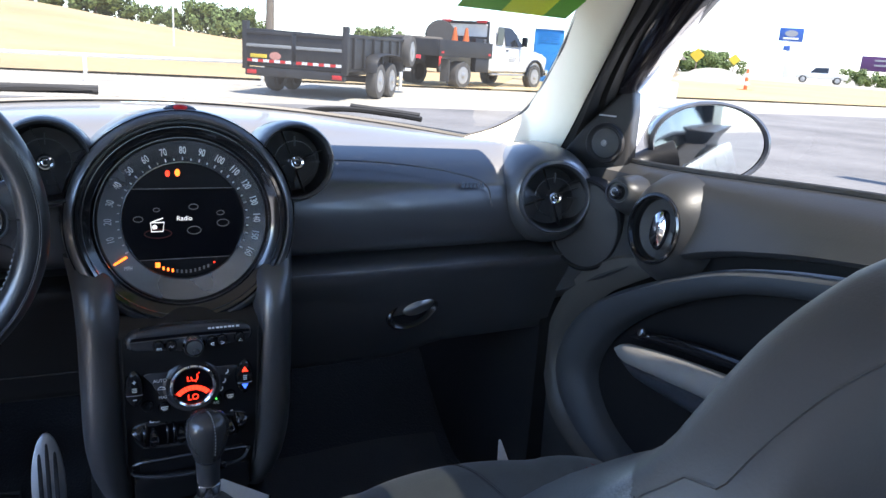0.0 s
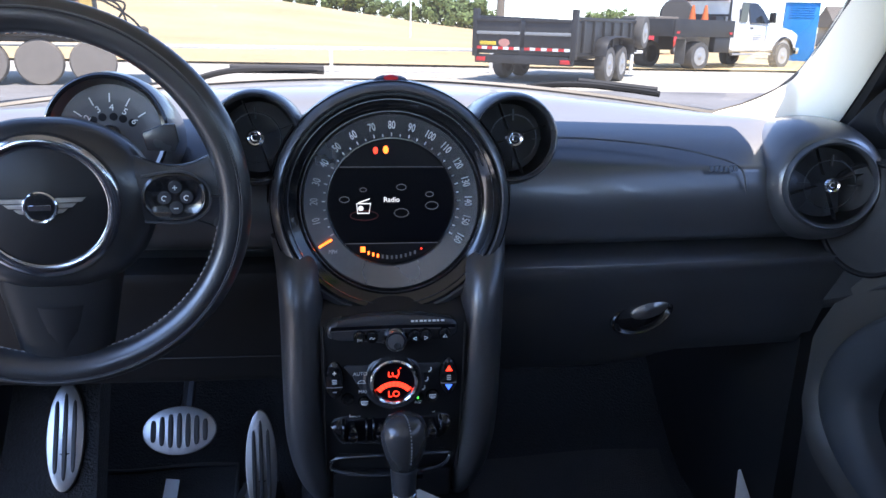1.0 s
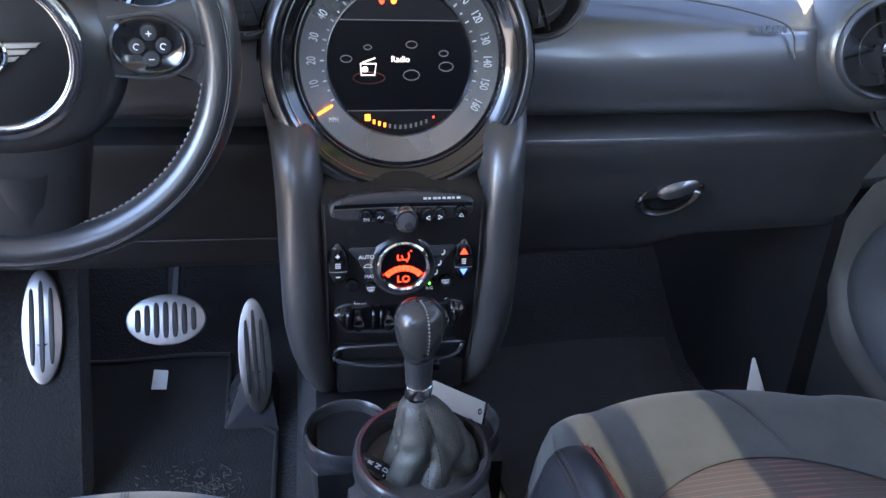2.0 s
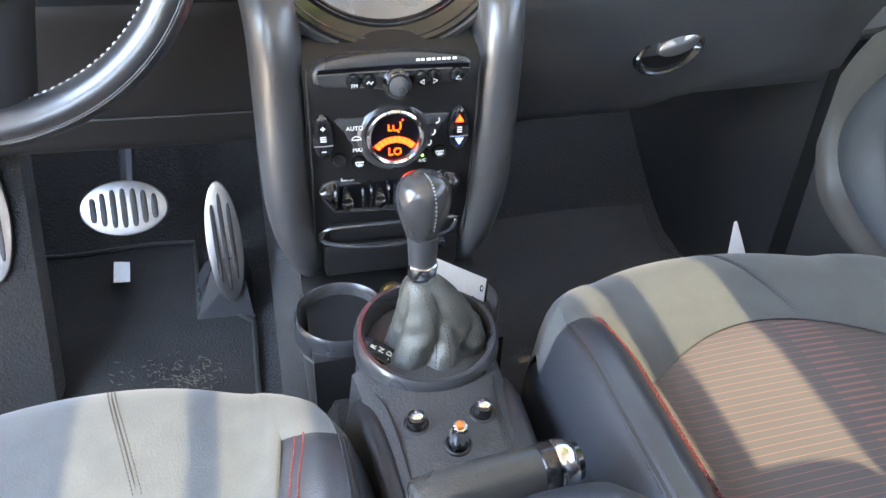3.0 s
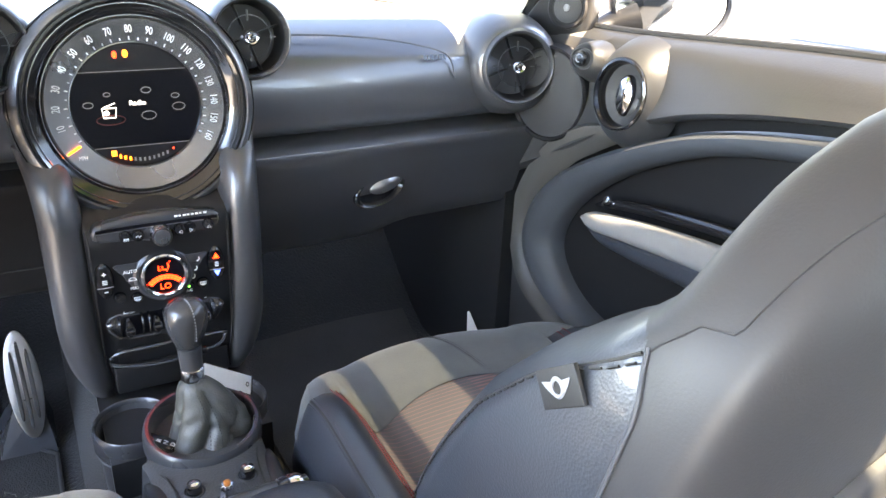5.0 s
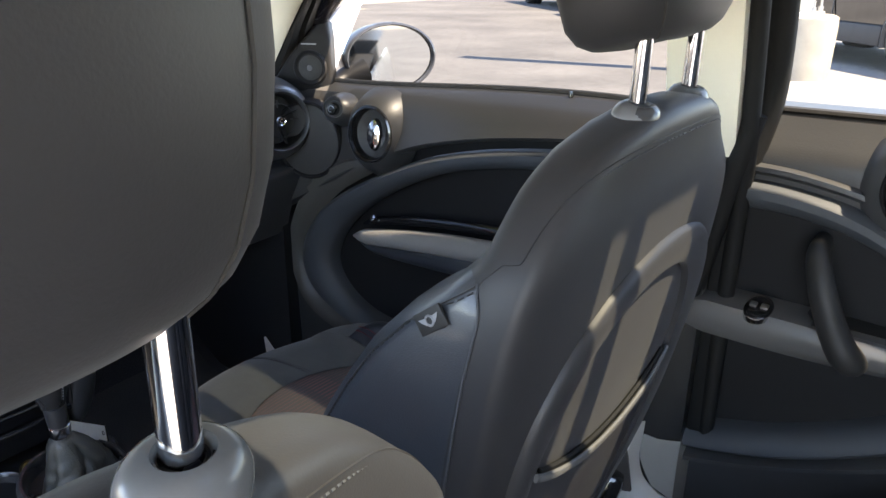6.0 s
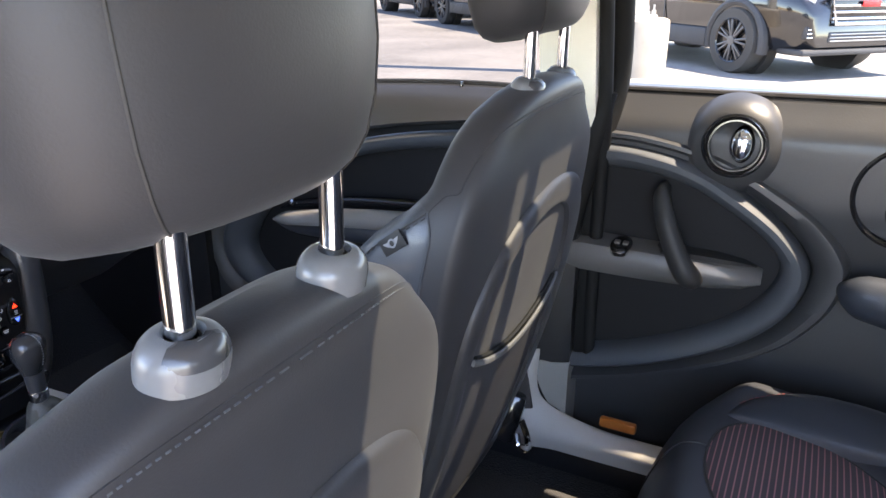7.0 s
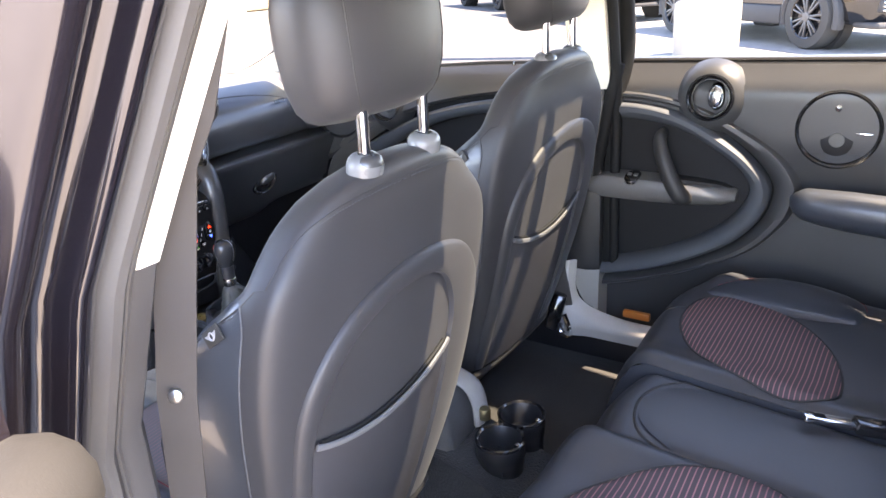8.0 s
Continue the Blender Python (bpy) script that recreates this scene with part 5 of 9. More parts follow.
    part("socket", lathe([(0.016, -0.03), (0.0165, 0.0), (0.0155, 0.003), (0.012, 0.003), (0.011, -0.004), (0.001, -0.005)], aim((-0.004, 0.912, 0.590), (0, -0.3, 1)), 28), surf("brass", (0.5, 0.4, 0.22), 0.3, 1.0, bump=0), c, "brass rimmed power socket")
    # spine running back
    rings = []
    for y, hw, zt in ((0.77, 0.078, 0.615), (0.70, 0.070, 0.622), (0.62, 0.066, 0.617), (0.5, 0.064, 0.60), (0.36, 0.060, 0.598), (0.25, 0.058, 0.602), (0.197, 0.057, 0.598), (0.175, 0.052, 0.575), (0.166, 0.047, 0.5)):
        rings.append([V(-hw - 0.03, y, 0.36), V(-hw, y, zt - 0.05), V(-hw * 0.94, y, zt - 0.008), V(-hw * 0.8, y, zt), V(hw * 0.8, y, zt), V(hw * 0.94, y, zt - 0.008), V(hw, y, zt - 0.05), V(hw + 0.03, y, 0.36)])
    part("spine", loft(rings), M_console, c)
    part("centre_rail", tube(curve([(0.015, 0.50, 0.606), (0.022, 0.34, 0.606), (0.03, 0.23, 0.608), (0.036, 0.178, 0.592), (0.045, 0.162, 0.555), (0.052, 0.160, 0.50)], 6), 0.024, 10, squash=0.45, side=(1, 0, 0)), M_arm, c, "pale grey centre rail")
    # raised side ridges, and the joint of the switch panel
    for sg in (-1, 1):
        part("side_ridge", tube(curve([(sg * 0.072, 0.735, 0.600), (sg * 0.067, 0.70, 0.611), (sg * 0.063, 0.65, 0.612), (sg * 0.060, 0.58, 0.606), (sg * 0.058, 0.50, 0.598)], 5), [0.006, 0.010, 0.011, 0.011, 0.010], 12), M_plastic, c)
        part("panel_joint", tube(curve([(sg * 0.058, 0.728, 0.619), (sg * 0.051, 0.70, 0.6235), (sg * 0.047, 0.65, 0.6205), (sg * 0.045, 0.58, 0.613)], 5), 0.0010, 5), M_bowl, c)
    for x, y, big in ((-0.029, 0.681, 0), (0.033, 0.682, 0), (0.002, 0.652, 1)):
        m = aim((x, y, 0.620), (0, -0.10, 1))
        p = part("switch_socket", lathe([(0.0125, -0.006), (0.0125, 0.0010), (0.0110, 0.0020), (0.0100, 0.0008)], m, 28, caps=False), M_bowl, c)
        part("switch_stem", lathe([(0.0088, -0.006), (0.0086, 0.0105), (0.0078, 0.0130), (0.0056, 0.0138)], m, 28), M_gloss, p)
        if big:
            bm = bmesh.new()
            rings = [[m @ V((r * (1 + 0.07 * math.cos(9 * q))) * math.cos(q), (r * (1 + 0.07 * math.cos(9 * q))) * math.sin(q), h) for q in (2 * math.pi * k / 54 for k in range(54))] for r, h in ((0.0088, 0.0100), (0.0082, 0.0160), (0.0068, 0.0240), (0.0058, 0.0255), (0.0045, 0.0258))]
            part("switch_lever", loft(rings, bm=bm), M_chrome, p, "ribbed chrome switch lever")
            part("switch_tip", lathe([(0.0045, 0.0250), (0.0040, 0.0285), (0.0015, 0.0298), (0.0005, 0.0300)], m, 16), M_orange, p, "amber tip")
        else:
            part("switch_lever", lathe([(0.0058, 0.0125), (0.0054, 0.0145), (0.0035, 0.0155), (0.0005, 0.0158)], m, 24), M_chrome, p)
    return c


gear_console = console()


def handbrake():
    h = thing("handbrake", "black leather handbrake lever with chrome-ringed button", "handbrake")
    p0, p1 = V(-0.062, 0.560, 0.674), V(0.038, 0.565, 0.679)
    d = (p1 - p0).normalized()
    pts = [p0.lerp(p1, t) for t in (0, 0.03, 0.10, 0.3, 0.6, 0.9, 1)]
    part("grip", tube(pts, [0.010, 0.0165, 0.0195, 0.021, 0.021, 0.0205, 0.019], 20, squash=0.92), surf("grip_leather", (0.05, 0.05, 0.048), 0.30, fine=600, bump=0.25, dist=0.0006, grain="leather"), h, "grained leather grip")
    part("collar", tube([p1 - d * 0.001, p1 + d * 0.002, p1 + d * 0.009, p1 + d * 0.011], [0.0195, 0.0215, 0.0215, 0.0195], 20, squash=0.92), M_gloss, h)
    part("button_collar", tube([p1 + d * 0.011, p1 + d * 0.013, p1 + d * 0.022, p1 + d * 0.026], [0.0205, 0.0215, 0.0205, 0.0175], 20, squash=0.92), M_chrome, h, "chrome collar")
    part("button", tube([p1 + d * 0.024, p1 + d * 0.031, p1 + d * 0.034], [0.016, 0.015, 0.009], 16, squash=0.92), M_gloss, h)
    part("stem", tube([p0 + V(0.012, 0.0, -0.002), p0 + V(0.004, -0.03, -0.02), p0 + V(0.03, -0.10, -0.08)], [0.017, 0.018, 0.02], 12), M_leather, h)


handbrake()

def centre_armrest():
    rings = []
    for y, w, zt, zb in ((0.488, 0.020, 0.755, 0.735), (0.482, 0.040, 0.771, 0.722), (0.465, 0.052, 0.781, 0.712), (0.43, 0.057, 0.787, 0.706), (0.36, 0.058, 0.790, 0.704), (0.28, 0.057, 0.790, 0.706), (0.21, 0.052, 0.784, 0.712)):
        zc, h = (zt + zb) / 2, (zt - zb) / 2
        ring = []
        for k in range(28):
            c, q = math.cos(2 * math.pi * k / 28), math.sin(2 * math.pi * k / 28)
            ring.append(V(0.012 + w * math.copysign(abs(c) ** 0.7, c), y, zc + h * math.copysign(abs(q) ** 0.75, q)))
        rings.append(ring)
    a = part("armrest", loft(rings), M_leather, gear_console, "black leather centre armrest")
    part("pad_seam", tube([V(0.012 + 0.0585 * sg, y, 0.748) for sg, y in ((-1, 0.24), (-1, 0.42))] , 0.0012, 5), M_thread, a)
    part("hinge_arm", box((-0.052, 0.19, 0.60), (-0.030, 0.25, 0.74), 0.008), M_plastic, a)


centre_armrest()

tag = thing("paper_tag", "white paper tag hanging from the gear lever collar", "tag")
t0, t1 = V(0.010, 0.800, 0.704), V(0.084, 0.842, 0.634)
ty = (t0 - t1).normalized()
tx = ty.cross(V(0.2, -0.75, 0.62)).normalized()
tmat = Matrix.Translation((t0 + t1) / 2) @ Matrix((tx, ty, tx.cross(ty))).transposed().to_4x4()
part("tag_sheet", plate([(-0.0125, -0.056), (0.0125, -0.056), (0.0115, 0.044), (0.005, 0.056), (-0.004, 0.056), (-0.0105, 0.044)], 0.001, tmat, 0.0002), M_white, tag)
part("tag_end", box((-0.0126, -0.0575, -0.0006), (0.0126, -0.0545, 0.0012), 0.0002, m=tmat), M_gloss, tag)
part("tag_hole", lathe([(0.0035, 0.0), (0.0035, 0.0006), (0.002, 0.0006)], tmat @ pose(0, -0.046, 0), 14, caps=False), M_gloss, tag)
part("string", tube([tmat @ V(0, 0.052, 0.001), (0.010, 0.803, 0.712), (0.0, 0.8085, 0.706)], 0.0008, 5), M_white, tag)


def rear_cups():
    c = thing("rear_cup_holder", "black twin cup holder behind the centre console", "cup holder")
    for (x, y) in ((-0.004, 0.086), (0.088, 0.088)):
        m = aim((x, y, 0.514), (0, 0, 1))
        cup = part("cup", lathe([(0.040, -0.15), (0.045, -0.036), (0.0465, -0.034), (0.048, 0.0), (0.0465, 0.003), (0.0435, 0.003), (0.041, 0.0), (0.039, -0.05), (0.001, -0.055)], m, 40), M_plastic, c)
        part("cup_rim", lathe([(0.048, -0.002), (0.0485, 0.004), (0.0455, 0.006), (0.0415, 0.002)], m, 40, caps=False), M_gloss, cup)
        part("cup_clip", lathe([(0.007, -0.012), (0.006, -0.002), (0.002, 0.0)], m @ pose(-0.012, 0.031, -0.006), 16), M_chrome, cup)
    part("knob", lathe([(0.011, -0.01), (0.0115, 0.008), (0.010, 0.013), (0.001, 0.014)], aim((0.036, 0.142, 0.530), (0, 0, 1)), 24), surf("brass_cap", (0.4, 0.33, 0.2), 0.35, 1.0, bump=0), c, "brass power socket cap")
    part("stand", loft([[V(-0.045, 0.06, z), V(0.13, 0.06, z), V(0.13, 0.11, z), V(0.06, 0.16, z), V(-0.02, 0.16, z)] for z in (0.36, 0.47)]), M_plastic, c)


rear_cups()


# ---- seats ----
def front_seat(cx, ycol, dz, base, post, shift, wide, label):
    s = thing("front_seat", label, "car seat", group="front seats", at=pose(cx, ycol, dz))
    # backrest rows: half width, rear face, height
    rows = curve([V(0.199, 0.121, 0.50), V(0.208, 0.078, 0.62), V(0.229, 0.041, 0.75), V(0.248, 0.014, 0.88), V(0.249, -0.002, 0.98), V(0.230, -0.012, 1.06), V(0.187, -0.016, 1.115),
                  V(0.150, -0.022, 1.145), V(0.110, -0.024, 1.163), V(0.068, -0.018, 1.174), V(0.020, -0.006, 1.179)], 5)
    tz = [r.z for r in rows]
    tw, tr = [max(0.004, r.x) for r in rows], [r.y for r in rows]

    def dep(z):
        return float(np.interp(z, (0.5, 1.0, 1.06, 1.115, 1.145, 1.163, 1.174, 1.179), (0.11, 0.10, 0.092, 0.086, 0.080, 0.068, 0.050, 0.024)))

    def rp(a, z, off=0.0):
        """Point of the backrest's skin: a round the section (0 right, 90 front), z its height."""
        w = float(np.interp(z, tz, tw)) + off
        d = dep(z) / 2
        u, v = math.cos(a), math.sin(a)
        x = w * math.copysign(abs(u) ** (0.70 if v <= 0 else 0.70 - 0.22 * min(1, v * 4)), u)
        k = abs(x) / w
        y = float(np.interp(z, tz, tr)) + d + (d + off) * math.copysign(abs(v) ** 0.72, v)
        if v > 0:
            y += float(np.interp(z, (0.5, 0.74, 0.79, 0.845, 0.904, 0.957, 1.0, 1.03, 1.065), (0.15, 0.170, 0.168, 0.146, 0.118, 0.090, 0.056, 0.026, 0.0))) * step(0.22, 0.66, k) * (1 - 0.10 * step(0.86, 1.0, k)) * step(0.0, 0.22, v)
        else:
            y -= 0.011 * k ** 3 * step(1.16, 1.06, z)
        return V(x, y, z)

    def rear(x, z, off=0.0):
        """Point of the rear face at x and z, off behind it."""
        w = float(np.interp(z, tz, tw))
        u = min(1.0, (abs(x) / w)) ** (1 / 0.70)
        d = dep(z) / 2
        return V(x, float(np.interp(z, tz, tr)) + d - d * max(0.0, 1 - u * u) ** 0.36 - 0.011 * min(1, abs(x) / w) ** 3 * step(1.16, 1.06, z) - off, z)
    N = 64
    part("backrest", loft([[rp(2 * math.pi * k / N, z) for k in range(N)] for z in tz]), M_vinyl, s, "charcoal vinyl backrest with sewn seams")
    # leather side bolsters on the front, up to the shoulder corner
    for sg in (1, -1):
        def ang(q):
            return q if sg > 0 else math.pi - q

        def top(u):
            return 1.057 - 0.03 * step(0.35, 0.95, u)

        def welt(z):
            return float(np.interp(z, (0.51, 1.0, 1.022, 1.036, 1.050, 1.058), (0.012, 0.012, 0.022, 0.052, 0.125, 0.20)))

        def skin(u, v):
            z = 0.51 + (top(u) - 0.51) * v
            return rp(ang(welt(z) + (1.18 - welt(z)) * u), z, 0.0032 * step(0, 0.03, u) * step(0, 0.02, 1 - v) - 0.0006)
        part("side_bolster", grid(skin, 24, 48), M_leather, s, "black leather side bolster with grey stitching")
        part("bolster_welt", tube([rp(ang(welt(z)), z, 0.0008) for z in np.linspace(0.52, 1.052, 50)], 0.0013, 6), M_thread, s)
        sz = np.linspace(0.56, 1.050, 80)
        edge = [(ang(float(np.interp(z, (0.56, 0.90, 0.956, 0.975, 1.005, 1.022, 1.036, 1.050), (0.52, 0.50, 0.43, 0.40, 0.34, 0.278, 0.192, 0.131)))), z) for z in sz]
        part("bolster_seam", tube([rp(a, z, 0.0030) for a, z in edge], 0.0009, 5), M_rubber, s)
        bm = bmesh.new()
        for (a0, z0), (a1, z1) in zip(edge, edge[1:]):
            p, q = rp(a0 - sg * 0.03, z0 - 0.002, 0.0034), rp(a1 - sg * 0.03, z1 - 0.002, 0.0034)
            tube([p, p.lerp(q, 0.6)], 0.0007, 4, bm=bm)
        part("bolster_stitching", bm, M_rubber, s)
    part("back_insert", grid(lambda u, v: rp(1.17 + (math.pi - 2.34) * u, 0.56 + 0.45 * v, 0.004), 14, 22), M_cloth, s, "red lined dark cloth backrest panel")
    # shoulder seam: from one bolster corner over the top, behind the posts, to the other
    def shoulder(t):
        f = 1 - abs(2 * t - 1)
        a = math.pi / 2 * f ** 2.0 - 0.13 * (1 - step(0.0, 0.12, f))
        return (-math.pi + a) if t < 0.5 else -a, 1.050 + 0.104 * math.sin(f * math.pi / 2) ** 0.8
    pts = [shoulder(k / 120) for k in range(121)]
    part("shoulder_seam", tube([rp(a, z, 0.0000) for a, z in pts], 0.0008, 5), M_vinyl, s)
    bm = bmesh.new()
    for k in range(118):
        p, q = (rp(*shoulder((k + f) / 118), 0.0008) + V(0, 0.0, -0.0045) for f in (0.0, 0.55))
        tube([p, q], 0.0008, 4, bm=bm)
    part("shoulder_stitching", bm, M_thread, s)
    # raised arch round the map pocket
    inner = curve([(-0.160, 0.53, 0), (-0.176, 0.70, 0), (-0.184, 0.845, 0), (-0.158, 0.915, 0), (-0.115, 0.968, 0), (-0.03, 0.998, 0), (0.055, 0.994, 0), (0.098, 0.964, 0), (0.118, 0.905, 0), (0.116, 0.845, 0), (0.108, 0.70, 0), (0.10, 0.53, 0)], 6)
    outer = curve([(-0.178, 0.53, 0), (-0.200, 0.70, 0), (-0.208, 0.87, 0), (-0.178, 0.950, 0), (-0.115, 1.005, 0), (-0.03, 1.032, 0), (0.055, 1.036, 0), (0.135, 1.016, 0), (0.188, 0.968, 0), (0.208, 0.89, 0), (0.200, 0.70, 0), (0.178, 0.53, 0)], 6)
    prof = ((0.0, 0.0005), (0.04, 0.0045), (0.14, 0.0080), (0.4, 0.0105), (0.75, 0.0115), (0.95, 0.0095), (1.0, 0.0025))
    part("pocket_surround", loft([[rear(o.x + (i.x - o.x) * f, o.y + (i.y - o.y) * f, h) for f, h in prof] for o, i in zip(outer, inner)], closed=False), M_vinyl, s, "padded arch round the map pocket")
    zi = [p.y for p in inner]
    half = len(inner) // 2
    def span(z):
        return (float(np.interp(z, zi[:half], [p.x for p in inner[:half]])), float(np.interp(z, zi[:half - 1:-1], [p.x for p in inner[:half - 1:-1]])))

    def face(u, z, off):
        a, b = span(z)
        return rear(a + (b - a) * u, z, off)
    part("rear_panel", grid(lambda u, v: face(u, 0.53 + 0.466 * v, 0.0030 + 0.004 * math.sin(math.pi * u) * math.sin(math.pi * v)), 18, 26), M_vinyl, s)

    def hem(u):
        return 0.846 + 0.016 * u - 0.034 * math.sin(math.pi * u) ** 0.8
    part("map_pocket", grid(lambda u, v: face(u, 0.53 + (hem(u) - 0.53) * v, 0.0045 + 0.0085 * math.sin(math.pi * min(1, max(0, u))) ** 0.5 + 0.0022 * math.sin(9 * u + 4 * v) * v), 28, 20), M_pocket, s)
    part("pocket_hem", tube([face(u, hem(u), 0.0085 + 0.0085 * math.sin(math.pi * u) ** 0.5) for u in np.linspace(0.01, 0.99, 30)], 0.0048, 8, squash=0.6), M_hem, s, "paler elastic pocket hem")
    part("pocket_gap", tube([face(u, hem(u) + 0.006, 0.0050 + 0.005 * math.sin(math.pi * u) ** 0.5) for u in np.linspace(0.04, 0.96, 26)], 0.0032, 6), M_pad, s)
    part("shell_edge", tube([rear(0.9 * x, 0.515, 0.002) for x in np.linspace(-0.2, 0.2, 16)], 0.012, 8), M_plastic, s, "black plastic edge under the backrest")
    # cloth tag in the side seam facing the tunnel
    ta = min(np.linspace(math.pi - 0.8, math.pi, 200), key=lambda a: abs(rp(a, 1.013, 0.0).y - 0.089))
    tc = rp(ta, 1.013, 0.0060)
    tn = (rp(ta - 0.05, 0.978, 0.0065) - rp(ta + 0.05, 0.978, 0.0065)).cross(V(0, 0, 1)).normalized()
    tn = tn if tn.x < 0 else -tn
    ty = V(0, -0.80, 0.60)
    tn = (tn - ty * ty.dot(tn)).normalized()
    tm = Matrix.Translation(tc) @ Matrix((ty, tn.cross(ty), tn)).transposed().to_4x4() @ Matrix.Diagonal((0.86, 0.72, 0.8, 1))
    tg = part("cloth_tag", plate([(-0.020, -0.014), (0.020, -0.014), (0.020, 0.014), (-0.020, 0.014)], 0.003, tm, 0.0006), M_rubber, s, "black cloth tag with a pale emblem")
    part("tag_emblem", tube([tm @ V(0.0052 * math.cos(q), 0.0062 * math.sin(q), 0.0006) for q in (2 * math.pi * k / 20 for k in range(20))], 0.0012, 5, closed=True), M_pale, tg)
    for sg in (-1, 1):
        part("tag_emblem", plate([(sg * 0.006, 0.0045), (sg * 0.0145, 0.0055), (sg * 0.0115, 0.001), (sg * 0.0062, -0.0045)], 0.0006, tm @ pose(0, 0, 0.0009), 0), M_pale, tg)
    # headrest on two posts
    hr = []
    hz = [1.226, 1.228, 1.234, 1.246, 1.270, 1.31, 1.345, 1.372, 1.390, 1.402, 1.409, 1.412]
    hw = [0.070, 0.090, 0.104, 0.115, 0.124, 0.129, 0.130, 0.126, 0.115, 0.095, 0.065, 0.02]
    ht = [0.022, 0.036, 0.045, 0.052, 0.057, 0.060, 0.059, 0.054, 0.047, 0.037, 0.024, 0.008]

    def hp(k, i, n=56):
        z, w, t = (float(np.interp(i, range(len(hz)), q)) for q in (hz, hw, ht))
        u, v = math.cos(2 * math.pi * k / n), math.sin(2 * math.pi * k / n)
        x = w * math.copysign(abs(u) ** 0.66, u)
        e = (abs(x) / 0.13) ** 2
        return V(x, 0.018 + 0.037 * (z - 1.24) + t * math.copysign(abs(v) ** 0.8, v) + 0.014 * e, z + 0.007 * e - 0.29 * math.copysign(abs(v) ** 0.8, v) * t * step(1.33, 1.24, z))
    hh = [k / 2 for k in range(2 * len(hz) - 1)]
    h = part("headrest", loft([[hp(k, i) for k in range(56)] for i in hh]), M_vinyl, s, "charcoal padded headrest")
    for kk in (36.3, 47.7):
        part("headrest_seam", tube([hp(kk, i) + V(0, -0.0003, 0) for i in np.linspace(0.6, 10.2, 40)], 0.0010, 5), M_rubber, h)
    for x in (-0.0625, 0.0625):
        py, pz = post
        part("post", tube([(x, py + 0.004, pz - 0.045), (x, py, pz + 0.01), (x, py - 0.002, 1.285)], 0.0076, 16), M_chrome, s, "chrome headrest post")
        m = aim((x, py, pz - 0.003), (0, -0.16, 1)) @ Matrix.Scale(0.86, 4)
        col = part("post_collar", lathe([(0.0265, -0.015), (0.0268, -0.004), (0.0262, 0.000), (0.0245, 0.0045), (0.0215, 0.0085), (0.017, 0.0115), (0.0125, 0.0125), (0.0108, 0.0105), (0.0104, 0.004)], m, 40, sx=1.08, sy=0.92), M_collar, s, "grey plastic post collar")
        part("collar_gap", lathe([(0.0105, 0.002), (0.0102, 0.0085), (0.0085, 0.009)], m, 24, caps=False), M_pad, col)
        if x < 0:
            part("release_button", loft([[m @ V(r * math.cos(q), r * math.sin(q) * 0.92, hgt) for q in np.linspace(3.5, 5.5, 12)] + [m @ V(0.012 * math.cos(q), 0.012 * math.sin(q), hgt + 0.001) for q in np.linspace(5.3, 3.7, 8)] for r, hgt in ((0.0272, 0.000), (0.0262, 0.0040), (0.0240, 0.0080), (0.0190, 0.0120))]), M_satin, col, "dark push button in the collar")
    # cushion
    bx, by, bz = base
    y0, L = 0.245 + by, 0.558

    def cp(u, v, off=0.0):
        e = abs(u)
        x = bx + shift + u * (wide - 0.026 * step(0.72, 1.0, v))
        y = y0 + L * v - 0.100 * e ** 2.2 * v ** 3
        z = 0.590 + bz + 0.034 * v + 0.046 * step(0.55, 0.84, e) * (1 - 0.75 * step(0.58, 0.90, v)) - 0.060 * max(0.0, (e - 0.88) / 0.12) ** 2
        z -= 0.030 * step(0.80, 1.05, v) + 0.030 * max(0.0, (v - 0.88) / 0.12) ** 2
        return V(x, y, z + off)
    bor = [cp(-1, v) for v in np.linspace(0, 1, 24)] + [cp(u, 1) for u in np.linspace(-0.94, 0.94, 26)] + [cp(1, v) for v in np.linspace(1, 0, 24)]
    cxx = bx + shift
    rings = []
    for sc, k in ((0.985, -0.005), (1.0, 0.03), (1.014, 0.20), (1.012, 0.5), (0.98, 0.8), (0.92, 1.0)):
        rings.append([V(cxx + (p.x - cxx) * sc, y0 + 0.2 + (p.y - y0 - 0.2) * (1 + (sc - 1) * 0.7), p.z * (1 - k) + 0.41 * k) for p in bor])
    bm = loft(rings, True, False)
    grid(lambda u, v: cp(-0.99 + 1.98 * u, 0.995 * v, -0.003), 30, 24, bm=bm)
    part("cushion_base", bm, M_leather, s)
    B, B2, VF = 0.655, 0.70, 0.755

    def vb(u):
        return 0.688 - 0.27 * u * u

    def inner_edge(v):
        return B + (B2 - B) * step(vb(B), VF, v)

    def lower(e):
        if e < B:
            return vb(e)
        return vb(B) + (VF - vb(B)) * min(1.0, ((e - B) / (B2 - B)))
    for sg in (-1, 1):
        part("cushion_side", grid(lambda u, v: cp(sg * (inner_edge(VF * v) + (0.998 - inner_edge(VF * v)) * u), VF * v, 0.001 + 0.010 * (math.sin(math.pi * min(1, u * 1.02)) ** 0.5) * (1 - 0.8 * max(0, (v - 0.9) / 0.1) ** 2)), 18, 40), M_leather, s, "black leather cushion bolster with red stitching")
        for k, off in ((0.045, 0.0085), (0.075, 0.0102)):
            bm = bmesh.new()
            for v in np.linspace(0.02, 0.975, 90):
                p, q = (cp(sg * (inner_edge(VF * w) + k), VF * w, off) for w in (v, v + 0.007))
                tube([p, q], 0.0008, 4, bm=bm)
            part("red_stitching", bm, M_stitch, s)
        for k in (-0.014, 0.014):
            bm = bmesh.new()
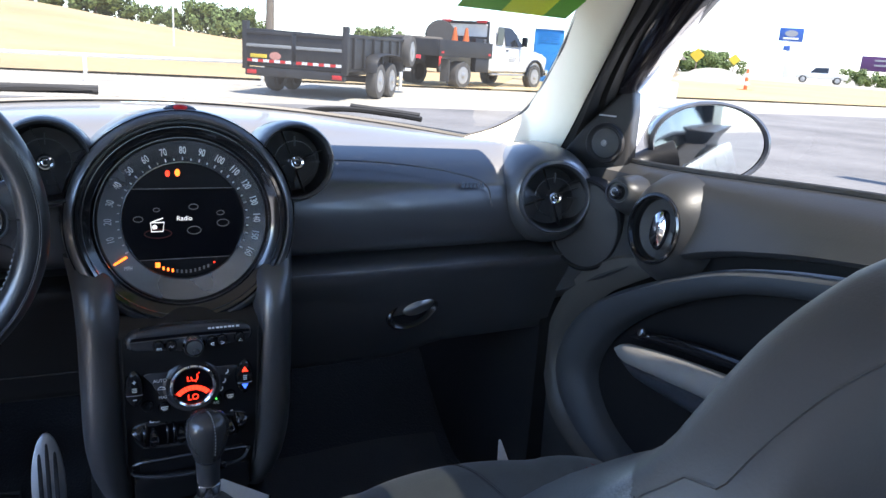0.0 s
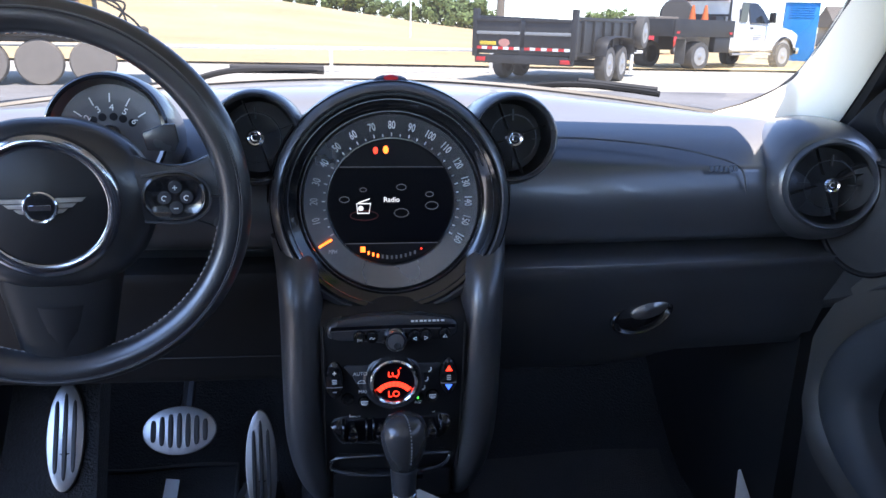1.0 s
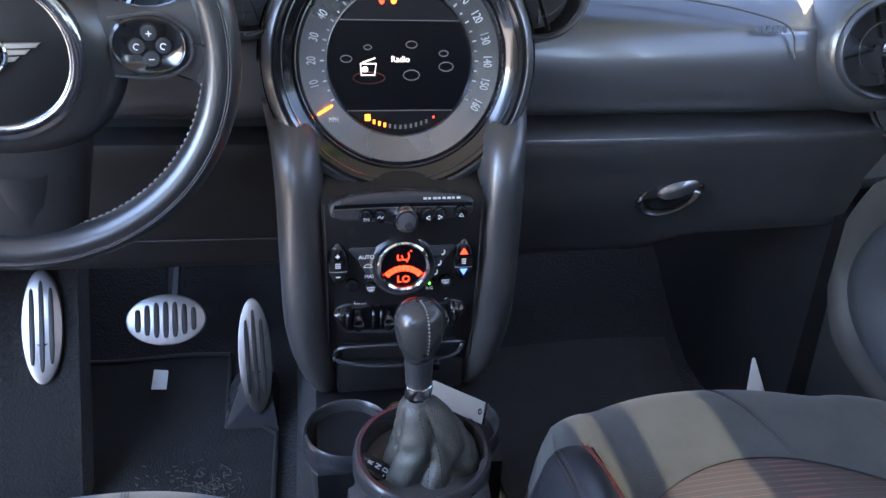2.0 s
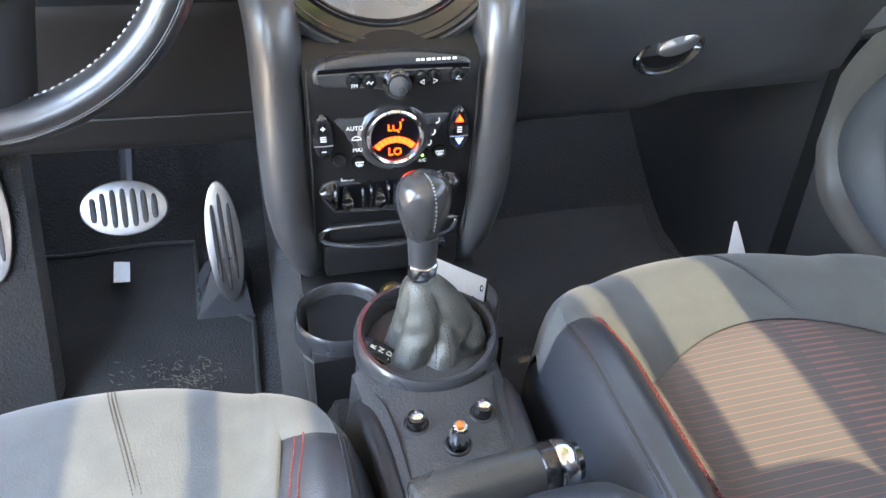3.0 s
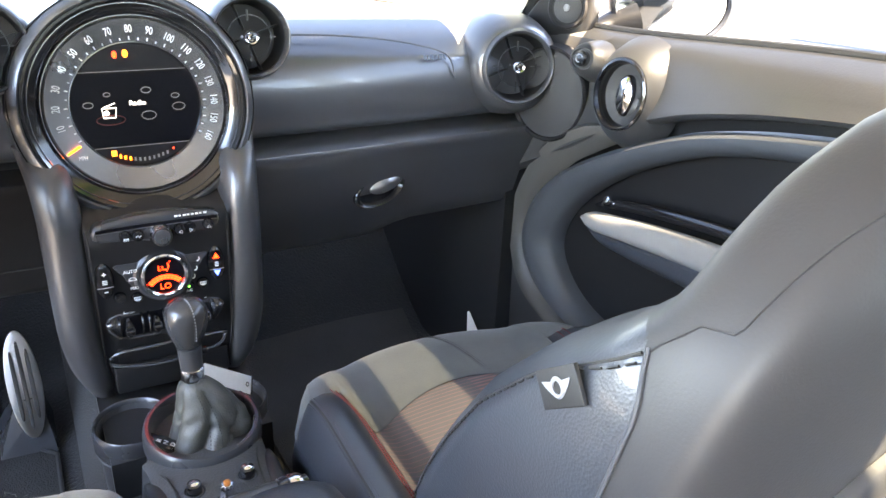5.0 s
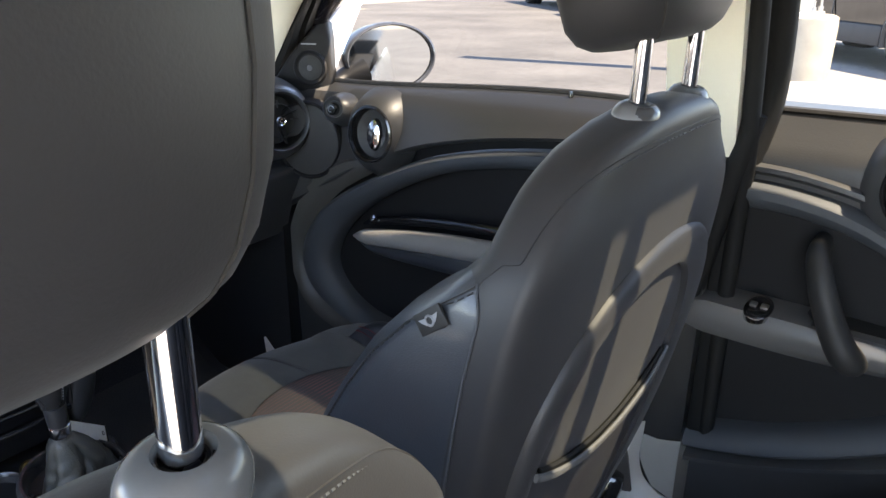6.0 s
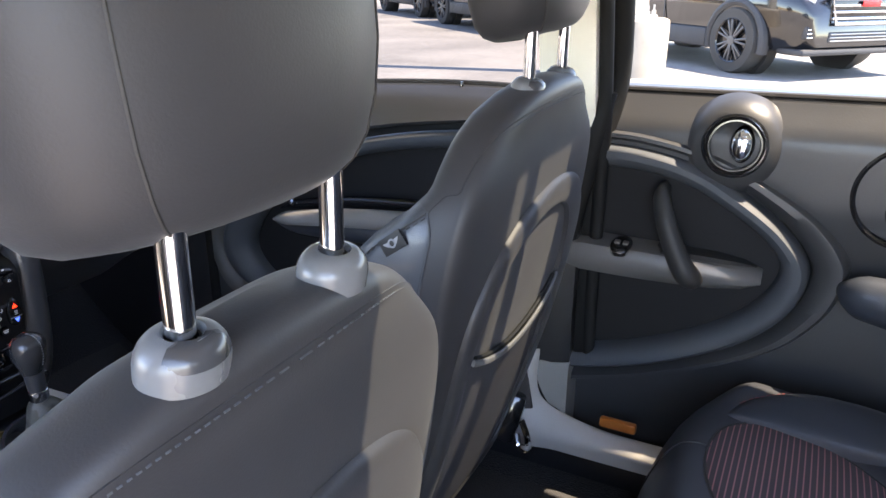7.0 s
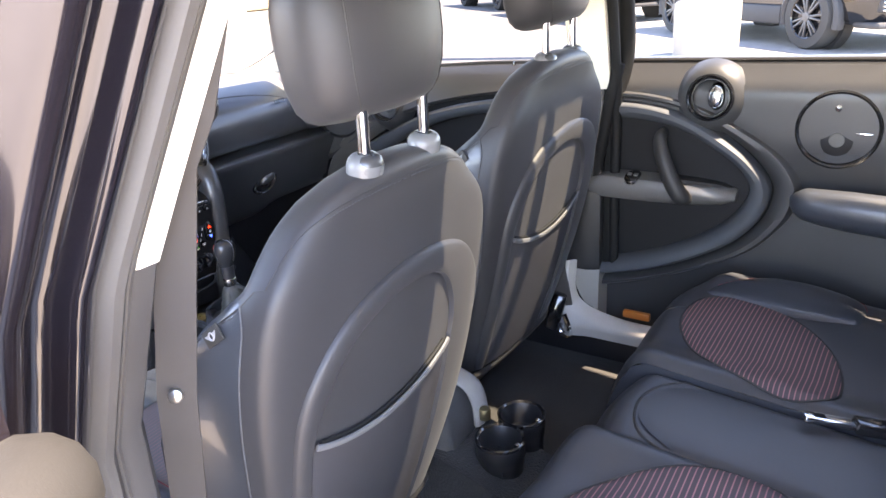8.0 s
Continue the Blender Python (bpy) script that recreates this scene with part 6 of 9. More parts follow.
            for v in np.linspace(0.02, 0.965, 90):
                p, q = (cp(sg * (0.905 + k), VF * w, 0.0098) for w in (v, v + 0.007))
                tube([p, q], 0.0007, 4, bm=bm)
            part("bolster_stitching", bm, M_thread, s)
        part("bolster_welt", tube([cp(sg * 0.905, VF * v, 0.0082) for v in np.linspace(0.02, 0.97, 40)], 0.0020, 6), M_rubber, s)
    part("cushion_cloth", grid(lambda u, v: cp(-B + 2 * B * u, vb(-B + 2 * B * u) * v, 0.001 + 0.008 * math.sin(math.pi * u) ** 0.6 * (1 - max(0, (v - 0.85) / 0.15) ** 2)), 30, 30), M_cloth, s, "red lined dark cloth seat centre")
    us = sorted(set([round(x, 4) for x in np.linspace(-0.995, 0.995, 40)] + [-B, B, -B2, B2]))
    bm = loft([[cp(u, lower(abs(u)) + (1.0 - lower(abs(u))) * v, 0.001 + 0.007 * math.sin(math.pi * min(0.92, max(0.0, v) + 0.02)) ** 0.5) for v in np.linspace(0, 1, 18)] for u in us], closed=False)
    part("cushion_front", bm, M_suede, s, "grey suede-look cushion front")
    bm = bmesh.new()
    for k in (0, 0.028):
        for t in np.linspace(0, 0.98, 40):
            p, q = (cp(0.20 + k - 0.16 * w, vb(0.2) + 0.01 + (0.96 - vb(0.2)) * w, 0.0016 + 0.007 * math.sin(math.pi * min(0.92, (0.03 + 0.93 * w))) ** 0.5) for w in (t, t + 0.014))
            tube([p, q], 0.0006, 4, bm=bm)
    part("front_stitching", bm, M_thread, s)
    part("front_seam", tube([cp(0.214 - 0.16 * t, vb(0.2) + 0.01 + (0.96 - vb(0.2)) * t, 0.0010 + 0.007 * math.sin(math.pi * min(0.92, (0.03 + 0.93 * t))) ** 0.5) for t in np.linspace(0, 1, 16)], 0.0007, 5), M_rubber, s)
    part("runner", box((-0.2, 0.25, 0.35 - dz), (0.2, 0.62, 0.47 - dz), 0.02), M_plastic, s)
    return s


front_seat(-0.318, 0.050, -0.027, (0.0, -0.007, 0.014), (-0.005, 1.184), 0.0, 0.246, "charcoal driver seat with black leather bolsters and headrest")
front_seat(0.323, 0.110, 0.020, (0.004, 0.004, -0.010), (0.004, 1.174), 0.030, 0.248, "charcoal passenger seat with black leather bolsters and headrest")


def rear_bench():
    bench = thing("rear_bench", "black leather rear bench with oval red cloth inserts", "car seat")

    def cushion(x0, x1, front, out):
        """out: -1 or 1, the side that is rounded off towards a door; 0 for the middle seat."""
        w = x1 - x0

        def p(u, v, off=0.0):
            x = x0 + w * u
            o = max(0.0, (u if out > 0 else 1 - u) - 0.62) / 0.38 if out else 0.0
            y = front + 0.018 * math.sin(math.pi * u) - (0.10 * o ** 2.2) * (1 - v) - 0.50 * v
            e = abs(2 * u - 1)
            z = 0.668 - 0.042 * v + (0.020 * step(0.55, 0.95, e) if out else -0.006)
            z -= 0.016 * max(0.0, (e - 0.90) / 0.10) ** 2 + 0.12 * max(0, 1 - v / 0.16) ** 2.4
            if out:
                z -= 0.075 * max(0.0, o - 0.72) ** 2 / 0.08
            return V(x, y, z + off)
        bor = [p(u, 0) for u in np.linspace(0, 1, 28)] + [p(1, v) for v in np.linspace(0.04, 1, 20)] + [p(u, 1) for u in np.linspace(0.95, 0.05, 14)] + [p(0, v) for v in np.linspace(1, 0.04, 20)]
        cx, cy = (x0 + x1) / 2, -0.33
        rings = [[V(cx + (q.x - cx) * k, cy + (q.y - cy) * k, max(0.36, q.z + dz)) for q in bor] for k, dz in ((1, 0), (1.0, -0.03), (0.985, -0.12), (0.94, -0.33))]
        c = part("cushion", loft(rings, True, False), M_rearleather, bench)
        part("cushion_top", grid(lambda u, v: p(u, v, 0.001), 36, 36), M_rearleather, c)
        return c, p
    for x0, x1, out in ((0.140, 0.655, 1), (-0.64, -0.088, -1)):
        c, p = cushion(x0, x1, -0.070, out)
        uc, vc = (0.375, 0.485) if out > 0 else (0.625, 0.485)

        def ins(a, k, off):
            # an oval set askew: its front end leans to the door
            q = (0.33 * k * math.copysign(abs(math.cos(a)) ** 0.9, math.cos(a)), 0.305 * k * math.copysign(abs(math.sin(a)) ** 0.9, math.sin(a)))
            return p(uc + q[0] - out * 0.12 * q[1] / 0.3, vc + q[1], off)
        A = [2 * math.pi * k / 52 for k in range(52)]
        rings = [[ins(a, k, h) for a in A] for k, h in ((1.0, 0.0015), (0.97, 0.005), (0.92, 0.008), (0.75, 0.012), (0.5, 0.014), (0.25, 0.015), (0.05, 0.015))]
        part("cloth_insert", loft(rings, True, True), M_rearcloth, c, "oval red lined cloth insert")
        part("insert_seam", tube([ins(a, 1.008, 0.0015) for a in A], 0.0024, 6, closed=True), M_rubber, c)

        def bol(u, v, h):
            m = 0.715 + 0.235 * u * (0.35 + 0.65 * math.sin(math.pi * v) ** 0.6) - 0.07 * math.sin(math.pi * v) * (1 - u) + 0.05 * v
            return p(m if out > 0 else 1 - m, 0.19 + 0.60 * v, h)
        part("side_bolster", grid(lambda u, v: bol(u, v, 0.0018 + 0.020 * (math.sin(math.pi * u) * math.sin(math.pi * v)) ** 0.55), 14, 28), M_leather, c, "shiny black leather side bolster")
        bm = bmesh.new()
        for k in range(60):
            tube([bol(1.02, k / 60, 0.0025), bol(1.02, (k + 0.6) / 60, 0.0025)], 0.0009, 4, bm=bm)
        part("red_stitching", bm, M_stitch, c)
        part("seam", tube([p((0.52 if out > 0 else 0.48), v, 0.0015) for v in np.linspace(0.0, 0.185, 14)], 0.0018, 6), M_rubber, c)
        part("seam", tube([p((0.955 if out > 0 else 0.045), v, 0.0015) for v in np.linspace(0.1, 0.95, 20)], 0.0018, 6), M_rubber, c)
    c, p = cushion(-0.086, 0.138, -0.098, 0)
    arch = curve([(0.02, 0.99, 0), (0.02, 0.45, 0), (0.03, 0.30, 0), (0.15, 0.21, 0), (0.45, 0.175, 0), (0.75, 0.185, 0), (0.94, 0.235, 0), (0.98, 0.33, 0), (0.98, 0.99, 0)], 6)
    part("seam", tube([p(q.x, q.y, 0.0005) for q in arch], 0.0030, 6), M_rubber, c)

    def pad(u, v):
        lim = 0.19 + 0.15 * abs(2 * u - 1) ** 3
        return p(0.04 + 0.92 * u, lim + (0.97 - lim) * v, 0.001 + 0.011 * (math.sin(math.pi * u) * math.sin(math.pi * min(0.85, max(0.0, v * 0.8 + 0.02)))) ** 0.35)
    part("centre_pad", grid(pad, 20, 20), M_rearleather, c)
    for x0, x1 in ((-0.64, -0.088), (-0.084, 0.136), (0.140, 0.655)):
        part("backrest", loft([[V(x, -0.56 + dy - 0.3 * (z - 0.60), z) for x, dy in ((x0, -0.02), (x0 + 0.06, 0.02), ((x0 + x1) / 2, 0.03), (x1 - 0.06, 0.02), (x1, -0.02), (x1, -0.14), (x0, -0.14))] for z in (0.55, 0.65, 0.85, 1.0, 1.08)]), M_rearleather, bench)
    for x, y, turn in ((0.118, -0.452, 25),):
        k = thing("belt_buckle", "chrome and black rear seat belt buckle", "belt buckle")
        m = pose(x, y, 0.650, 10, 0, turn)
        part("tongue", box((-0.012, -0.035, 0), (0.012, 0.045, 0.010), 0.003, m=m), M_chrome, k)
        part("tongue_slot", box((-0.006, 0.012, 0.008), (0.006, 0.030, 0.0115), 0.001, m=m), M_pad, k)
        part("housing", box((-0.016, -0.105, -0.006), (0.016, -0.035, 0.016), 0.005, m=m), M_gloss, k)


rear_bench()

# ---- doors ----
def band(outer, inner, prof, bm=None):
    """A moulded strip between two curves of one length. prof: (share of the way across, how far it stands out towards the cabin)."""
    return loft([[o.lerp(i, f) + V(-h, 0, 0) for f, h in prof] for o, i in zip(outer, inner)], closed=False, bm=bm)


def yz(pts, x, n=7):
    return curve([V(x, y, z) for y, z in pts], n)


def front_door():
    d = thing("door_front_right", "dark grey passenger door with oval trim loop", "car door", kind="structure")
    # upper panel: from the glass down to the line over the loop
    crest = yz([(0.20, 1.070), (0.38, 1.052), (0.50, 1.037), (0.60, 1.019), (0.71, 0.990), (0.83, 0.940), (0.93, 0.886), (1.00, 0.846), (1.085, 0.80)], 0.668)

    def belt(y):
        return 1.075 + 0.036 * step(1.05, 0.35, y)
    rings = []
    for p in crest:
        y, zt = p.y, belt(p.y)
        pull = 0.03 * step(0.98, 1.1, y)
        rings.append([V(x - pull, y, z) for x, z in ((0.745, zt), (0.735, zt + 0.002), (0.722, zt - 0.002), (0.705, zt - 0.012), (0.690, zt - 0.3 * (zt - p.z)), (0.676, zt - 0.62 * (zt - p.z)), (0.664, zt - 0.88 * (zt - p.z)), (0.662, p.z + 0.006), (0.668, p.z), (0.69, p.z - 0.004))])
    part("upper_panel", loft(rings, closed=False), M_door, d, "grained grey upper door panel")

    def skin(u, v):
        y = 1.10 - 0.90 * u
        zt = float(np.interp(y, [p.y for p in crest], [p.z for p in crest]))
        return V(0.700 + 0.02 * step(0.5, 1, v), y, 0.40 + (zt - 0.392) * v)
    part("inner_panel", grid(skin, 30, 30, (0.09, 0, 0)), M_doorcloth, d)
    part("belt_seal", tube([V(0.742, y, belt(y) + 0.004) for y in np.linspace(1.0, 0.2, 20)], 0.006, 8), M_rubber, d)
    # the trim loop, wider at the front, and its dark border
    lo = yz([(0.20, 1.057), (0.38, 1.036), (0.495, 1.021), (0.60, 1.000), (0.70, 0.969), (0.83, 0.909), (0.932, 0.847), (1.000, 0.775), (1.026, 0.700), (1.003, 0.640), (0.935, 0.597), (0.84, 0.578), (0.70, 0.570), (0.45, 0.568), (0.22, 0.568)], 0.664)
    li = yz([(0.20, 1.016), (0.38, 0.999), (0.50, 0.985), (0.60, 0.965), (0.68, 0.938), (0.775, 0.892), (0.857, 0.837), (0.922, 0.772), (0.950, 0.705), (0.918, 0.652), (0.860, 0.617), (0.79, 0.603), (0.68, 0.598), (0.45, 0.597), (0.22, 0.597)], 0.674)
    part("trim_loop", band(lo, li, ((-0.02, -0.02), (0.0, -0.004), (0.05, 0.006), (0.18, 0.013), (0.42, 0.015), (0.68, 0.010), (0.88, 0.002), (0.97, -0.006), (1.0, -0.03))), M_loop, d, "satin blue-grey oval trim loop")
    bo = yz([(0.84, 0.955), (0.90, 0.937), (0.985, 0.888), (1.048, 0.803), (1.076, 0.715), (1.062, 0.645), (1.030, 0.588), (0.965, 0.555), (0.88, 0.545), (0.60, 0.540), (0.22, 0.540)], 0.668)
    bi = yz([(0.83, 0.921), (0.88, 0.892), (0.935, 0.855), (1.004, 0.780), (1.030, 0.702), (1.014, 0.640), (0.985, 0.610), (0.935, 0.590), (0.86, 0.573), (0.60, 0.565), (0.22, 0.563)], 0.676)
    part("loop_border", band(bo, bi, ((-0.05, -0.03), (0.0, 0.0), (0.12, 0.008), (0.4, 0.010), (0.7, 0.004), (1.0, -0.012))), M_border, d, "grey-olive grained border round the loop")
    part("lower_panel", loft([[V(x, p.y, z) for x, z in ((0.675, p.z + 0.01), (0.67, p.z - 0.02), (0.675, 0.45), (0.69, 0.40), (0.76, 0.40))] for p in bo[len(bo) // 2 - 6:]], closed=False), M_door, d)
    # armrest
    part("armrest", tube(curve([(0.665, 0.868, 0.785), (0.645, 0.81, 0.802), (0.638, 0.70, 0.822), (0.638, 0.58, 0.836), (0.645, 0.42, 0.846), (0.655, 0.24, 0.85)], 6), [0.003, 0.016, 0.020, 0.022, 0.022, 0.022], 16, squash=0.9), M_arm, d, "pale grey cloth armrest pad")
    part("armrest_underside", tube(curve([(0.668, 0.862, 0.780), (0.655, 0.79, 0.783), (0.650, 0.68, 0.794), (0.650, 0.55, 0.805), (0.655, 0.40, 0.815), (0.665, 0.24, 0.82)], 6), [0.003, 0.016, 0.022, 0.026, 0.027, 0.027], 16, squash=1.1), M_leather, d)
    bm = bmesh.new()
    for k in range(60):
        y = 0.84 - 0.009 * k
        z = float(np.interp(y, (0.30, 0.42, 0.58, 0.70, 0.81, 0.85), (0.829, 0.826, 0.816, 0.803, 0.787, 0.784)))
        x = float(np.interp(y, (0.30, 0.58, 0.70, 0.81, 0.85), (0.634, 0.622, 0.622, 0.634, 0.652)))
        tube([(x, y, z), (x, y - 0.005, z + 0.0006)], 0.0008, 4, bm=bm)
    part("armrest_stitching", bm, M_thread, d)
    part("gloss_strip", tube(curve([(0.690, 0.862, 0.806), (0.678, 0.81, 0.826), (0.672, 0.70, 0.850), (0.672, 0.55, 0.868), (0.678, 0.34, 0.880)], 6), [0.003, 0.009, 0.011, 0.011, 0.010], 12), M_gloss, d, "gloss black strip over the armrest")
    part("strip_button", lathe([(0.008, 0), (0.006, 0.004), (0.001, 0.005)], aim((0.668, 0.815, 0.833), (-1, 0, 0.5)), 16), M_chrome, d)
    # release handle pod
    m = aim((0.655, 0.803, 1.007), (-1, -0.15, 0.1))
    pod = part("handle_pod", lathe([(0.078, -0.045), (0.068, -0.020), (0.056, -0.002), (0.049, 0.005), (0.045, 0.003), (0.042, -0.012), (0.001, -0.020)], m, 56, sy=1.12), M_door, d, "round housing of the door release")
    part("pod_recess", lathe([(0.0425, -0.004), (0.041, -0.012), (0.030, -0.017), (0.001, -0.018)], m, 40, sy=1.12, caps=False), M_bowl, pod)
    part("handle_ring", lathe([(0.0485, 0.003), (0.0480, 0.008), (0.0445, 0.009), (0.042, 0.003)], m, 56, sy=1.12, caps=False), M_gloss, pod)
    part("release_handle", lathe([(0.026, -0.012), (0.026, 0.0), (0.022, 0.006), (0.010, 0.009), (0.001, 0.0095)], m @ pose(0.008, 0.0, 0), 28, sx=0.62, sy=1.2), M_chrome, pod, "chrome inner door release handle")
    # mirror switch
    m = aim((0.655, 0.900, 1.043), (-1, -0.25, 0.2))
    lb = part("mirror_knob", lathe([(0.034, -0.04), (0.027, -0.012), (0.021, 0.0), (0.017, 0.003), (0.0155, 0.0), (0.001, -0.001)], m, 32, sx=1.25), M_door, d)
    part("knob_cap", lathe([(0.0125, -0.002), (0.012, 0.008), (0.009, 0.011), (0.001, 0.0115)], m, 28), M_gloss, lb)
    part("knob_mark", tube([m @ V(0.006 * math.cos(q), 0.006 * math.sin(q), 0.0115) for q in np.linspace(0.4, 5.0, 12)], 0.0009, 5), M_grey, lb)
    # locking pin
    pin = part("lock_pin", tube([(0.728, 0.426, 1.09), (0.728, 0.426, 1.112), (0.728, 0.426, 1.118)], [0.0035, 0.0042, 0.003], 12), M_gloss, d)
    part("pin_base", lathe([(0.0115, -0.012), (0.010, 0.003), (0.005, 0.005)], aim((0.722, 0.426, 1.097), (-0.35, 0, 1)), 18), M_collar, pin)
    # tweeter cover: a black triangle in the window's front corner
    m = aim((0.700, 1.018, 1.107), (-1, -0.55, 0.05))
    tw = part("tweeter_cover", plate([(-0.085, -0.047), (-0.03, -0.050), (0.040, -0.050), (0.050, -0.044), (0.052, -0.03), (0.050, 0.062), (0.046, 0.090), (0.036, 0.102), (0.022, 0.090), (-0.040, 0.022), (-0.082, -0.036)], 0.030, m, 0.007, 3), M_knee, d, "black tweeter speaker cover")
    part("tweeter_ring", lathe([(0.036, -0.004), (0.0355, 0.002), (0.033, 0.004), (0.030, 0.002), (0.026, -0.004), (0.012, -0.003), (0.010, 0.000), (0.001, 0.002)], m @ pose(0.006, 0.0, 0.001), 40), M_knee, tw)
    part("tweeter_grille", lathe([(0.027, -0.002), (0.020, 0.002), (0.001, 0.004)], m @ pose(0.006, 0, 0.001), 36), M_mesh2, tw)
    part("tweeter_dot", lathe([(0.006, 0.003), (0.005, 0.006), (0.001, 0.007)], m @ pose(0.006, 0.0, 0.001), 16), M_collar, tw)
    part("tweeter_lettering", box((-0.012, 0.046, 0), (0.020, 0.0485, 0.0008), 0, m=m), M_grey, tw)
    # front speaker behind the vent
    m = aim((0.646, 0.972, 0.972), (-1, -0.40, 0))
    sp = part("speaker_pod", lathe([(0.074, -0.03), (0.073, 0.0), (0.070, 0.003), (0.067, 0.001), (0.066, -0.004)], m, 48, sy=1.1, caps=False), M_knee, d, "dark round door speaker pod")
    part("speaker_grille", lathe([(0.0665, -0.003), (0.050, 0.0), (0.001, 0.003)], m, 40, sy=1.1), M_mesh2, sp, "fine woven metal speaker grille")
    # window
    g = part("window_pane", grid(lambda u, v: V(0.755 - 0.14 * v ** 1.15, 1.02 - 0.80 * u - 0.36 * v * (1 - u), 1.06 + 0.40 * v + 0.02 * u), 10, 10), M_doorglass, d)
    part("hinge_post", box((0.66, 1.085, 0.3), (0.80, 1.2, 1.06), 0.01), M_rubber, d)
    part("sill_wedge", loft([[V(0.600, 1.10, 0.425), V(0.622, 1.125, 0.425), V(0.640, 1.12, 0.425), V(0.63, 1.08, 0.425)], [V(0.611, 1.122, 0.487), V(0.614, 1.124, 0.487), V(0.617, 1.124, 0.487), V(0.616, 1.12, 0.487)]]), M_white, d, "pale door sill corner")
    return d


front_door()


def rear_door():
    d = thing("door_rear_right", "dark grey rear passenger door with oval trim loop", "car door", kind="structure")

    def skin(u, v):
        y = 0.130 + 0.04 * step(0.9, 0.2, v) - 0.885 * u
        z = 0.41 + 0.715 * v + 0.022 * u * v
        x = 0.716 - 0.030 * step(0.55, 0.78, v) * step(1.02, 0.90, v)
        ell = ((y - 0.05) / 0.30) ** 2 + ((z - 0.815 + 0.10 * y) / 0.20) ** 2
        x += 0.022 * step(1.05, 0.85, ell if y < 0.05 else ((z - 0.815) / 0.20) ** 2)
        return V(x + (0.016 * (v - 0.93) / 0.07 if v > 0.93 else 0), y, z)
    part("inner_panel", grid(skin, 40, 56, (0.10, 0, 0)), M_door, d)
    part("belt_seal", tube([skin(u, 1.0) + V(0.004, 0, 0.002) for u in np.linspace(0, 1, 14)], 0.006, 8), M_rubber, d)
    part("edge_seal", tube(curve([(0.664, 0.118, 1.13), (0.660, 0.136, 1.035), (0.657, 0.166, 0.86), (0.654, 0.202, 0.65), (0.652, 0.207, 0.56), (0.65, 0.165, 0.480), (0.655, 0.07, 0.440), (0.66, -0.2, 0.43)], 6), 0.015, 10), M_pad, d, "thick black rubber door seal")
    # trim loop, open to the front edge, and the border moulding outside it
    lo = yz([(0.150, 1.038), (0.064, 1.036), (-0.030, 1.018), (-0.120, 0.972), (-0.192, 0.920), (-0.234, 0.862), (-0.224, 0.795), (-0.178, 0.733), (-0.100, 0.678), (0.030, 0.618), (0.200, 0.574)], 0.674)
    li = yz([(0.150, 0.994), (0.055, 0.994), (-0.032, 0.976), (-0.105, 0.938), (-0.165, 0.897), (-0.190, 0.850), (-0.165, 0.792), (-0.115, 0.744), (-0.050, 0.704), (0.050, 0.660), (0.205, 0.616)], 0.682)
    part("trim_loop", band(lo, li, ((-0.03, -0.03), (0.0, -0.006), (0.06, 0.006), (0.22, 0.015), (0.48, 0.018), (0.75, 0.012), (0.93, 0.0), (1.0, -0.03))), M_loop, d, "satin dark curved trim loop")
    bo = yz([(0.150, 1.062), (0.05, 1.058), (-0.06, 1.036), (-0.155, 0.994), (-0.238, 0.943), (-0.288, 0.880), (-0.286, 0.825), (-0.262, 0.770), (-0.20, 0.702), (-0.090, 0.640), (0.06, 0.580), (0.21, 0.535)], 0.686)
    bi = yz([(0.150, 1.040), (0.06, 1.038), (-0.034, 1.020), (-0.124, 0.975), (-0.196, 0.922), (-0.238, 0.865), (-0.236, 0.815), (-0.215, 0.770), (-0.165, 0.715), (-0.070, 0.655), (0.055, 0.604), (0.21, 0.568)], 0.690)
    part("loop_border", band(bo, bi, ((-0.10, -0.03), (0.0, 0.002), (0.15, 0.010), (0.45, 0.012), (0.75, 0.004), (1.0, -0.012))), M_door, d, "grained border moulding")
    part("insert", loft([[V(x, 0.06 + (p.y - 0.06) * k, 0.815 + (p.z - 0.815) * k) for p in li] for k, x in ((1.0, 0.700), (0.95, 0.708), (0.5, 0.710), (0.05, 0.710))]), M_doorcloth, d, "dark recessed door panel")
    part("front_return", box((0.668, 0.118, 0.62), (0.705, 0.150, 0.995), 0.006), M_pad, d)
    # switch ledge
    rings = []
    for y, t, w in ((0.175, 0.006, 0.0), (0.14, 0.0, 0.0), (0.08, 0.0, 0.0), (0.03, 0.0, 0.002), (-0.03, 0.002, 0.004), (-0.09, 0.005, 0.010), (-0.135, 0.010, 0.020), (-0.165, 0.020, 0.038)):
        rings.append([V(x, y, z) for x, z in ((0.712, 0.866 - t), (0.66 + w, 0.866 - t), (0.640 + w, 0.861 - t), (0.632 + w, 0.848 - t), (0.634 + w, 0.825), (0.650 + w, 0.806 + t * 0.7), (0.712, 0.800 + t * 0.7))])
    led = part("switch_ledge", loft(rings), M_ledge, d, "grey grained switch ledge")
    part("ledge_cup", loft([[V(x, y, z) for x, z in ((0.700, 0.868 - t), (0.654 + w, 0.868 - t), (0.648 + w, 0.862 - t), (0.654 + w, 0.852 - t), (0.700, 0.850 - t))] for y, t, w in ((0.015, 0.003, 0.03), (0.0, 0.001, 0.0), (-0.09, 0.004, 0.008), (-0.135, 0.010, 0.022), (-0.155, 0.018, 0.038))]), M_rubber, led, "dark grip hollow in the ledge")
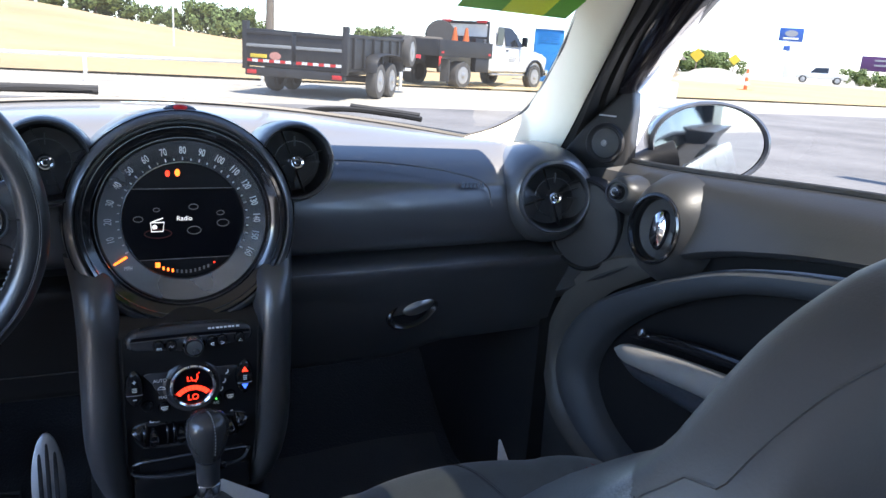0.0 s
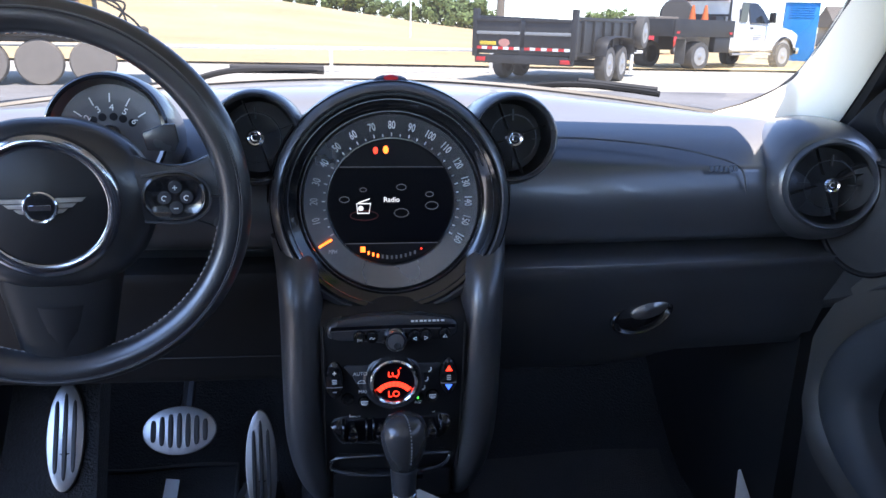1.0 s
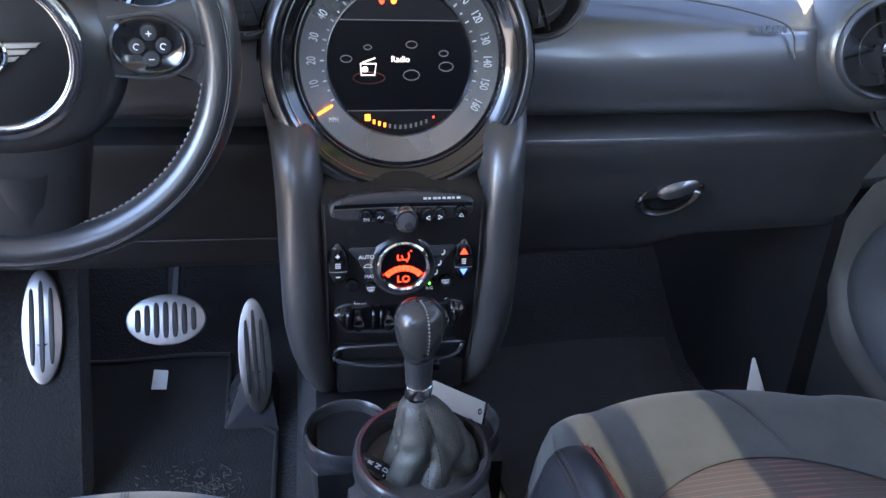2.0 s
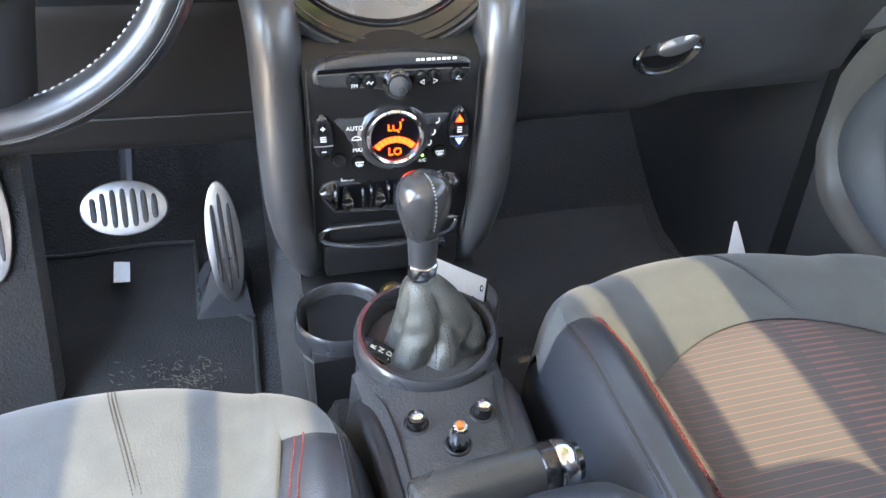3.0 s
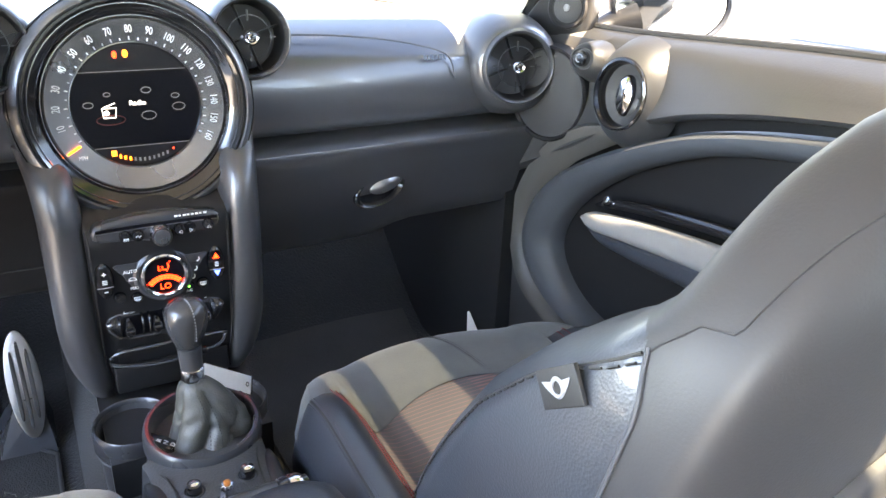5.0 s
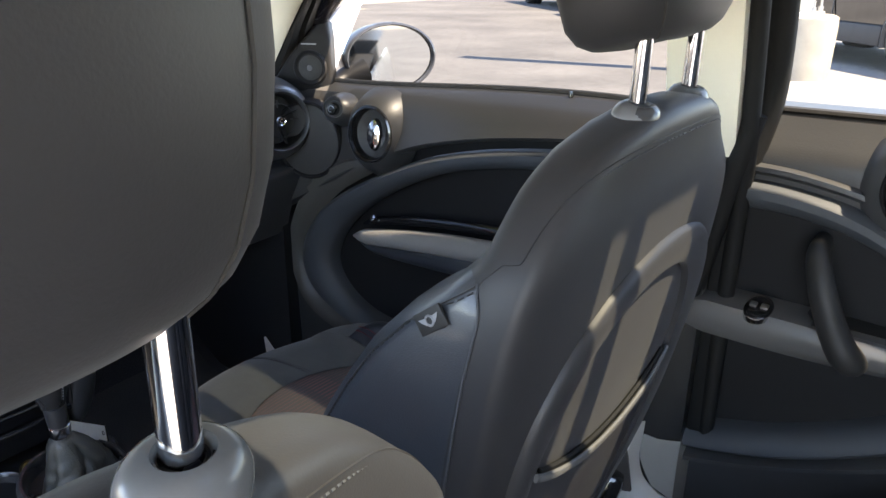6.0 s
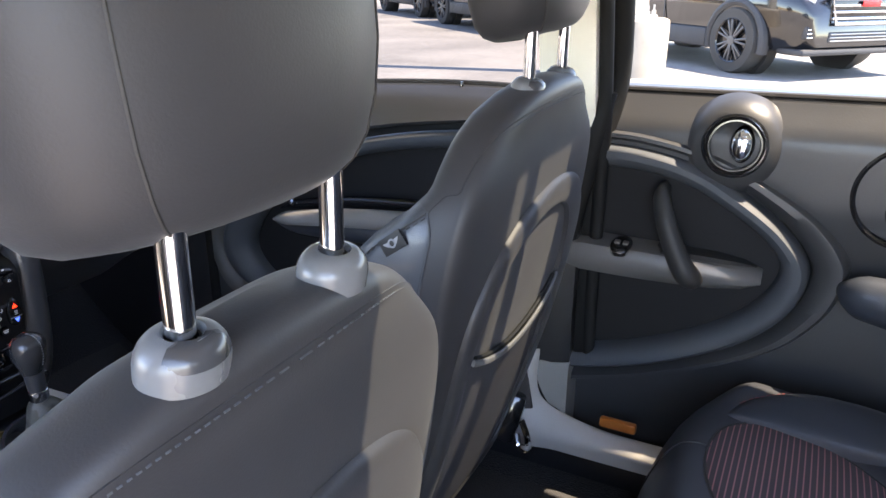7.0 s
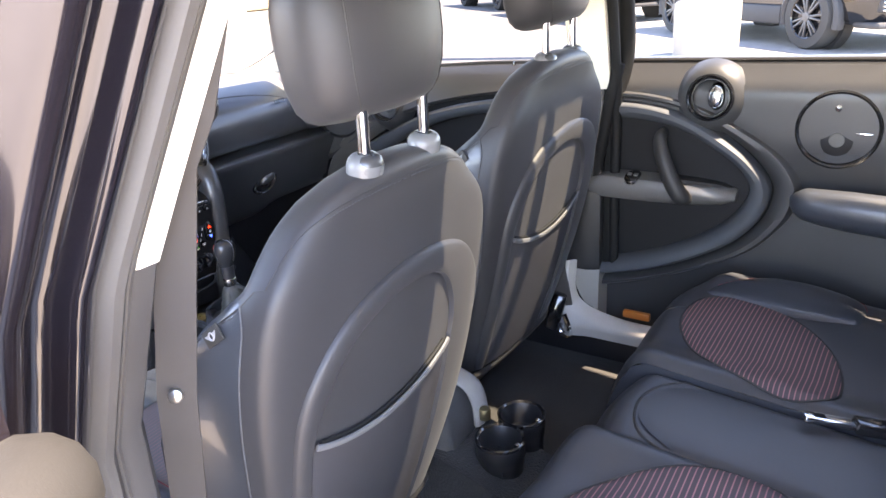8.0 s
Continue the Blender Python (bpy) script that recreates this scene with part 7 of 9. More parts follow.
    sw = part("window_switch", plate(oval(0.028, 0.019, 28, 0.9), 0.008, aim((0.652, 0.070, 0.866), (-0.30, 0, 1)) @ pose(0, 0, 0, 0, 0, 90), 0.002), M_darkchrome, d, "dark ringed window switch")
    part("switch_rocker", plate(oval(0.022, 0.014, 24, 0.9), 0.006, aim((0.651, 0.070, 0.8685), (-0.30, 0, 1)) @ pose(0, 0, 0, 0, 0, 90), 0.002), M_gloss, sw)
    for dy in (-0.008, 0.007):
        part("switch_key", box((-0.005, -0.005, -0.001), (0.005, 0.005, 0.003), 0.0015, m=aim((0.651, 0.070 + dy, 0.869), (-0.30, 0, 1))), M_steel, sw)
    # pull handle
    part("pull_handle", tube(curve([(0.69, 0.012, 0.968), (0.650, 0.008, 0.958), (0.630, -0.008, 0.92), (0.628, -0.033, 0.865), (0.636, -0.052, 0.834), (0.685, -0.058, 0.825)], 7), [0.014, 0.019, 0.022, 0.024, 0.026, 0.016], 16, squash=0.8), M_rubber, d, "black upright pull handle")
    part("handle_socket", lathe([(0.026, -0.004), (0.024, 0.003), (0.020, 0.004), (0.018, -0.004)], aim((0.706, 0.012, 0.970), (-1, 0, 0)), 24, caps=False), M_gloss, d)
    # release pod
    m = aim((0.676, -0.093, 1.057), (-1, -0.05, 0.1)) @ Matrix.Scale(0.90, 4)
    pod = part("handle_pod", lathe([(0.094, -0.04), (0.084, -0.016), (0.069, 0.004), (0.058, 0.009), (0.053, 0.006), (0.049, -0.030), (0.001, -0.036)], m, 56), M_door, d, "round housing of the door release")
    part("pod_recess", lathe([(0.0490, 0.002), (0.047, -0.018), (0.036, -0.029), (0.001, -0.031)], m, 40, caps=False), M_pad, pod)
    part("handle_ring", lathe([(0.0575, 0.006), (0.057, 0.011), (0.0535, 0.0125), (0.050, 0.006)], m, 56, caps=False), M_gloss, pod)
    part("inner_ring", lathe([(0.048, -0.004), (0.047, 0.004), (0.044, 0.004), (0.042, -0.006)], m, 44, caps=False), M_gloss, pod)
    part("release_handle", lathe([(0.032, -0.014), (0.031, -0.004), (0.026, 0.002), (0.012, 0.006), (0.001, 0.007)], m @ pose(0.012, 0.002, -0.006), 32, sx=0.72, sy=1.1), M_chrome, pod, "chrome inner door release handle")
    # speaker
    m = aim((0.688, -0.354, 1.000), (-1, 0, 0.02))
    sp = part("speaker", lathe([(0.084, -0.02), (0.083, 0.003), (0.079, 0.005), (0.075, 0.003), (0.073, -0.004), (0.001, -0.004)], m, 60), M_gloss, d, "round black door speaker with small emblems")
    part("speaker_grille", lathe([(0.0735, -0.004), (0.072, -0.0015), (0.001, -0.0008)], m, 52), M_mesh2, sp, "fine black speaker mesh")
    part("speaker_cone", lathe([(0.034, -0.001), (0.031, 0.0015), (0.001, 0.002)], m @ pose(0, -0.022, 0), 32), M_bowl, sp)
    part("cone_mesh", lathe([(0.016, 0.001), (0.014, 0.0035), (0.001, 0.0045)], m @ pose(0, -0.022, 0), 24), M_mesh, sp)
    part("speaker_boss", lathe([(0.022, -0.001), (0.020, 0.002), (0.001, 0.003)], m @ pose(-0.004, 0.045, 0), 28), M_bowl, sp)
    part("speaker_emblem", lathe([(0.007, 0.003), (0.001, 0.006)], m @ pose(-0.004, 0.045, 0), 8), M_chrome, sp)
    part("speaker_emblem", box((-0.016, -0.0018, 0), (0.016, 0.0018, 0.003), 0.0008, m=m @ pose(0.050, -0.006, 0)), M_chrome, sp)
    # rear armrest bolster
    part("armrest", tube(curve([(0.680, -0.285, 0.842), (0.655, -0.315, 0.842), (0.64, -0.40, 0.840), (0.635, -0.55, 0.835), (0.64, -0.74, 0.825)], 6), [0.012, 0.036, 0.043, 0.045, 0.045], 16, squash=0.8), M_leather, d, "padded rear armrest")
    part("sill_lamp", box((0.630, 0.005, 0.495), (0.645, 0.075, 0.515), 0.004), M_orange, d, "orange door edge reflector")
    g = part("window_pane", grid(lambda u, v: V(0.73 - 0.13 * v ** 1.15, 0.12 - 0.85 * u, 1.11 + 0.36 * v), 10, 10), M_rearglass, d)
    part("window_frame", tube(curve([(0.670, 0.140, 0.99), (0.688, 0.124, 1.06), (0.700, 0.112, 1.14), (0.685, 0.108, 1.22), (0.645, 0.108, 1.36), (0.60, 0.108, 1.48)], 4), [0.010, 0.017, 0.019, 0.019, 0.019, 0.019], 12), M_pad, d)
    return d


rear_door()

bk = thing("belt_anchor", "black seat belt anchor with chrome bolt", "belt anchor")
part("bracket", box((-0.03, -0.02, -0.05), (0.01, 0.02, 0.05), 0.01, m=pose(0.585, 0.24, 0.50, 15, 10, 20)), M_gloss, bk)
part("hook", tube(curve([(0.555, 0.215, 0.48), (0.545, 0.205, 0.46), (0.565, 0.195, 0.445), (0.59, 0.205, 0.455), (0.592, 0.22, 0.49)], 5), 0.007, 8), M_chrome, bk)
part("webbing", box((-0.004, -0.022, -0.01), (0.004, 0.022, 0.32), 0.001, m=pose(0.60, 0.225, 0.52, -12, 6, 10)), M_belt, bk)


# ---- left side: centre pillar, belt, open rear door ----
def left_side():
    ob = tagged(new("pillar_b_left"), "cream and grey centre pillar with dark painted jamb", "pillar", kind="structure")
    ob.location.x = -0.02
    def sect(z, pts):
        dx = 0.22 * max(0, z - 1.12)
        dy = -0.42 * (z - 1.13) if z > 0.9 else 0.0966
        return [V(x + dx, y + dy, z) for x, y in pts]
    part("upper_trim", loft([sect(z, ((-0.660, 0.098), (-0.647, 0.088), (-0.624, 0.088), (-0.613, 0.10), (-0.613, 0.17), (-0.64, 0.20), (-0.70, 0.20), (-0.70, 0.098))) for z in np.linspace(1.115, 1.49, 6)]), M_cream, ob, "cream upper pillar trim")
    part("lower_trim", loft([sect(z, ((-0.662, 0.100), (-0.649, 0.090), (-0.626, 0.090), (-0.615, 0.102), (-0.615, 0.172), (-0.642, 0.21), (-0.70, 0.21), (-0.70, 0.100))) for z in np.linspace(0.36, 1.115, 8)]), M_pillar, ob, "grey lower pillar trim")
    jamb = [(p.x, p.y) for p in curve([(-0.700, 0.075, 0), (-0.713, 0.062, 0), (-0.728, 0.060, 0), (-0.742, 0.083, 0), (-0.765, 0.086, 0), (-0.777, 0.056, 0), (-0.80, 0.05, 0), (-0.83, 0.07, 0)], 5)] + [(-0.83, 0.24), (-0.70, 0.24)]
    part("jamb", loft([sect(z, jamb) for z in np.linspace(0.30, 1.49, 40)]), M_paint, ob, "dark violet-black painted door jamb")
    seal_ma = surf("grey_seal", (0.080, 0.071, 0.064), 0.6, fine=300, bump=0.1)
    part("door_seal", loft([sect(z, ((-0.655, 0.100), (-0.657, 0.086), (-0.662, 0.076), (-0.667, 0.074), (-0.669, 0.077), (-0.672, 0.071), (-0.680, 0.063), (-0.690, 0.063), (-0.697, 0.070), (-0.702, 0.085), (-0.690, 0.11))) for z in np.linspace(0.34, 1.49, 40)]), seal_ma, ob, "grey-brown rubber door seal")
    part("striker", tube(curve([(-0.77, 0.05, 0.78), (-0.775, 0.015, 0.785), (-0.775, 0.012, 0.74), (-0.77, 0.05, 0.735)], 5), 0.006, 8), M_steel, ob)
    b = thing("seat_belt", "grey-brown seat belt webbing hanging on the centre pillar", "seat belt", at=pose(-0.013, 0, 0))
    rings = []
    for z, x, y, tw in ((1.36, -0.585, 0.02, 0), (1.25, -0.60, 0.052, 2), (1.20, -0.60, 0.088, 4), (1.05, -0.602, 0.125, 6), (0.93, -0.602, 0.155, 8), (0.77, -0.60, 0.178, 4), (0.45, -0.60, 0.20, 0)):
        m = pose(x, y, z, 0, 0, 112 + tw)
        rings.append([m @ V(-0.023, -0.0012, 0), m @ V(0.023, -0.0012, 0), m @ V(0.023, 0.0012, 0), m @ V(-0.023, 0.0012, 0)])
    part("webbing", loft(rings), M_belt, b)
    part("belt_stop", lathe([(0.0085, -0.003), (0.008, 0.003), (0.005, 0.005), (0.001, 0.0055)], aim((-0.607, 0.150, 0.935), (-0.75, -0.65, 0.1)), 20), M_steel, b, "pale round belt stop button")
    part("guide", box((-0.012, -0.035, -0.02), (0.012, 0.035, 0.02), 0.008, m=pose(-0.585, 0.03, 1.37, 0, 0, 25)), M_plastic, b)
    # open rear door
    d = thing("door_rear_left", "open dark painted rear driver-side door with grey trim", "car door", kind="structure")
    hx, hy, ang = -0.83, 0.06, 74
    dm = pose(hx, hy, 0, 0, 0, -ang)    # local -y runs along the door from its hinge, +x faces the cabin side

    def sk(u, v):
        y = -0.03 - 0.95 * u
        return dm @ V(0.02 + 0.03 * math.sin(math.pi * v), y, 0.42 + 0.68 * v)
    part("inner_panel", grid(sk, 20, 20, dm.to_3x3() @ V(-0.10, 0, 0)), M_door, d)
    part("edge_panel", loft([[dm @ V(x, y, z) for x, y in ((0.03, -0.02), (0.0, 0.0), (-0.10, 0.0), (-0.12, -0.03), (0.02, -0.05))] for z in (0.40, 0.8, 1.12, 1.3, 1.45)]), M_paint, d, "dark painted door edge")
    part("frame_trim", loft([[dm @ V(x, y, z) for x, y in ((0.035, -0.03), (0.04, -0.06), (0.03, -0.09), (0.0, -0.09), (0.0, -0.03))] for z in (1.08, 1.2, 1.45)]), M_sill, d)
    part("armrest", tube([dm @ V(*p) for p in curve([(0.06, -0.10, 0.90), (0.09, -0.16, 0.90), (0.10, -0.35, 0.88), (0.09, -0.6, 0.86)], 5)], 0.05, 12), M_door, d, "grey padded armrest")
    # grey pad coloured near-black, in place of the shade that falls on it
    part("shoulder_pad", tube(curve([(-0.845, -0.015, 1.03), (-0.868, -0.05, 1.055), (-0.93, -0.10, 1.06), (-1.05, -0.14, 1.06), (-1.25, -0.2, 1.05)], 5), [0.02, 0.044, 0.05, 0.05, 0.05], 14), M_pad, d, "padded door shoulder, near-black for the shade on it")
    part("trim_rail", tube([dm @ V(*p) for p in curve([(0.07, -0.05, 0.80), (0.10, -0.14, 0.78), (0.11, -0.35, 0.76), (0.10, -0.6, 0.74)], 5)], 0.02, 8), M_loop, d)
    # left front door, unseen; set half open to let daylight into the front cabin
    f = thing("door_front_left", "unseen driver door, set half open to light the cabin", "car door", kind="structure")
    fm = pose(-0.80, 1.12, 0, 0, 0, -38)
    part("inner_panel", grid(lambda u, v: fm @ V(0.03 * math.sin(math.pi * v), -0.02 - 0.95 * u, 0.42 + 0.67 * v), 16, 16, fm.to_3x3() @ V(-0.09, 0, 0)), M_door, f)
    part("armrest", tube([fm @ V(0.05, -0.15, 0.80), fm @ V(0.07, -0.4, 0.77), fm @ V(0.07, -0.7, 0.74)], 0.04, 10), M_arm, f)


left_side()


def body_side():
    skin = surf("silver_paint", (0.35, 0.36, 0.38), 0.25, 0.6, bump=0, coat=0.8)
    for nm, y0, y1 in (("body_side_front", 0.185, 1.12), ("body_side_rear", -0.76, 0.175), ("body_side_wing", 1.13, 1.9)):
        bm = grid(lambda u, v: V(0.835 + 0.05 * math.sin(math.pi * v) ** 0.7, y1 + (y0 - y1) * u, 0.34 + (0.64 if y0 > 1 else 0.72) * v), 10, 14, (-0.008, 0, 0))
        tagged(part(nm, bm, skin), "glossy silver outer body panel", "body panel", kind="structure")


body_side()


def door_mirror():
    d = thing("door_mirror", "grey oval door mirror outside the passenger window", "door mirror")
    c = V(0.885, 0.955, 1.115)
    m = aim(c, (-0.46, -1, 0.03))
    part("housing", lathe([(0.03, -0.13), (0.075, -0.10), (0.098, -0.05), (0.104, -0.01), (0.103, 0.006), (0.098, 0.010), (0.094, 0.004)], m, 48, sx=1.05, sy=0.72, caps=False), surf("mirror_paint", (0.16, 0.17, 0.19), 0.3, 0.3, bump=0, coat=0.6), d)
    part("mirror_pane", lathe([(0.095, -0.004), (0.095, 0.001), (0.001, 0.0018)], m, 48, sx=1.05, sy=0.72), M_mirror, d)
    part("stalk", tube(curve([c + V(-0.05, 0.03, -0.03), c + V(-0.10, 0.05, -0.045), c + V(-0.14, 0.05, -0.07)], 4), [0.035, 0.025, 0.03], 12), M_plastic, d)


door_mirror()

# ---- outside ----
M_asphalt = surf("asphalt", (0.25, 0.237, 0.225), 0.9, scale=0.7, fine=9, bump=0.5, dist=0.02, var=0.38)
M_gravel = surf("pale_gravel", (0.54, 0.49, 0.40), 0.95, scale=0.25, fine=20, bump=0.4, dist=0.02, var=0.25)
M_field = surf("dry_field", (0.58, 0.43, 0.22), 1.0, scale=0.15, fine=2.5, bump=0.5, dist=0.1, var=0.3)
M_concrete = surf("concrete", (0.38, 0.33, 0.27), 0.85, scale=4, fine=60, bump=0.4, dist=0.004, var=0.25)
M_tyre = surf("tyre", (0.10, 0.095, 0.088), 0.9, fine=80, bump=0.5, dist=0.003, var=0.3)
M_cartyre = surf("dark_tyre", (0.055, 0.053, 0.05), 0.8, fine=80, bump=0.4, dist=0.002, var=0.2)
M_steelblk = surf("worn_black_steel", (0.035, 0.036, 0.038), 0.55, 0.2, scale=3, fine=40, bump=0.3, dist=0.002, var=0.45)
M_rimdark = surf("dark_alloy_rim", (0.12, 0.12, 0.125), 0.35, 0.5, bump=0.05)
M_rimgrey = surf("grey_rim", (0.42, 0.41, 0.40), 0.4, 0.5, bump=0.1)
M_whitepaint = surf("white_paint", (0.75, 0.75, 0.73), 0.3, bump=0, coat=0.6, var=0.06)
M_suv = surf("black_car_paint", (0.006, 0.006, 0.007), 0.12, bump=0, coat=1.0)
M_cladding = surf("grey_cladding", (0.05, 0.05, 0.052), 0.6, fine=200, bump=0.2)
M_carglass = surf("dark_car_glass", (0.02, 0.025, 0.03), 0.06, bump=0, spec=0.8)
M_conecol = surf("orange_plastic", (0.75, 0.16, 0.04), 0.6, bump=0.05)
M_redtape = surf("red_tape", (0.6, 0.03, 0.03), 0.4, bump=0)
M_yellow = surf("yellow_decal", (0.7, 0.5, 0.05), 0.5, bump=0)
M_blueplastic = surf("blue_plastic", (0.02, 0.22, 0.55), 0.5, bump=0.05)
M_leaf = surf("leaf", (0.15, 0.20, 0.065), 0.7, bump=0, island=0.45, var=0.2)
M_bark = surf("bark", (0.10, 0.075, 0.05), 0.95, fine=30, bump=0.6, dist=0.02)
M_pole = surf("weathered_pole", (0.20, 0.17, 0.14), 0.85, fine=40, bump=0.3, dist=0.005)
M_signblue = surf("sign_blue", (0.03, 0.10, 0.36), 0.4, bump=0)
M_purple = surf("sign_purple", (0.10, 0.035, 0.12), 0.4, bump=0)


def hill(x, y):
    az = math.degrees(math.atan2(x, max(y, 1)))
    return GZ + 3.6 * step(21, 85, y) * step(16, -12, az) * (1 if y > 0 else 0)


def sheet(fn, xs, ys):
    bm = bmesh.new()
    vs = [[bm.verts.new((x, y, fn(x, y))) for x in xs] for y in ys]
    for j in range(len(ys) - 1):
        for i in range(len(xs) - 1):
            bm.faces.new((vs[j][i], vs[j][i + 1], vs[j + 1][i + 1], vs[j + 1][i]))
    return bm


GX = [-700, -300, -150, -100, -70, -50, -40, -32, -26, -20, -16, -12, -8, -4, 0, 4, 8, 12, 16, 20, 26, 32, 40, 52, 70, 100, 150, 300, 700]
GY = [-500, -150, -60, -30, -15, -8, -4, 0, 4, 8, 12, 16, 19, 21, 23, 25, 28, 32, 37, 43, 50, 58, 66, 75, 85, 100, 130, 180, 260, 400, 1000]
tagged(part("ground", sheet(hill, GX, GY), M_gravel), "pale sandy gravel ground round the car lot", "ground", kind="structure")
tagged(part("pavement", sheet(lambda x, y: GZ + 0.006, [-60, -30, -12, -4, 2, 6, 10, 13], [-60, -30, -10, 0, 6, 9, 12.2]), M_asphalt), "grey worn asphalt of the car lot", "asphalt", kind="structure")
tagged(part("pavement_east", sheet(lambda x, y: GZ + 0.006, [13, 18, 26, 40, 60], [-60, -30, -10, 0, 6, 9, 12, 13.6]), M_asphalt), "grey worn asphalt of the car lot", "asphalt", kind="structure")
tagged(part("field", sheet(lambda x, y: hill(x, y) + 0.05 + 0.03 * math.sin(x * 0.7) * math.sin(y * 0.5), [-120, -80, -60, -45, -35, -26, -20, -15, -10, -6, -2, 2, 6, 10, 14, 18, 22, 26, 30, 36, 44, 60], [18.5, 20.6, 22, 24, 27, 30, 34, 38, 43, 50, 58, 66, 75, 85, 100, 130, 180]), M_field), "golden dry grass field rising to a low hill", "field", kind="structure")


def fence():
    f = thing("rail_fence", "white painted single-rail roadside fence", "fence")
    a, b = V(-22, 12.0, 0), V(7.0, 17.2, 0)
    d = (b - a).normalized()
    for k in range(9):
        p = a + d * (1.2 + 3.5 * k)
        part("post", box((-0.035, -0.035, GZ - 0.05), (0.035, 0.035, GZ + 0.47), 0.01, m=Matrix.Translation(p)), M_whitepaint, f)
    part("rail", tube([a + V(0, 0, GZ + 0.47), b + V(0, 0, GZ + 0.49)], 0.036, 8), M_whitepaint, f)


fence()


def wheel(parent, c, r, w, side, tyre_ma, rim_ma, spokes=0):
    m = aim(c, (side, 0, 0))
    t = part("wheel", lathe([(r * 0.62, -w), (r * 0.93, -w), (r, -w * 0.8), (r, -w * 0.2), (r * 0.94, 0), (r * 0.66, 0.004), (r * 0.62, -0.02)], m, 40, caps=False), tyre_ma, parent)
    if spokes:
        part("rim", lathe([(r * 0.68, 0.002), (r * 0.66, 0.008), (r * 0.62, -0.004), (r * 0.60, -0.05), (0.01, -0.06)], m, 40, caps=False), M_gloss, t)
        for k in range(spokes):
            for dq in (-8, 8):
                part("spoke", box((r * 0.12, -r * 0.034, -0.03), (r * 0.64, r * 0.034, 0.0), 0.008, m=m @ pose(0, 0, 0, 0, 0, 360 / spokes * k + dq)), M_rimdark, t)
        part("hub_cap", lathe([(r * 0.16, -0.03), (r * 0.14, 0.004), (0.002, 0.008)], m, 20), M_rimdark, t)
    else:
        part("rim", lathe([(r * 0.63, -0.004), (r * 0.60, 0.0), (r * 0.55, -0.03), (r * 0.34, -0.05), (r * 0.30, -0.02), (r * 0.16, 0.02), (0.01, 0.03)], m, 32), rim_ma, t)
    return t


def dump_trailer():
    t = thing("dump_trailer", "worn black steel dump trailer with twin axles", "trailer", at=Matrix.Translation((4.40, 15.02, GZ)) @ pose(0, 0, 0, 0, 0, -37.3) @ Matrix.Scale(0.927, 4))
    W, y0, y1, zb, zt = 1.02, -2.05, 2.3, 0.62, 1.24
    part("bed_floor", box((-W, y0, zb - 0.06), (W, y1, zb), 0.01), M_steelblk, t)
    for s in (-1, 1):
        part("side_panel", box((s * W - 0.03, y0, zb), (s * W + 0.03, y1, zt), 0.01), M_steelblk, t)
        part("top_rail", box((s * W - 0.05, y0, zt - 0.04), (s * W + 0.05, y1, zt + 0.03), 0.012), M_steelblk, t)
        for k in range(7):
            y = y0 + 0.35 + 0.62 * k
            part("rib", box((s * (W + 0.03), y - 0.04, zb), (s * (W + 0.08), y + 0.04, zt - 0.04), 0.008) if s > 0 else box((-W - 0.08, y - 0.04, zb), (-W - 0.03, y + 0.04, zt - 0.04), 0.008), M_steelblk, t)
        part("rear_post", box((s * W - 0.05, y0 - 0.06, zb - 0.12), (s * W + 0.06, y0 + 0.06, zt + 0.16), 0.01), M_steelblk, t)
        fx = s * (W + 0.16)
        part("fender", tube(curve([(fx, -0.98, 0.55), (fx, -0.90, 0.80), (fx, -0.5, 0.90), (fx, 0.5, 0.90), (fx, 0.9, 0.80), (fx, 0.98, 0.55)], 4), 0.14, 8, squash=0.18, side=(1, 0, 0)), M_steelblk, t, "black steel twin fender")
        for y in (-0.44, 0.44):
            wheel(t, (s * (W + 0.22), y, 0.37), 0.37, 0.22, s, M_tyre, M_rimgrey)
        part("marker_light", box((s * (W + 0.07) - 0.02, 1.2, 0.66), (s * (W + 0.07) + 0.02, 1.34, 0.72), 0.005), M_redtape, t)
    part("front_panel", box((-W, y1 - 0.04, zb), (W, y1 + 0.03, zt + 0.02), 0.01), M_steelblk, t)
    for s in (-1, 1):
        g = part("rear_gate", box((s * 0.51 - 0.47, y0 - 0.05, zb), (s * 0.51 + 0.47, y0 - 0.01, zt - 0.02), 0.01), M_steelblk, t)
        part("gate_bar", box((s * 0.51 - 0.46, y0 - 0.08, zb + 0.30), (s * 0.51 + 0.46, y0 - 0.045, zb + 0.36), 0.006), surf("pale_steel", (0.32, 0.32, 0.31), 0.5, 0.3, bump=0.1), g)
        part("gate_bar", box((s * 0.51 - 0.46, y0 - 0.08, zt - 0.08), (s * 0.51 + 0.46, y0 - 0.045, zt - 0.03), 0.006), M_steelblk, g)
        for k in range(8):
            x = s * 0.51 - 0.46 + 0.115 * k
            part("reflective_tape", box((x, y0 - 0.056, zb + 0.02), (x + 0.113, y0 - 0.05, zb + 0.075), 0), M_redtape if k % 2 == 0 else M_white, g)
    part("decal", box((-0.90, y0 - 0.06, zb + 0.10), (-0.55, y0 - 0.052, zb + 0.17), 0.002), M_yellow, t, "yellow and red maker decal")
    part("decal", plate(oval(0.12, 0.075, 24), 0.004, aim((-0.38, y0 - 0.056, zb + 0.15), (0, -1, 0)), 0), surf("red_decal", (0.55, 0.25, 0.2), 0.5, bump=0), t)
    part("bumper", box((-W, y0 - 0.03, zb - 0.24), (W, y0 + 0.08, zb - 0.08), 0.01), M_steelblk, t)
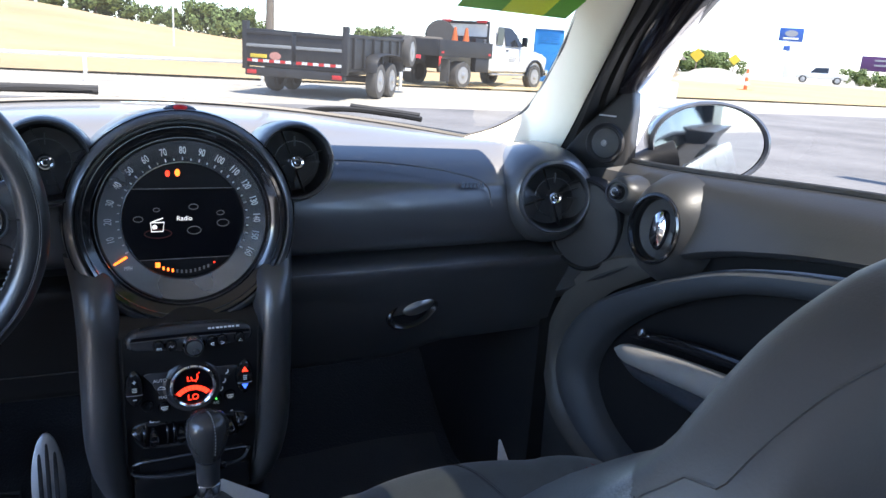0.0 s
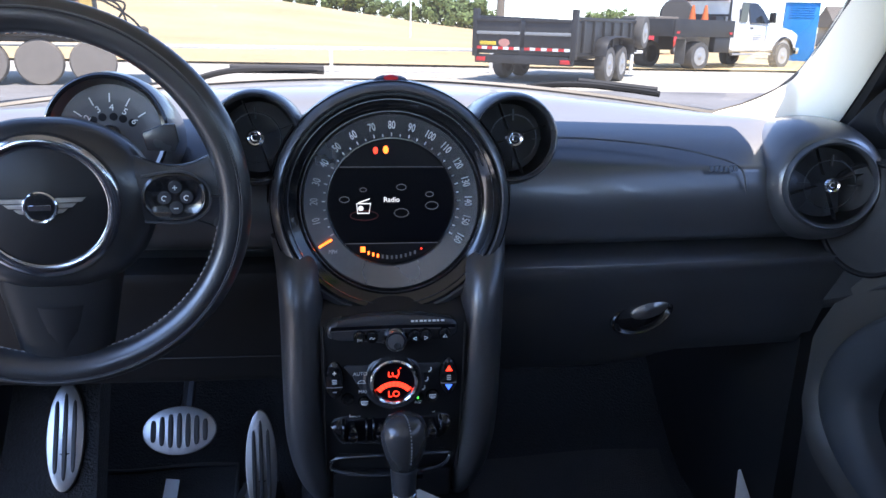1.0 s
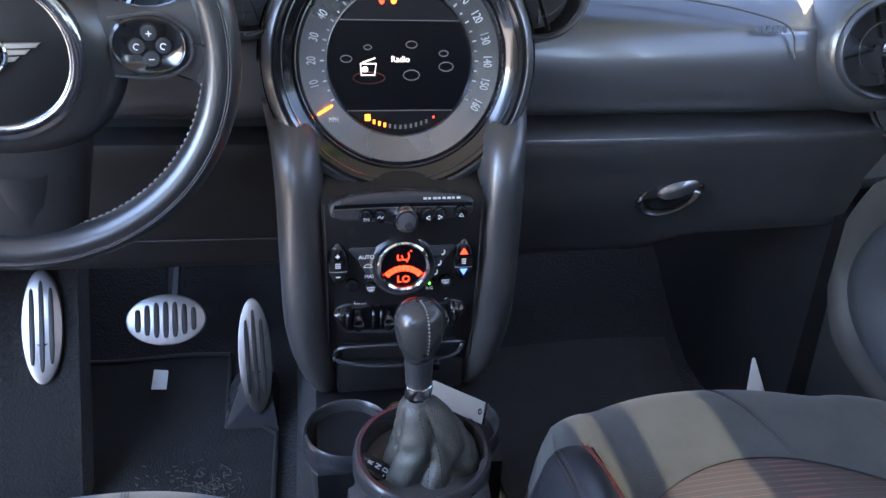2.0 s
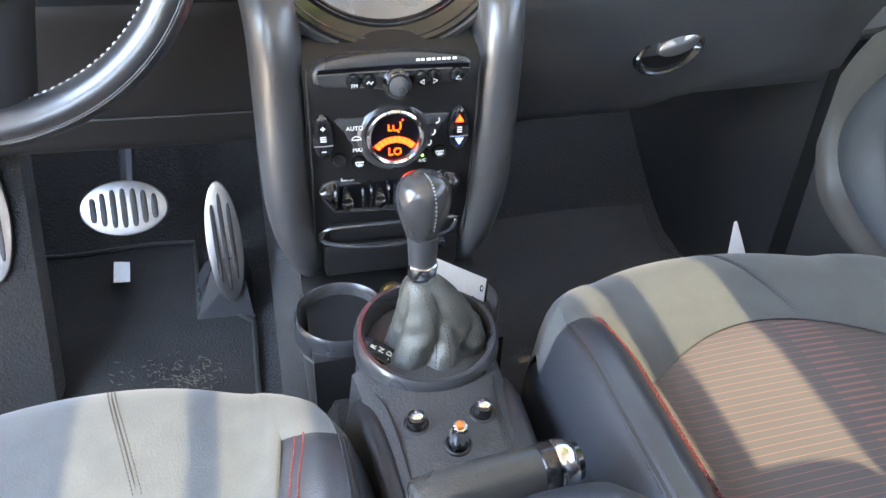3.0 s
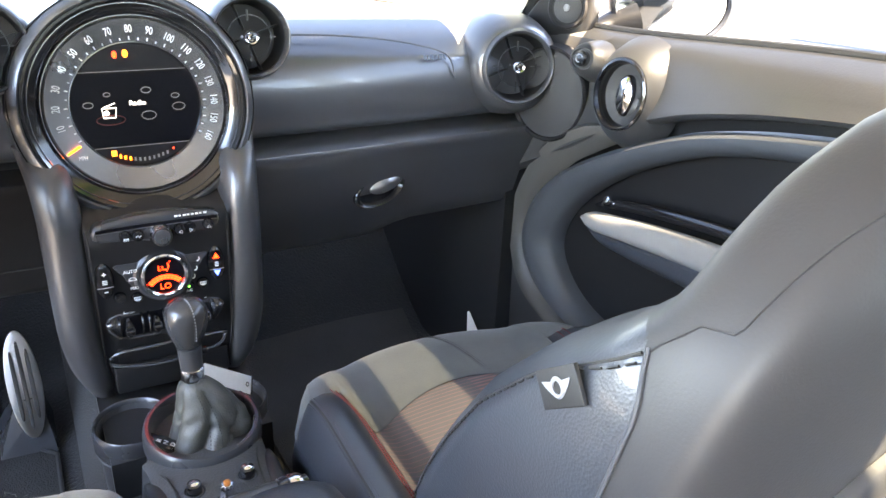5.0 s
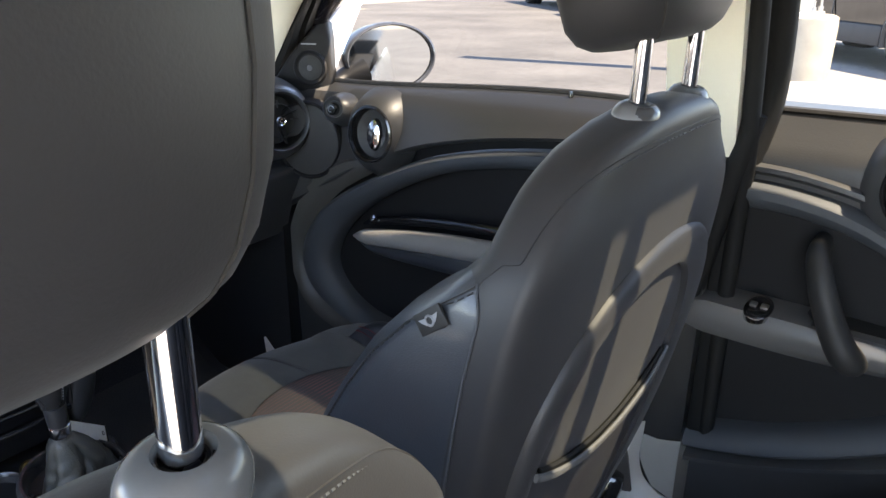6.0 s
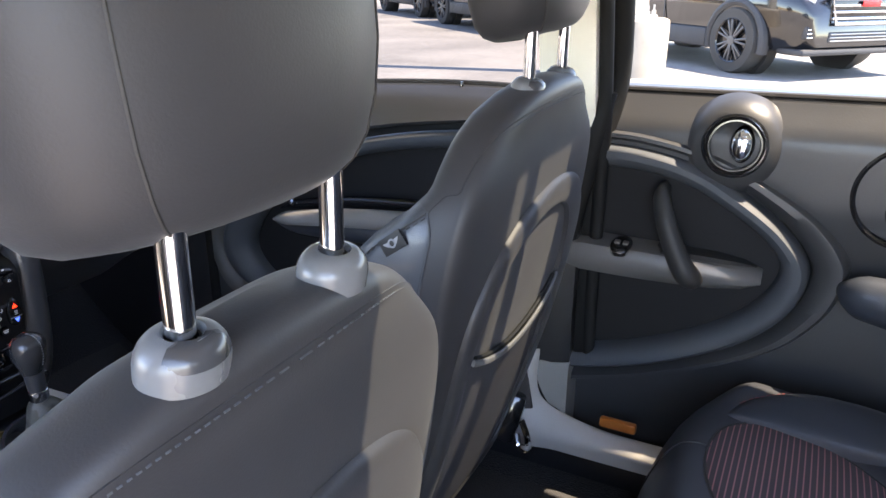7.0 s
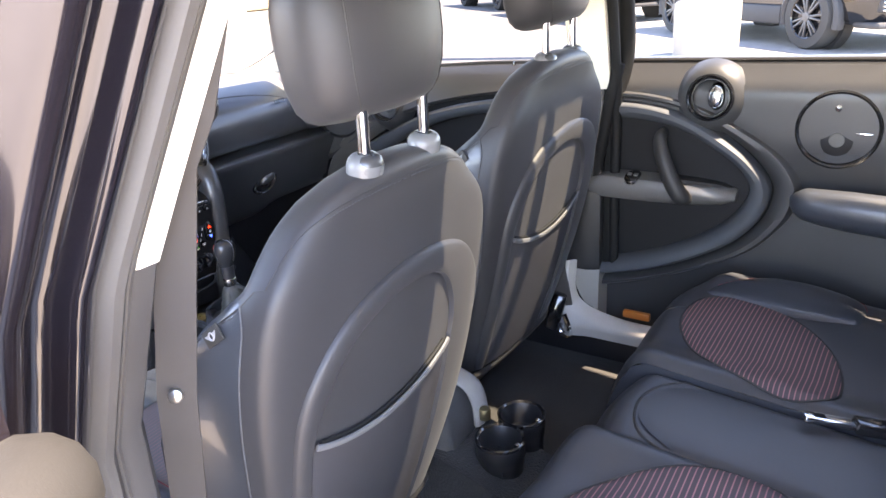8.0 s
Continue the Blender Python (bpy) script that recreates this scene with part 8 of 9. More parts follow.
    for s in (-1, 1):
        part("tail_light", box((s * 0.88 - 0.10, y0 - 0.045, zb - 0.21), (s * 0.88 + 0.10, y0 - 0.03, zb - 0.13), 0.006), M_redtape, t)
    part("chassis", box((-0.45, y0, 0.42), (0.45, y1 + 0.2, 0.56), 0.02), M_steelblk, t)
    part("axle", box((-W, -0.5, 0.32), (W, 0.5, 0.42), 0.02), M_steelblk, t)
    part("tongue", tube([(0.4, y1, 0.5), (0.0, y1 + 1.3, 0.5), (-0.4, y1, 0.5)], 0.06, 8), M_steelblk, t)
    wheel(t, (W + 0.20, y1 - 0.15, 1.0), 0.37, 0.22, 1, M_tyre, M_rimgrey)
    return t


dump_trailer()


def body_loft(sections, ma, parent, name="body"):
    """sections: y, bottom z, shoulder z, top z, half width at the bottom, shoulder and top."""
    rings = []
    for y, zb, zs, zt, wb, ws, wt in sections:
        rings.append([V(x, y, z) for x, z in ((-wb * 0.92, zb), (-wb, zb + 0.06), (-ws, zs * 0.6 + zb * 0.4), (-ws, zs - 0.04), (-ws * 0.97, zs), (-wt, zt - 0.05), (-wt * 0.88, zt), (0, zt + 0.02),
                                              (wt * 0.88, zt), (wt, zt - 0.05), (ws * 0.97, zs), (ws, zs - 0.04), (ws, zs * 0.6 + zb * 0.4), (wb, zb + 0.06), (wb * 0.92, zb))])
    return part(name, loft(rings), ma, parent)


def work_truck():
    t = thing("work_truck", "white crew work truck with black flatbed and cones", "truck", at=Matrix.Translation((8.74, 19.57, GZ)) @ pose(0, 0, 0, 0, 0, -63.6) @ Matrix.Scale(0.914, 4))
    # y = 0 at the rear axle, forward +y
    part("flatbed", box((-1.1, -1.25, 0.95), (1.1, 1.35, 1.05), 0.02), M_steelblk, t)
    for s in (-1, 1):
        part("bed_side", box((s * 1.1 - 0.03, -1.25, 0.92), (s * 1.1 + 0.03, 1.35, 1.38), 0.01), M_steelblk, t)
        part("mud_flap", box((s * 0.98 - 0.22, -0.72, 0.2), (s * 0.98 + 0.12, -0.69, 0.85), 0.01), M_tyre, t)
        part("tool_box", box((s * 1.0 - 0.1, 0.55, 0.5), (s * 1.0 + 0.1, 1.25, 0.93), 0.02), M_steelblk, t)
        wheel(t, (s * 1.08, 0, 0.40), 0.40, 0.42, s, M_tyre, M_rimgrey)
        wheel(t, (s * 1.02, 4.1, 0.40), 0.40, 0.26, s, M_tyre, M_rimgrey)
        for y in (-1.1, 1.2):
            part("marker_light", box((s * 1.13 - 0.01, y - 0.06, 1.0), (s * 1.13 + 0.01, y + 0.06, 1.06), 0.004), M_redtape, t)
    part("bed_end", box((-1.1, -1.28, 0.92), (1.1, -1.22, 1.38), 0.01), M_steelblk, t)
    part("rack", tube([(-0.95, 1.3, 1.0), (-0.95, 1.3, 1.98), (0.95, 1.3, 1.98), (0.95, 1.3, 1.0)], 0.05, 8), M_steelblk, t)
    part("rack", box((-0.95, 1.27, 1.5), (0.95, 1.33, 1.56), 0.01), M_steelblk, t)
    for x in (-0.7, 0.7):
        part("rack_lamp", box((x - 0.18, 1.24, 1.96), (x + 0.18, 1.36, 2.05), 0.01), M_redtape, t)
    # cab and hood
    body_loft([(1.45, 0.55, 1.30, 1.95, 0.9, 0.98, 0.80), (1.6, 0.5, 1.30, 2.02, 0.95, 1.0, 0.82), (2.6, 0.5, 1.28, 2.02, 0.95, 1.0, 0.82), (3.1, 0.5, 1.26, 1.75, 0.95, 1.0, 0.80), (3.45, 0.5, 1.25, 1.34, 0.95, 1.0, 0.85), (4.5, 0.55, 1.16, 1.22, 0.95, 0.98, 0.85), (4.85, 0.6, 1.05, 1.10, 0.92, 0.95, 0.8)], M_whitepaint, t)
    for s in (-1, 1):
        part("window", loft([[V(s * (0.995 - k * 0.03), y, z) for y, z in ((1.75, 1.36), (2.10, 1.36), (2.10, 1.90), (1.80, 1.90))] for k in (0, 1)]), M_carglass, t)
        part("window", loft([[V(s * (1.0 - 0.17 * (z - 1.32) / 0.6 + 0.0) - s * k * 0.03 + s * 0.02, y, z) for y, z in ((2.25, 1.34), (3.25, 1.34), (2.95, 1.72), (2.7, 1.90), (2.25, 1.90))] for k in (0, 1)]), M_carglass, t)
        part("door_handle", box((s * 1.0 - 0.015, 2.25, 1.18), (s * 1.0 + 0.025, 2.4, 1.22), 0.006), M_plastic, t)
        part("side_mirror", box((s * 1.18 - 0.10, 3.0, 1.35), (s * 1.18 + 0.10, 3.1, 1.65), 0.03), M_plastic, t)
        part("wheel_arch", tube([(s * 1.0, 4.1 + 0.5 * math.cos(q), 0.42 + 0.5 * math.sin(q)) for q in np.linspace(0, math.pi, 14)], 0.05, 8), M_plastic, t)
        part("step_bar", box((s * 1.0 - 0.05, 1.5, 0.42), (s * 1.0 + 0.05, 3.4, 0.48), 0.01), M_rimgrey, t)
    for k in range(3):
        part("door_lettering", box((1.004, 2.45, 0.98 - 0.06 * k), (1.008, 2.95 - 0.08 * k, 1.0 - 0.06 * k), 0), M_grey, t)
    part("windscreen", loft([[V(x, y, z) for x, z, y in ((-0.78, 1.34, 3.47), (0.78, 1.34, 3.47), (0.7, 1.96, 2.68), (-0.7, 1.96, 2.68))], [V(x, y - 0.03, z) for x, z, y in ((-0.78, 1.34, 3.47), (0.78, 1.34, 3.47), (0.7, 1.96, 2.68), (-0.7, 1.96, 2.68))]]), M_carglass, t)
    part("grille", box((-0.6, 4.84, 0.7), (0.6, 4.9, 1.02), 0.02), M_plastic, t)
    part("bumper", box((-0.98, 4.85, 0.45), (0.98, 5.0, 0.66), 0.03), M_chrome, t)
    # load
    c = thing("traffic_cone", "orange traffic cones stacked on a flatbed", "traffic cone")
    base = t.matrix_world
    for x, y in ((0.55, 0.15), (0.75, 0.45)):
        cc = part("cone", lathe([(0.16, 0.0), (0.15, 0.05), (0.035, 0.72), (0.002, 0.73)], base @ pose(x, y, 1.38 - 0.33), 20), M_conecol, c)
        part("cone_band", lathe([(0.102, 0.30), (0.078, 0.45)], base @ pose(x, y, 1.051), 20, caps=False), M_white, cc)
    k = thing("tyre_stack", "large spare tyre lying on the flatbed", "tyre")
    part("tyre", lathe([(0.22, -0.15), (0.42, -0.15), (0.47, -0.08), (0.47, 0.08), (0.42, 0.15), (0.22, 0.15)], base @ aim((-0.35, 0.55, 1.52), (0.5, -0.6, 0.25)), 32), M_cartyre, k)
    k = thing("pallet_load", "pale timber and sacks on the flatbed", "load")
    part("planks", box((-0.9, -1.1, 1.05), (0.3, -0.1, 1.45), 0.03, m=base), M_pole, k)
    part("box", box((0.1, 0.75, 1.05), (0.9, 1.2, 1.5), 0.03, m=base), M_plastic, k)
    return t


work_truck()


def far_things():
    b = thing("portable_toilet", "blue portable toilet with white roof", "portable toilet", at=Matrix.Translation((16.2, 25.6, GZ)) @ pose(0, 0, 0, 0, 0, -30))
    part("cabin", box((-0.55, -0.55, 0), (0.55, 0.55, 2.0), 0.04), M_blueplastic, b)
    part("roof", loft([[V(-0.6, -0.6, 2.0), V(0.6, -0.6, 2.0), V(0.6, 0.6, 2.0), V(-0.6, 0.6, 2.0)], [V(-0.45, -0.45, 2.25), V(0.45, -0.45, 2.25), V(0.45, 0.45, 2.25), V(-0.45, 0.45, 2.25)]]), M_whitepaint, b)
    for k in range(5):
        part("louvre", box((-0.4, -0.57, 1.5 + 0.08 * k), (0.4, -0.55, 1.54 + 0.08 * k), 0.004), M_blueplastic, b)
    h = thing("far_house", "small tan house with a grey gable roof", "house", at=Matrix.Translation((40.0, 52.0, GZ)) @ pose(0, 0, 0, 0, 0, -20))
    part("wall", box((-4, -3, 0), (4, 3, 1.5), 0.02), M_concrete, h)
    part("roof", loft([[V(-4.4, -3.4, 1.4), V(-4.4, 0, 2.9), V(-4.4, 3.4, 1.4)], [V(4.4, -3.4, 1.4), V(4.4, 0, 2.9), V(4.4, 3.4, 1.4)]]), M_pole, h)
    part("door", box((1.0, -3.05, 0), (1.9, -3.0, 1.3), 0.01), M_redtape, h)
    r = thing("red_van", "red van parked beyond the trailer", "van", at=Matrix.Translation((12.3, 29.5, GZ)) @ pose(0, 0, 0, 0, 0, -60) @ Matrix.Scale(0.72, 4))
    body_loft([(-2.0, 0.4, 1.0, 1.55, 0.8, 0.88, 0.75), (-1.7, 0.35, 1.0, 1.68, 0.85, 0.9, 0.75), (0.9, 0.35, 1.0, 1.68, 0.85, 0.9, 0.75), (1.5, 0.35, 1.0, 1.1, 0.85, 0.9, 0.75), (2.2, 0.4, 0.85, 0.9, 0.8, 0.85, 0.7)], M_redtape, r)
    for s in (-1, 1):
        for y in (-1.3, 1.4):
            wheel(r, (s * 0.88, y, 0.32), 0.32, 0.2, s, M_cartyre, M_rimgrey)
    p = thing("utility_pole", "weathered wooden utility pole", "utility pole", at=Matrix.Translation((5.6, 26.5, hill(5.6, 26.5))))
    part("pole", tube([(0, 0, -0.3), (0, 0, 9)], [0.15, 0.11], 12), M_pole, p)
    part("crossarm", box((-1.1, -0.06, 8.2), (1.1, 0.06, 8.32), 0.01), M_pole, p)
    p = thing("thin_post", "thin pale marker post in the field", "post", at=Matrix.Translation((3.8, 40.0, hill(3.8, 40.0))))
    part("post", tube([(0, 0, -0.2), (0, 0, 2.2)], 0.04, 8), M_whitepaint, p)
    # sign pylon
    s = thing("pylon_sign", "tall white pylon with a blue oval-emblem sign", "sign", at=Matrix.Translation((112, 98, GZ)) @ pose(0, 0, 0, 0, 0, -49))
    part("pylon", box((-0.4, -0.4, 0), (1.9, 0.4, 6.3), 0.05), M_whitepaint, s)
    pn = part("sign_panel", box((-2.0, -0.45, 6.2), (1.9, 0.45, 8.4), 0.05), M_signblue, s)
    part("emblem", plate(oval(1.05, 0.55, 28), 0.05, aim((-0.05, -0.5, 7.5), (0, -1, 0)), 0), M_grey, pn)
    part("lettering_bar", box((-1.3, -0.52, 6.5), (1.2, -0.46, 6.8), 0.01), M_white, pn)
    part("small_panel", box((-1.0, -0.45, 4.6), (0.1, 0.45, 5.4), 0.03), M_signblue, s)
    s = thing("purple_sign", "dark purple roadside sign board", "sign", at=Matrix.Translation((84, 60.0, GZ)) @ pose(0, 0, 0, 0, 0, -54))
    part("board", box((-2.2, -0.15, 1.7), (2.6, 0.15, 3.4), 0.04), M_purple, s)
    for k in range(2):
        part("lettering_bar", box((-0.8, -0.19, 2.85 - 0.55 * k), (2.2, -0.15, 3.05 - 0.55 * k), 0), M_grey, s)
    for x in (-1.6, 2.0):
        part("post", box((x - 0.1, -0.1, 0), (x + 0.1, 0.1, 1.75), 0.02), M_pole, s)
    # far white pickup
    p = thing("white_pickup", "white pickup truck parked across the lot", "pickup truck", at=Matrix.Translation((73.5, 59.5, GZ)) @ pose(0, 0, 0, 0, 0, 42))
    body_loft([(-2.7, 0.5, 1.0, 1.05, 0.9, 0.98, 0.9), (-1.0, 0.45, 1.05, 1.10, 0.92, 1.0, 0.92), (-0.9, 0.45, 1.08, 1.80, 0.92, 1.0, 0.78), (0.7, 0.45, 1.08, 1.85, 0.92, 1.0, 0.78), (1.4, 0.45, 1.08, 1.2, 0.92, 1.0, 0.85), (2.5, 0.5, 1.05, 1.1, 0.9, 0.96, 0.85)], M_whitepaint, p)
    for s in (-1, 1):
        part("window", loft([[V(s * (0.99 - 0.2 * (z - 1.12) / 0.6 - k * 0.03) + s * 0.02, y, z) for y, z in ((-0.7, 1.15), (1.1, 1.15), (0.6, 1.68), (-0.7, 1.70))] for k in (0, 1)]), M_carglass, p)
        for y in (-1.7, 1.75):
            wheel(p, (s * 0.98, y, 0.4), 0.4, 0.25, s, M_cartyre, M_rimgrey)
    # striped delineator post
    c = thing("delineator_post", "orange and white striped traffic post", "traffic post", at=Matrix.Translation((28.8, 27.4, GZ)))
    part("base", box((-0.3, -0.3, 0), (0.3, 0.3, 0.08), 0.02), M_conecol, c)
    for k in range(6):
        part("band", lathe([(0.09 - 0.006 * k, 0.08 + 0.19 * k), (0.085 - 0.006 * k, 0.27 + 0.19 * k)], Matrix(), 16), M_conecol if k % 2 == 0 else M_white, c)
    for x, y in ((47.0, 50.5), (62.0, 61.0)):
        s = thing("roadwork_sign", "orange roadwork sign on a post", "sign", at=Matrix.Translation((x, y, GZ)) @ pose(0, 0, 0, 0, 0, -45))
        part("post", box((-0.06, -0.06, 0), (0.06, 0.06, 1.4), 0.01), M_pole, s)
        part("board", plate([(0, -0.6), (0.6, 0), (0, 0.6), (-0.6, 0)], 0.05, aim((0, -0.08, 1.9), (0, -1, 0)), 0), M_yellow, s)
    # gravel heap
    g = bmesh.new()
    rings = []
    for k, h in ((1, 0), (0.75, 0.45), (0.45, 0.85), (0.15, 1.0)):
        rings.append([V(38.5 + (3.0 * k) * math.cos(q) * (1 + 0.1 * math.sin(3 * q)), 39.5 + 2.2 * k * math.sin(q) * (1 + 0.12 * math.sin(5 * q + 1)), GZ - 0.05 + 1.0 * h) for q in (2 * math.pi * i / 28 for i in range(28))])
    tagged(part("gravel_heap", loft(rings), M_gravel), "grey-brown heap of gravel", "gravel heap", kind="stuff")
    # painted block with a dark frame post
    b = thing("gate_block", "pale blue-white concrete block with dark steel posts", "barrier block", at=Matrix.Translation((11.6, 14.6, GZ)) @ pose(0, 0, 0, 0, 0, -8))
    part("block", box((-1.6, -0.35, 0), (1.1, 0.35, 0.62), 0.03), surf("pale_block", (0.55, 0.58, 0.62), 0.8, fine=50, bump=0.2), b)
    part("post", box((0.1, -0.15, 0.6), (0.45, 0.15, 4.2), 0.02), surf("dark_post", (0.09, 0.095, 0.11), 0.5, 0.3, bump=0.05), b)
    part("beam", box((-1.6, -0.1, 0.62), (0.1, 0.1, 0.85), 0.02), surf("dark_beam", (0.10, 0.105, 0.12), 0.5, 0.3, bump=0.05), b)


far_things()


def equipment_truck():
    t = thing("equipment_trailer", "dusty machinery trailer hung with hoses and cables", "machine", at=Matrix.Translation((-4.95, 12.9, GZ)) @ pose(0, 0, 0, 0, 0, 14))
    dusty = surf("dusty_steel", (0.06, 0.056, 0.053), 0.7, 0.2, scale=2.5, fine=30, bump=0.3, dist=0.003, var=0.5)
    part("tank", box((-2.4, -0.9, 0.62), (1.15, 1.2, 1.95), 0.06), dusty, t)
    part("frame", box((-2.0, -1.0, 0.70), (1.9, 1.0, 0.85), 0.02), dusty, t)
    part("cab_box", box((-1.7, -0.4, 1.75), (0.5, 1.0, 2.6), 0.05), dusty, t)
    br = part("bracket", box((1.15, -0.2, 1.3), (1.95, -0.12, 1.62), 0.01), dusty, t)
    for x in (1.3, 1.75):
        for z in (1.38, 1.54):
            part("bolt", lathe([(0.03, 0), (0.03, 0.03), (0.002, 0.035)], aim((x, -0.2, z), (0, -1, 0)), 8), M_gloss, br)
    hose = surf("hose_rubber", (0.30, 0.16, 0.11), 0.6, bump=0.05)
    for k in range(5):
        part("hose", tube(curve([(-1.9, -0.95, 1.30 - 0.05 * k), (-0.9, -1.05, 1.02 - 0.06 * k), (0.4, -1.05, 1.00 - 0.05 * k), (1.0, -1.02, 1.20)], 6), 0.022, 8), hose, t, "reddish rubber hose")
    for k in range(3):
        part("cable", tube(curve([(1.1, -1.0, 1.25), (1.35 + 0.12 * k, -1.02, 1.2), (1.75 - 0.15 * k, -1.0, 0.9), (1.75 - 0.2 * k, -1.0, 0.6)], 6), 0.016, 6), M_rubber, t)
    part("strap", box((0.98, -1.10, 1.02), (1.16, -0.98, 1.6), 0.03), surf("yellow_strap", (0.6, 0.40, 0.12), 0.6, bump=0.1), t)
    pale = surf("dusty_tyre", (0.22, 0.19, 0.16), 0.9, fine=60, bump=0.3)
    for x in (-0.36, 0.37, 1.09):
        m = aim((x, -1.0, 0.33), (0, -1, 0)) @ Matrix.Scale(0.79, 4)
        w = part("wheel", lathe([(0.26, -0.3), (0.40, -0.3), (0.42, -0.2), (0.42, -0.05), (0.39, 0), (0.27, 0)], m, 36), pale, t)
        part("rim", lathe([(0.27, -0.01), (0.24, -0.06), (0.12, -0.08), (0.10, -0.02), (0.002, 0.0)], m, 28), pale, w)
        for k in range(8):
            part("wheel_nut", lathe([(0.02, -0.07), (0.018, -0.03), (0.002, -0.025)], m @ pose(0.17 * math.cos(k * 0.785), 0.17 * math.sin(k * 0.785), 0), 6), M_rimgrey, w)


equipment_truck()


def suv(at, label):
    t = thing("black_suv", label, "car", group="parked cars", at=at)
    # local: +y forward, front axle at y = 0, rear axle at y = -2.73
    body_loft([(-3.55, 0.45, 0.95, 1.0, 0.78, 0.84, 0.6), (-3.4, 0.35, 1.02, 1.5, 0.85, 0.91, 0.62), (-2.7, 0.30, 1.04, 1.68, 0.88, 0.92, 0.66), (-1.2, 0.28, 1.03, 1.72, 0.88, 0.92, 0.66), (-0.6, 0.28, 1.02, 1.5, 0.88, 0.92, 0.68), (-0.1, 0.28, 1.0, 1.08, 0.88, 0.92, 0.74), (0.55, 0.30, 0.96, 1.03, 0.86, 0.91, 0.74), (0.80, 0.32, 0.88, 0.94, 0.80, 0.86, 0.7), (0.92, 0.36, 0.70, 0.74, 0.68, 0.74, 0.6)], M_suv, t)
    for s in (-1, 1):
        part("side_window", loft([[V(s * (0.90 - 0.24 * (z - 1.05) / 0.6 - k * 0.03) + s * 0.015, y, z) for y, z in ((-3.1, 1.12), (-0.5, 1.08), (-1.0, 1.5), (-1.4, 1.60), (-2.7, 1.58))] for k in (0, 1)]), M_carglass, t)
        part("sill_cladding", box((s * 0.90 - 0.04, -2.3, 0.26), (s * 0.90 + 0.05, -0.45, 0.48), 0.03), M_cladding, t)
        part("door_line", box((s * 0.925 - 0.006, -1.30, 0.5), (s * 0.925 + 0.002, -1.285, 1.05), 0), M_cladding, t)
        for y in (0, -2.73):
            part("wheel_arch", tube([(s * 0.88, y + 0.43 * math.cos(q), 0.36 + 0.43 * math.sin(q)) for q in np.linspace(-0.25, math.pi + 0.25, 20)], 0.07, 8, squash=0.8), M_cladding, t)
            part("arch_well", lathe([(0.41, -0.25), (0.41, -0.12), (0.002, -0.12)], aim((s * 0.88, y, 0.36), (s, 0, 0)), 28), M_rubber, t)
            wheel(t, (s * 0.955, y, 0.37), 0.37, 0.24, s, M_cartyre, M_rimgrey, spokes=7)
        part("headlight", tube(curve([(s * 0.85, 0.52, 0.90), (s * 0.78, 0.72, 0.88), (s * 0.66, 0.84, 0.84)], 4), [0.05, 0.07, 0.06], 10), surf("lamp_glass", (0.75, 0.76, 0.78), 0.1, 0.3, bump=0), t, "clear headlight")
        part("indicator", box((s * 0.88 - 0.02, 0.42, 0.84), (s * 0.88 + 0.03, 0.56, 0.93), 0.01), surf("amber_lens", (0.7, 0.25, 0.03), 0.2, bump=0), t)
        part("fog_grille", box((s * 0.66 - 0.12, 0.80, 0.44), (s * 0.66 + 0.12, 0.90, 0.58), 0.02), M_cladding, t)
        for k in range(3):
            part("fog_bar", box((s * 0.66 - 0.11, 0.89, 0.455 + 0.04 * k), (s * 0.66 + 0.11, 0.915, 0.47 + 0.04 * k), 0.004), M_chrome, t)
        part("side_mirror", box((s * 1.02 - 0.10, -0.72, 1.05), (s * 1.02 + 0.08, -0.6, 1.2), 0.04), M_suv, t)
    g = part("grille", box((-0.52, 0.86, 0.62), (0.52, 0.93, 0.90), 0.03), M_gloss, t)
    part("grille_frame", tube([(-0.54, 0.93, 0.90), (0.54, 0.93, 0.90), (0.46, 0.96, 0.60), (-0.46, 0.96, 0.60)], 0.02, 8, closed=True), M_chrome, g)
    for k in range(4):
        part("grille_bar", box((-0.50, 0.92, 0.64 + 0.065 * k), (0.50, 0.95, 0.665 + 0.065 * k), 0.006), M_chrome, g)
    part("badge", box((-0.13, 0.955, 0.77), (0.13, 0.97, 0.83), 0.006), M_redtape, g, "red badge")
    part("lower_grille", box((-0.50, 0.88, 0.40), (0.50, 0.93, 0.52), 0.02), M_cladding, t)
    for k in range(3):
        part("lower_bar", box((-0.48, 0.925, 0.415 + 0.035 * k), (0.48, 0.94, 0.43 + 0.035 * k), 0.004), M_rimgrey, t)
    part("bumper_lip", box((-0.82, 0.55, 0.27), (0.82, 0.93, 0.34), 0.03), M_cladding, t)
    return t


HEAD = math.degrees(math.atan2(0.66, -0.75))
first = suv(Matrix.Translation((9.48, 0.22, GZ)) @ pose(0, 0, 0, 0, 0, HEAD), "gloss black sport utility car with chrome grille")
for x, y in ((13.0, 4.6), (16.6, 8.2)):
    copy_thing(first, Matrix.Translation((x, y, GZ)) @ pose(0, 0, 0, 0, 0, HEAD))


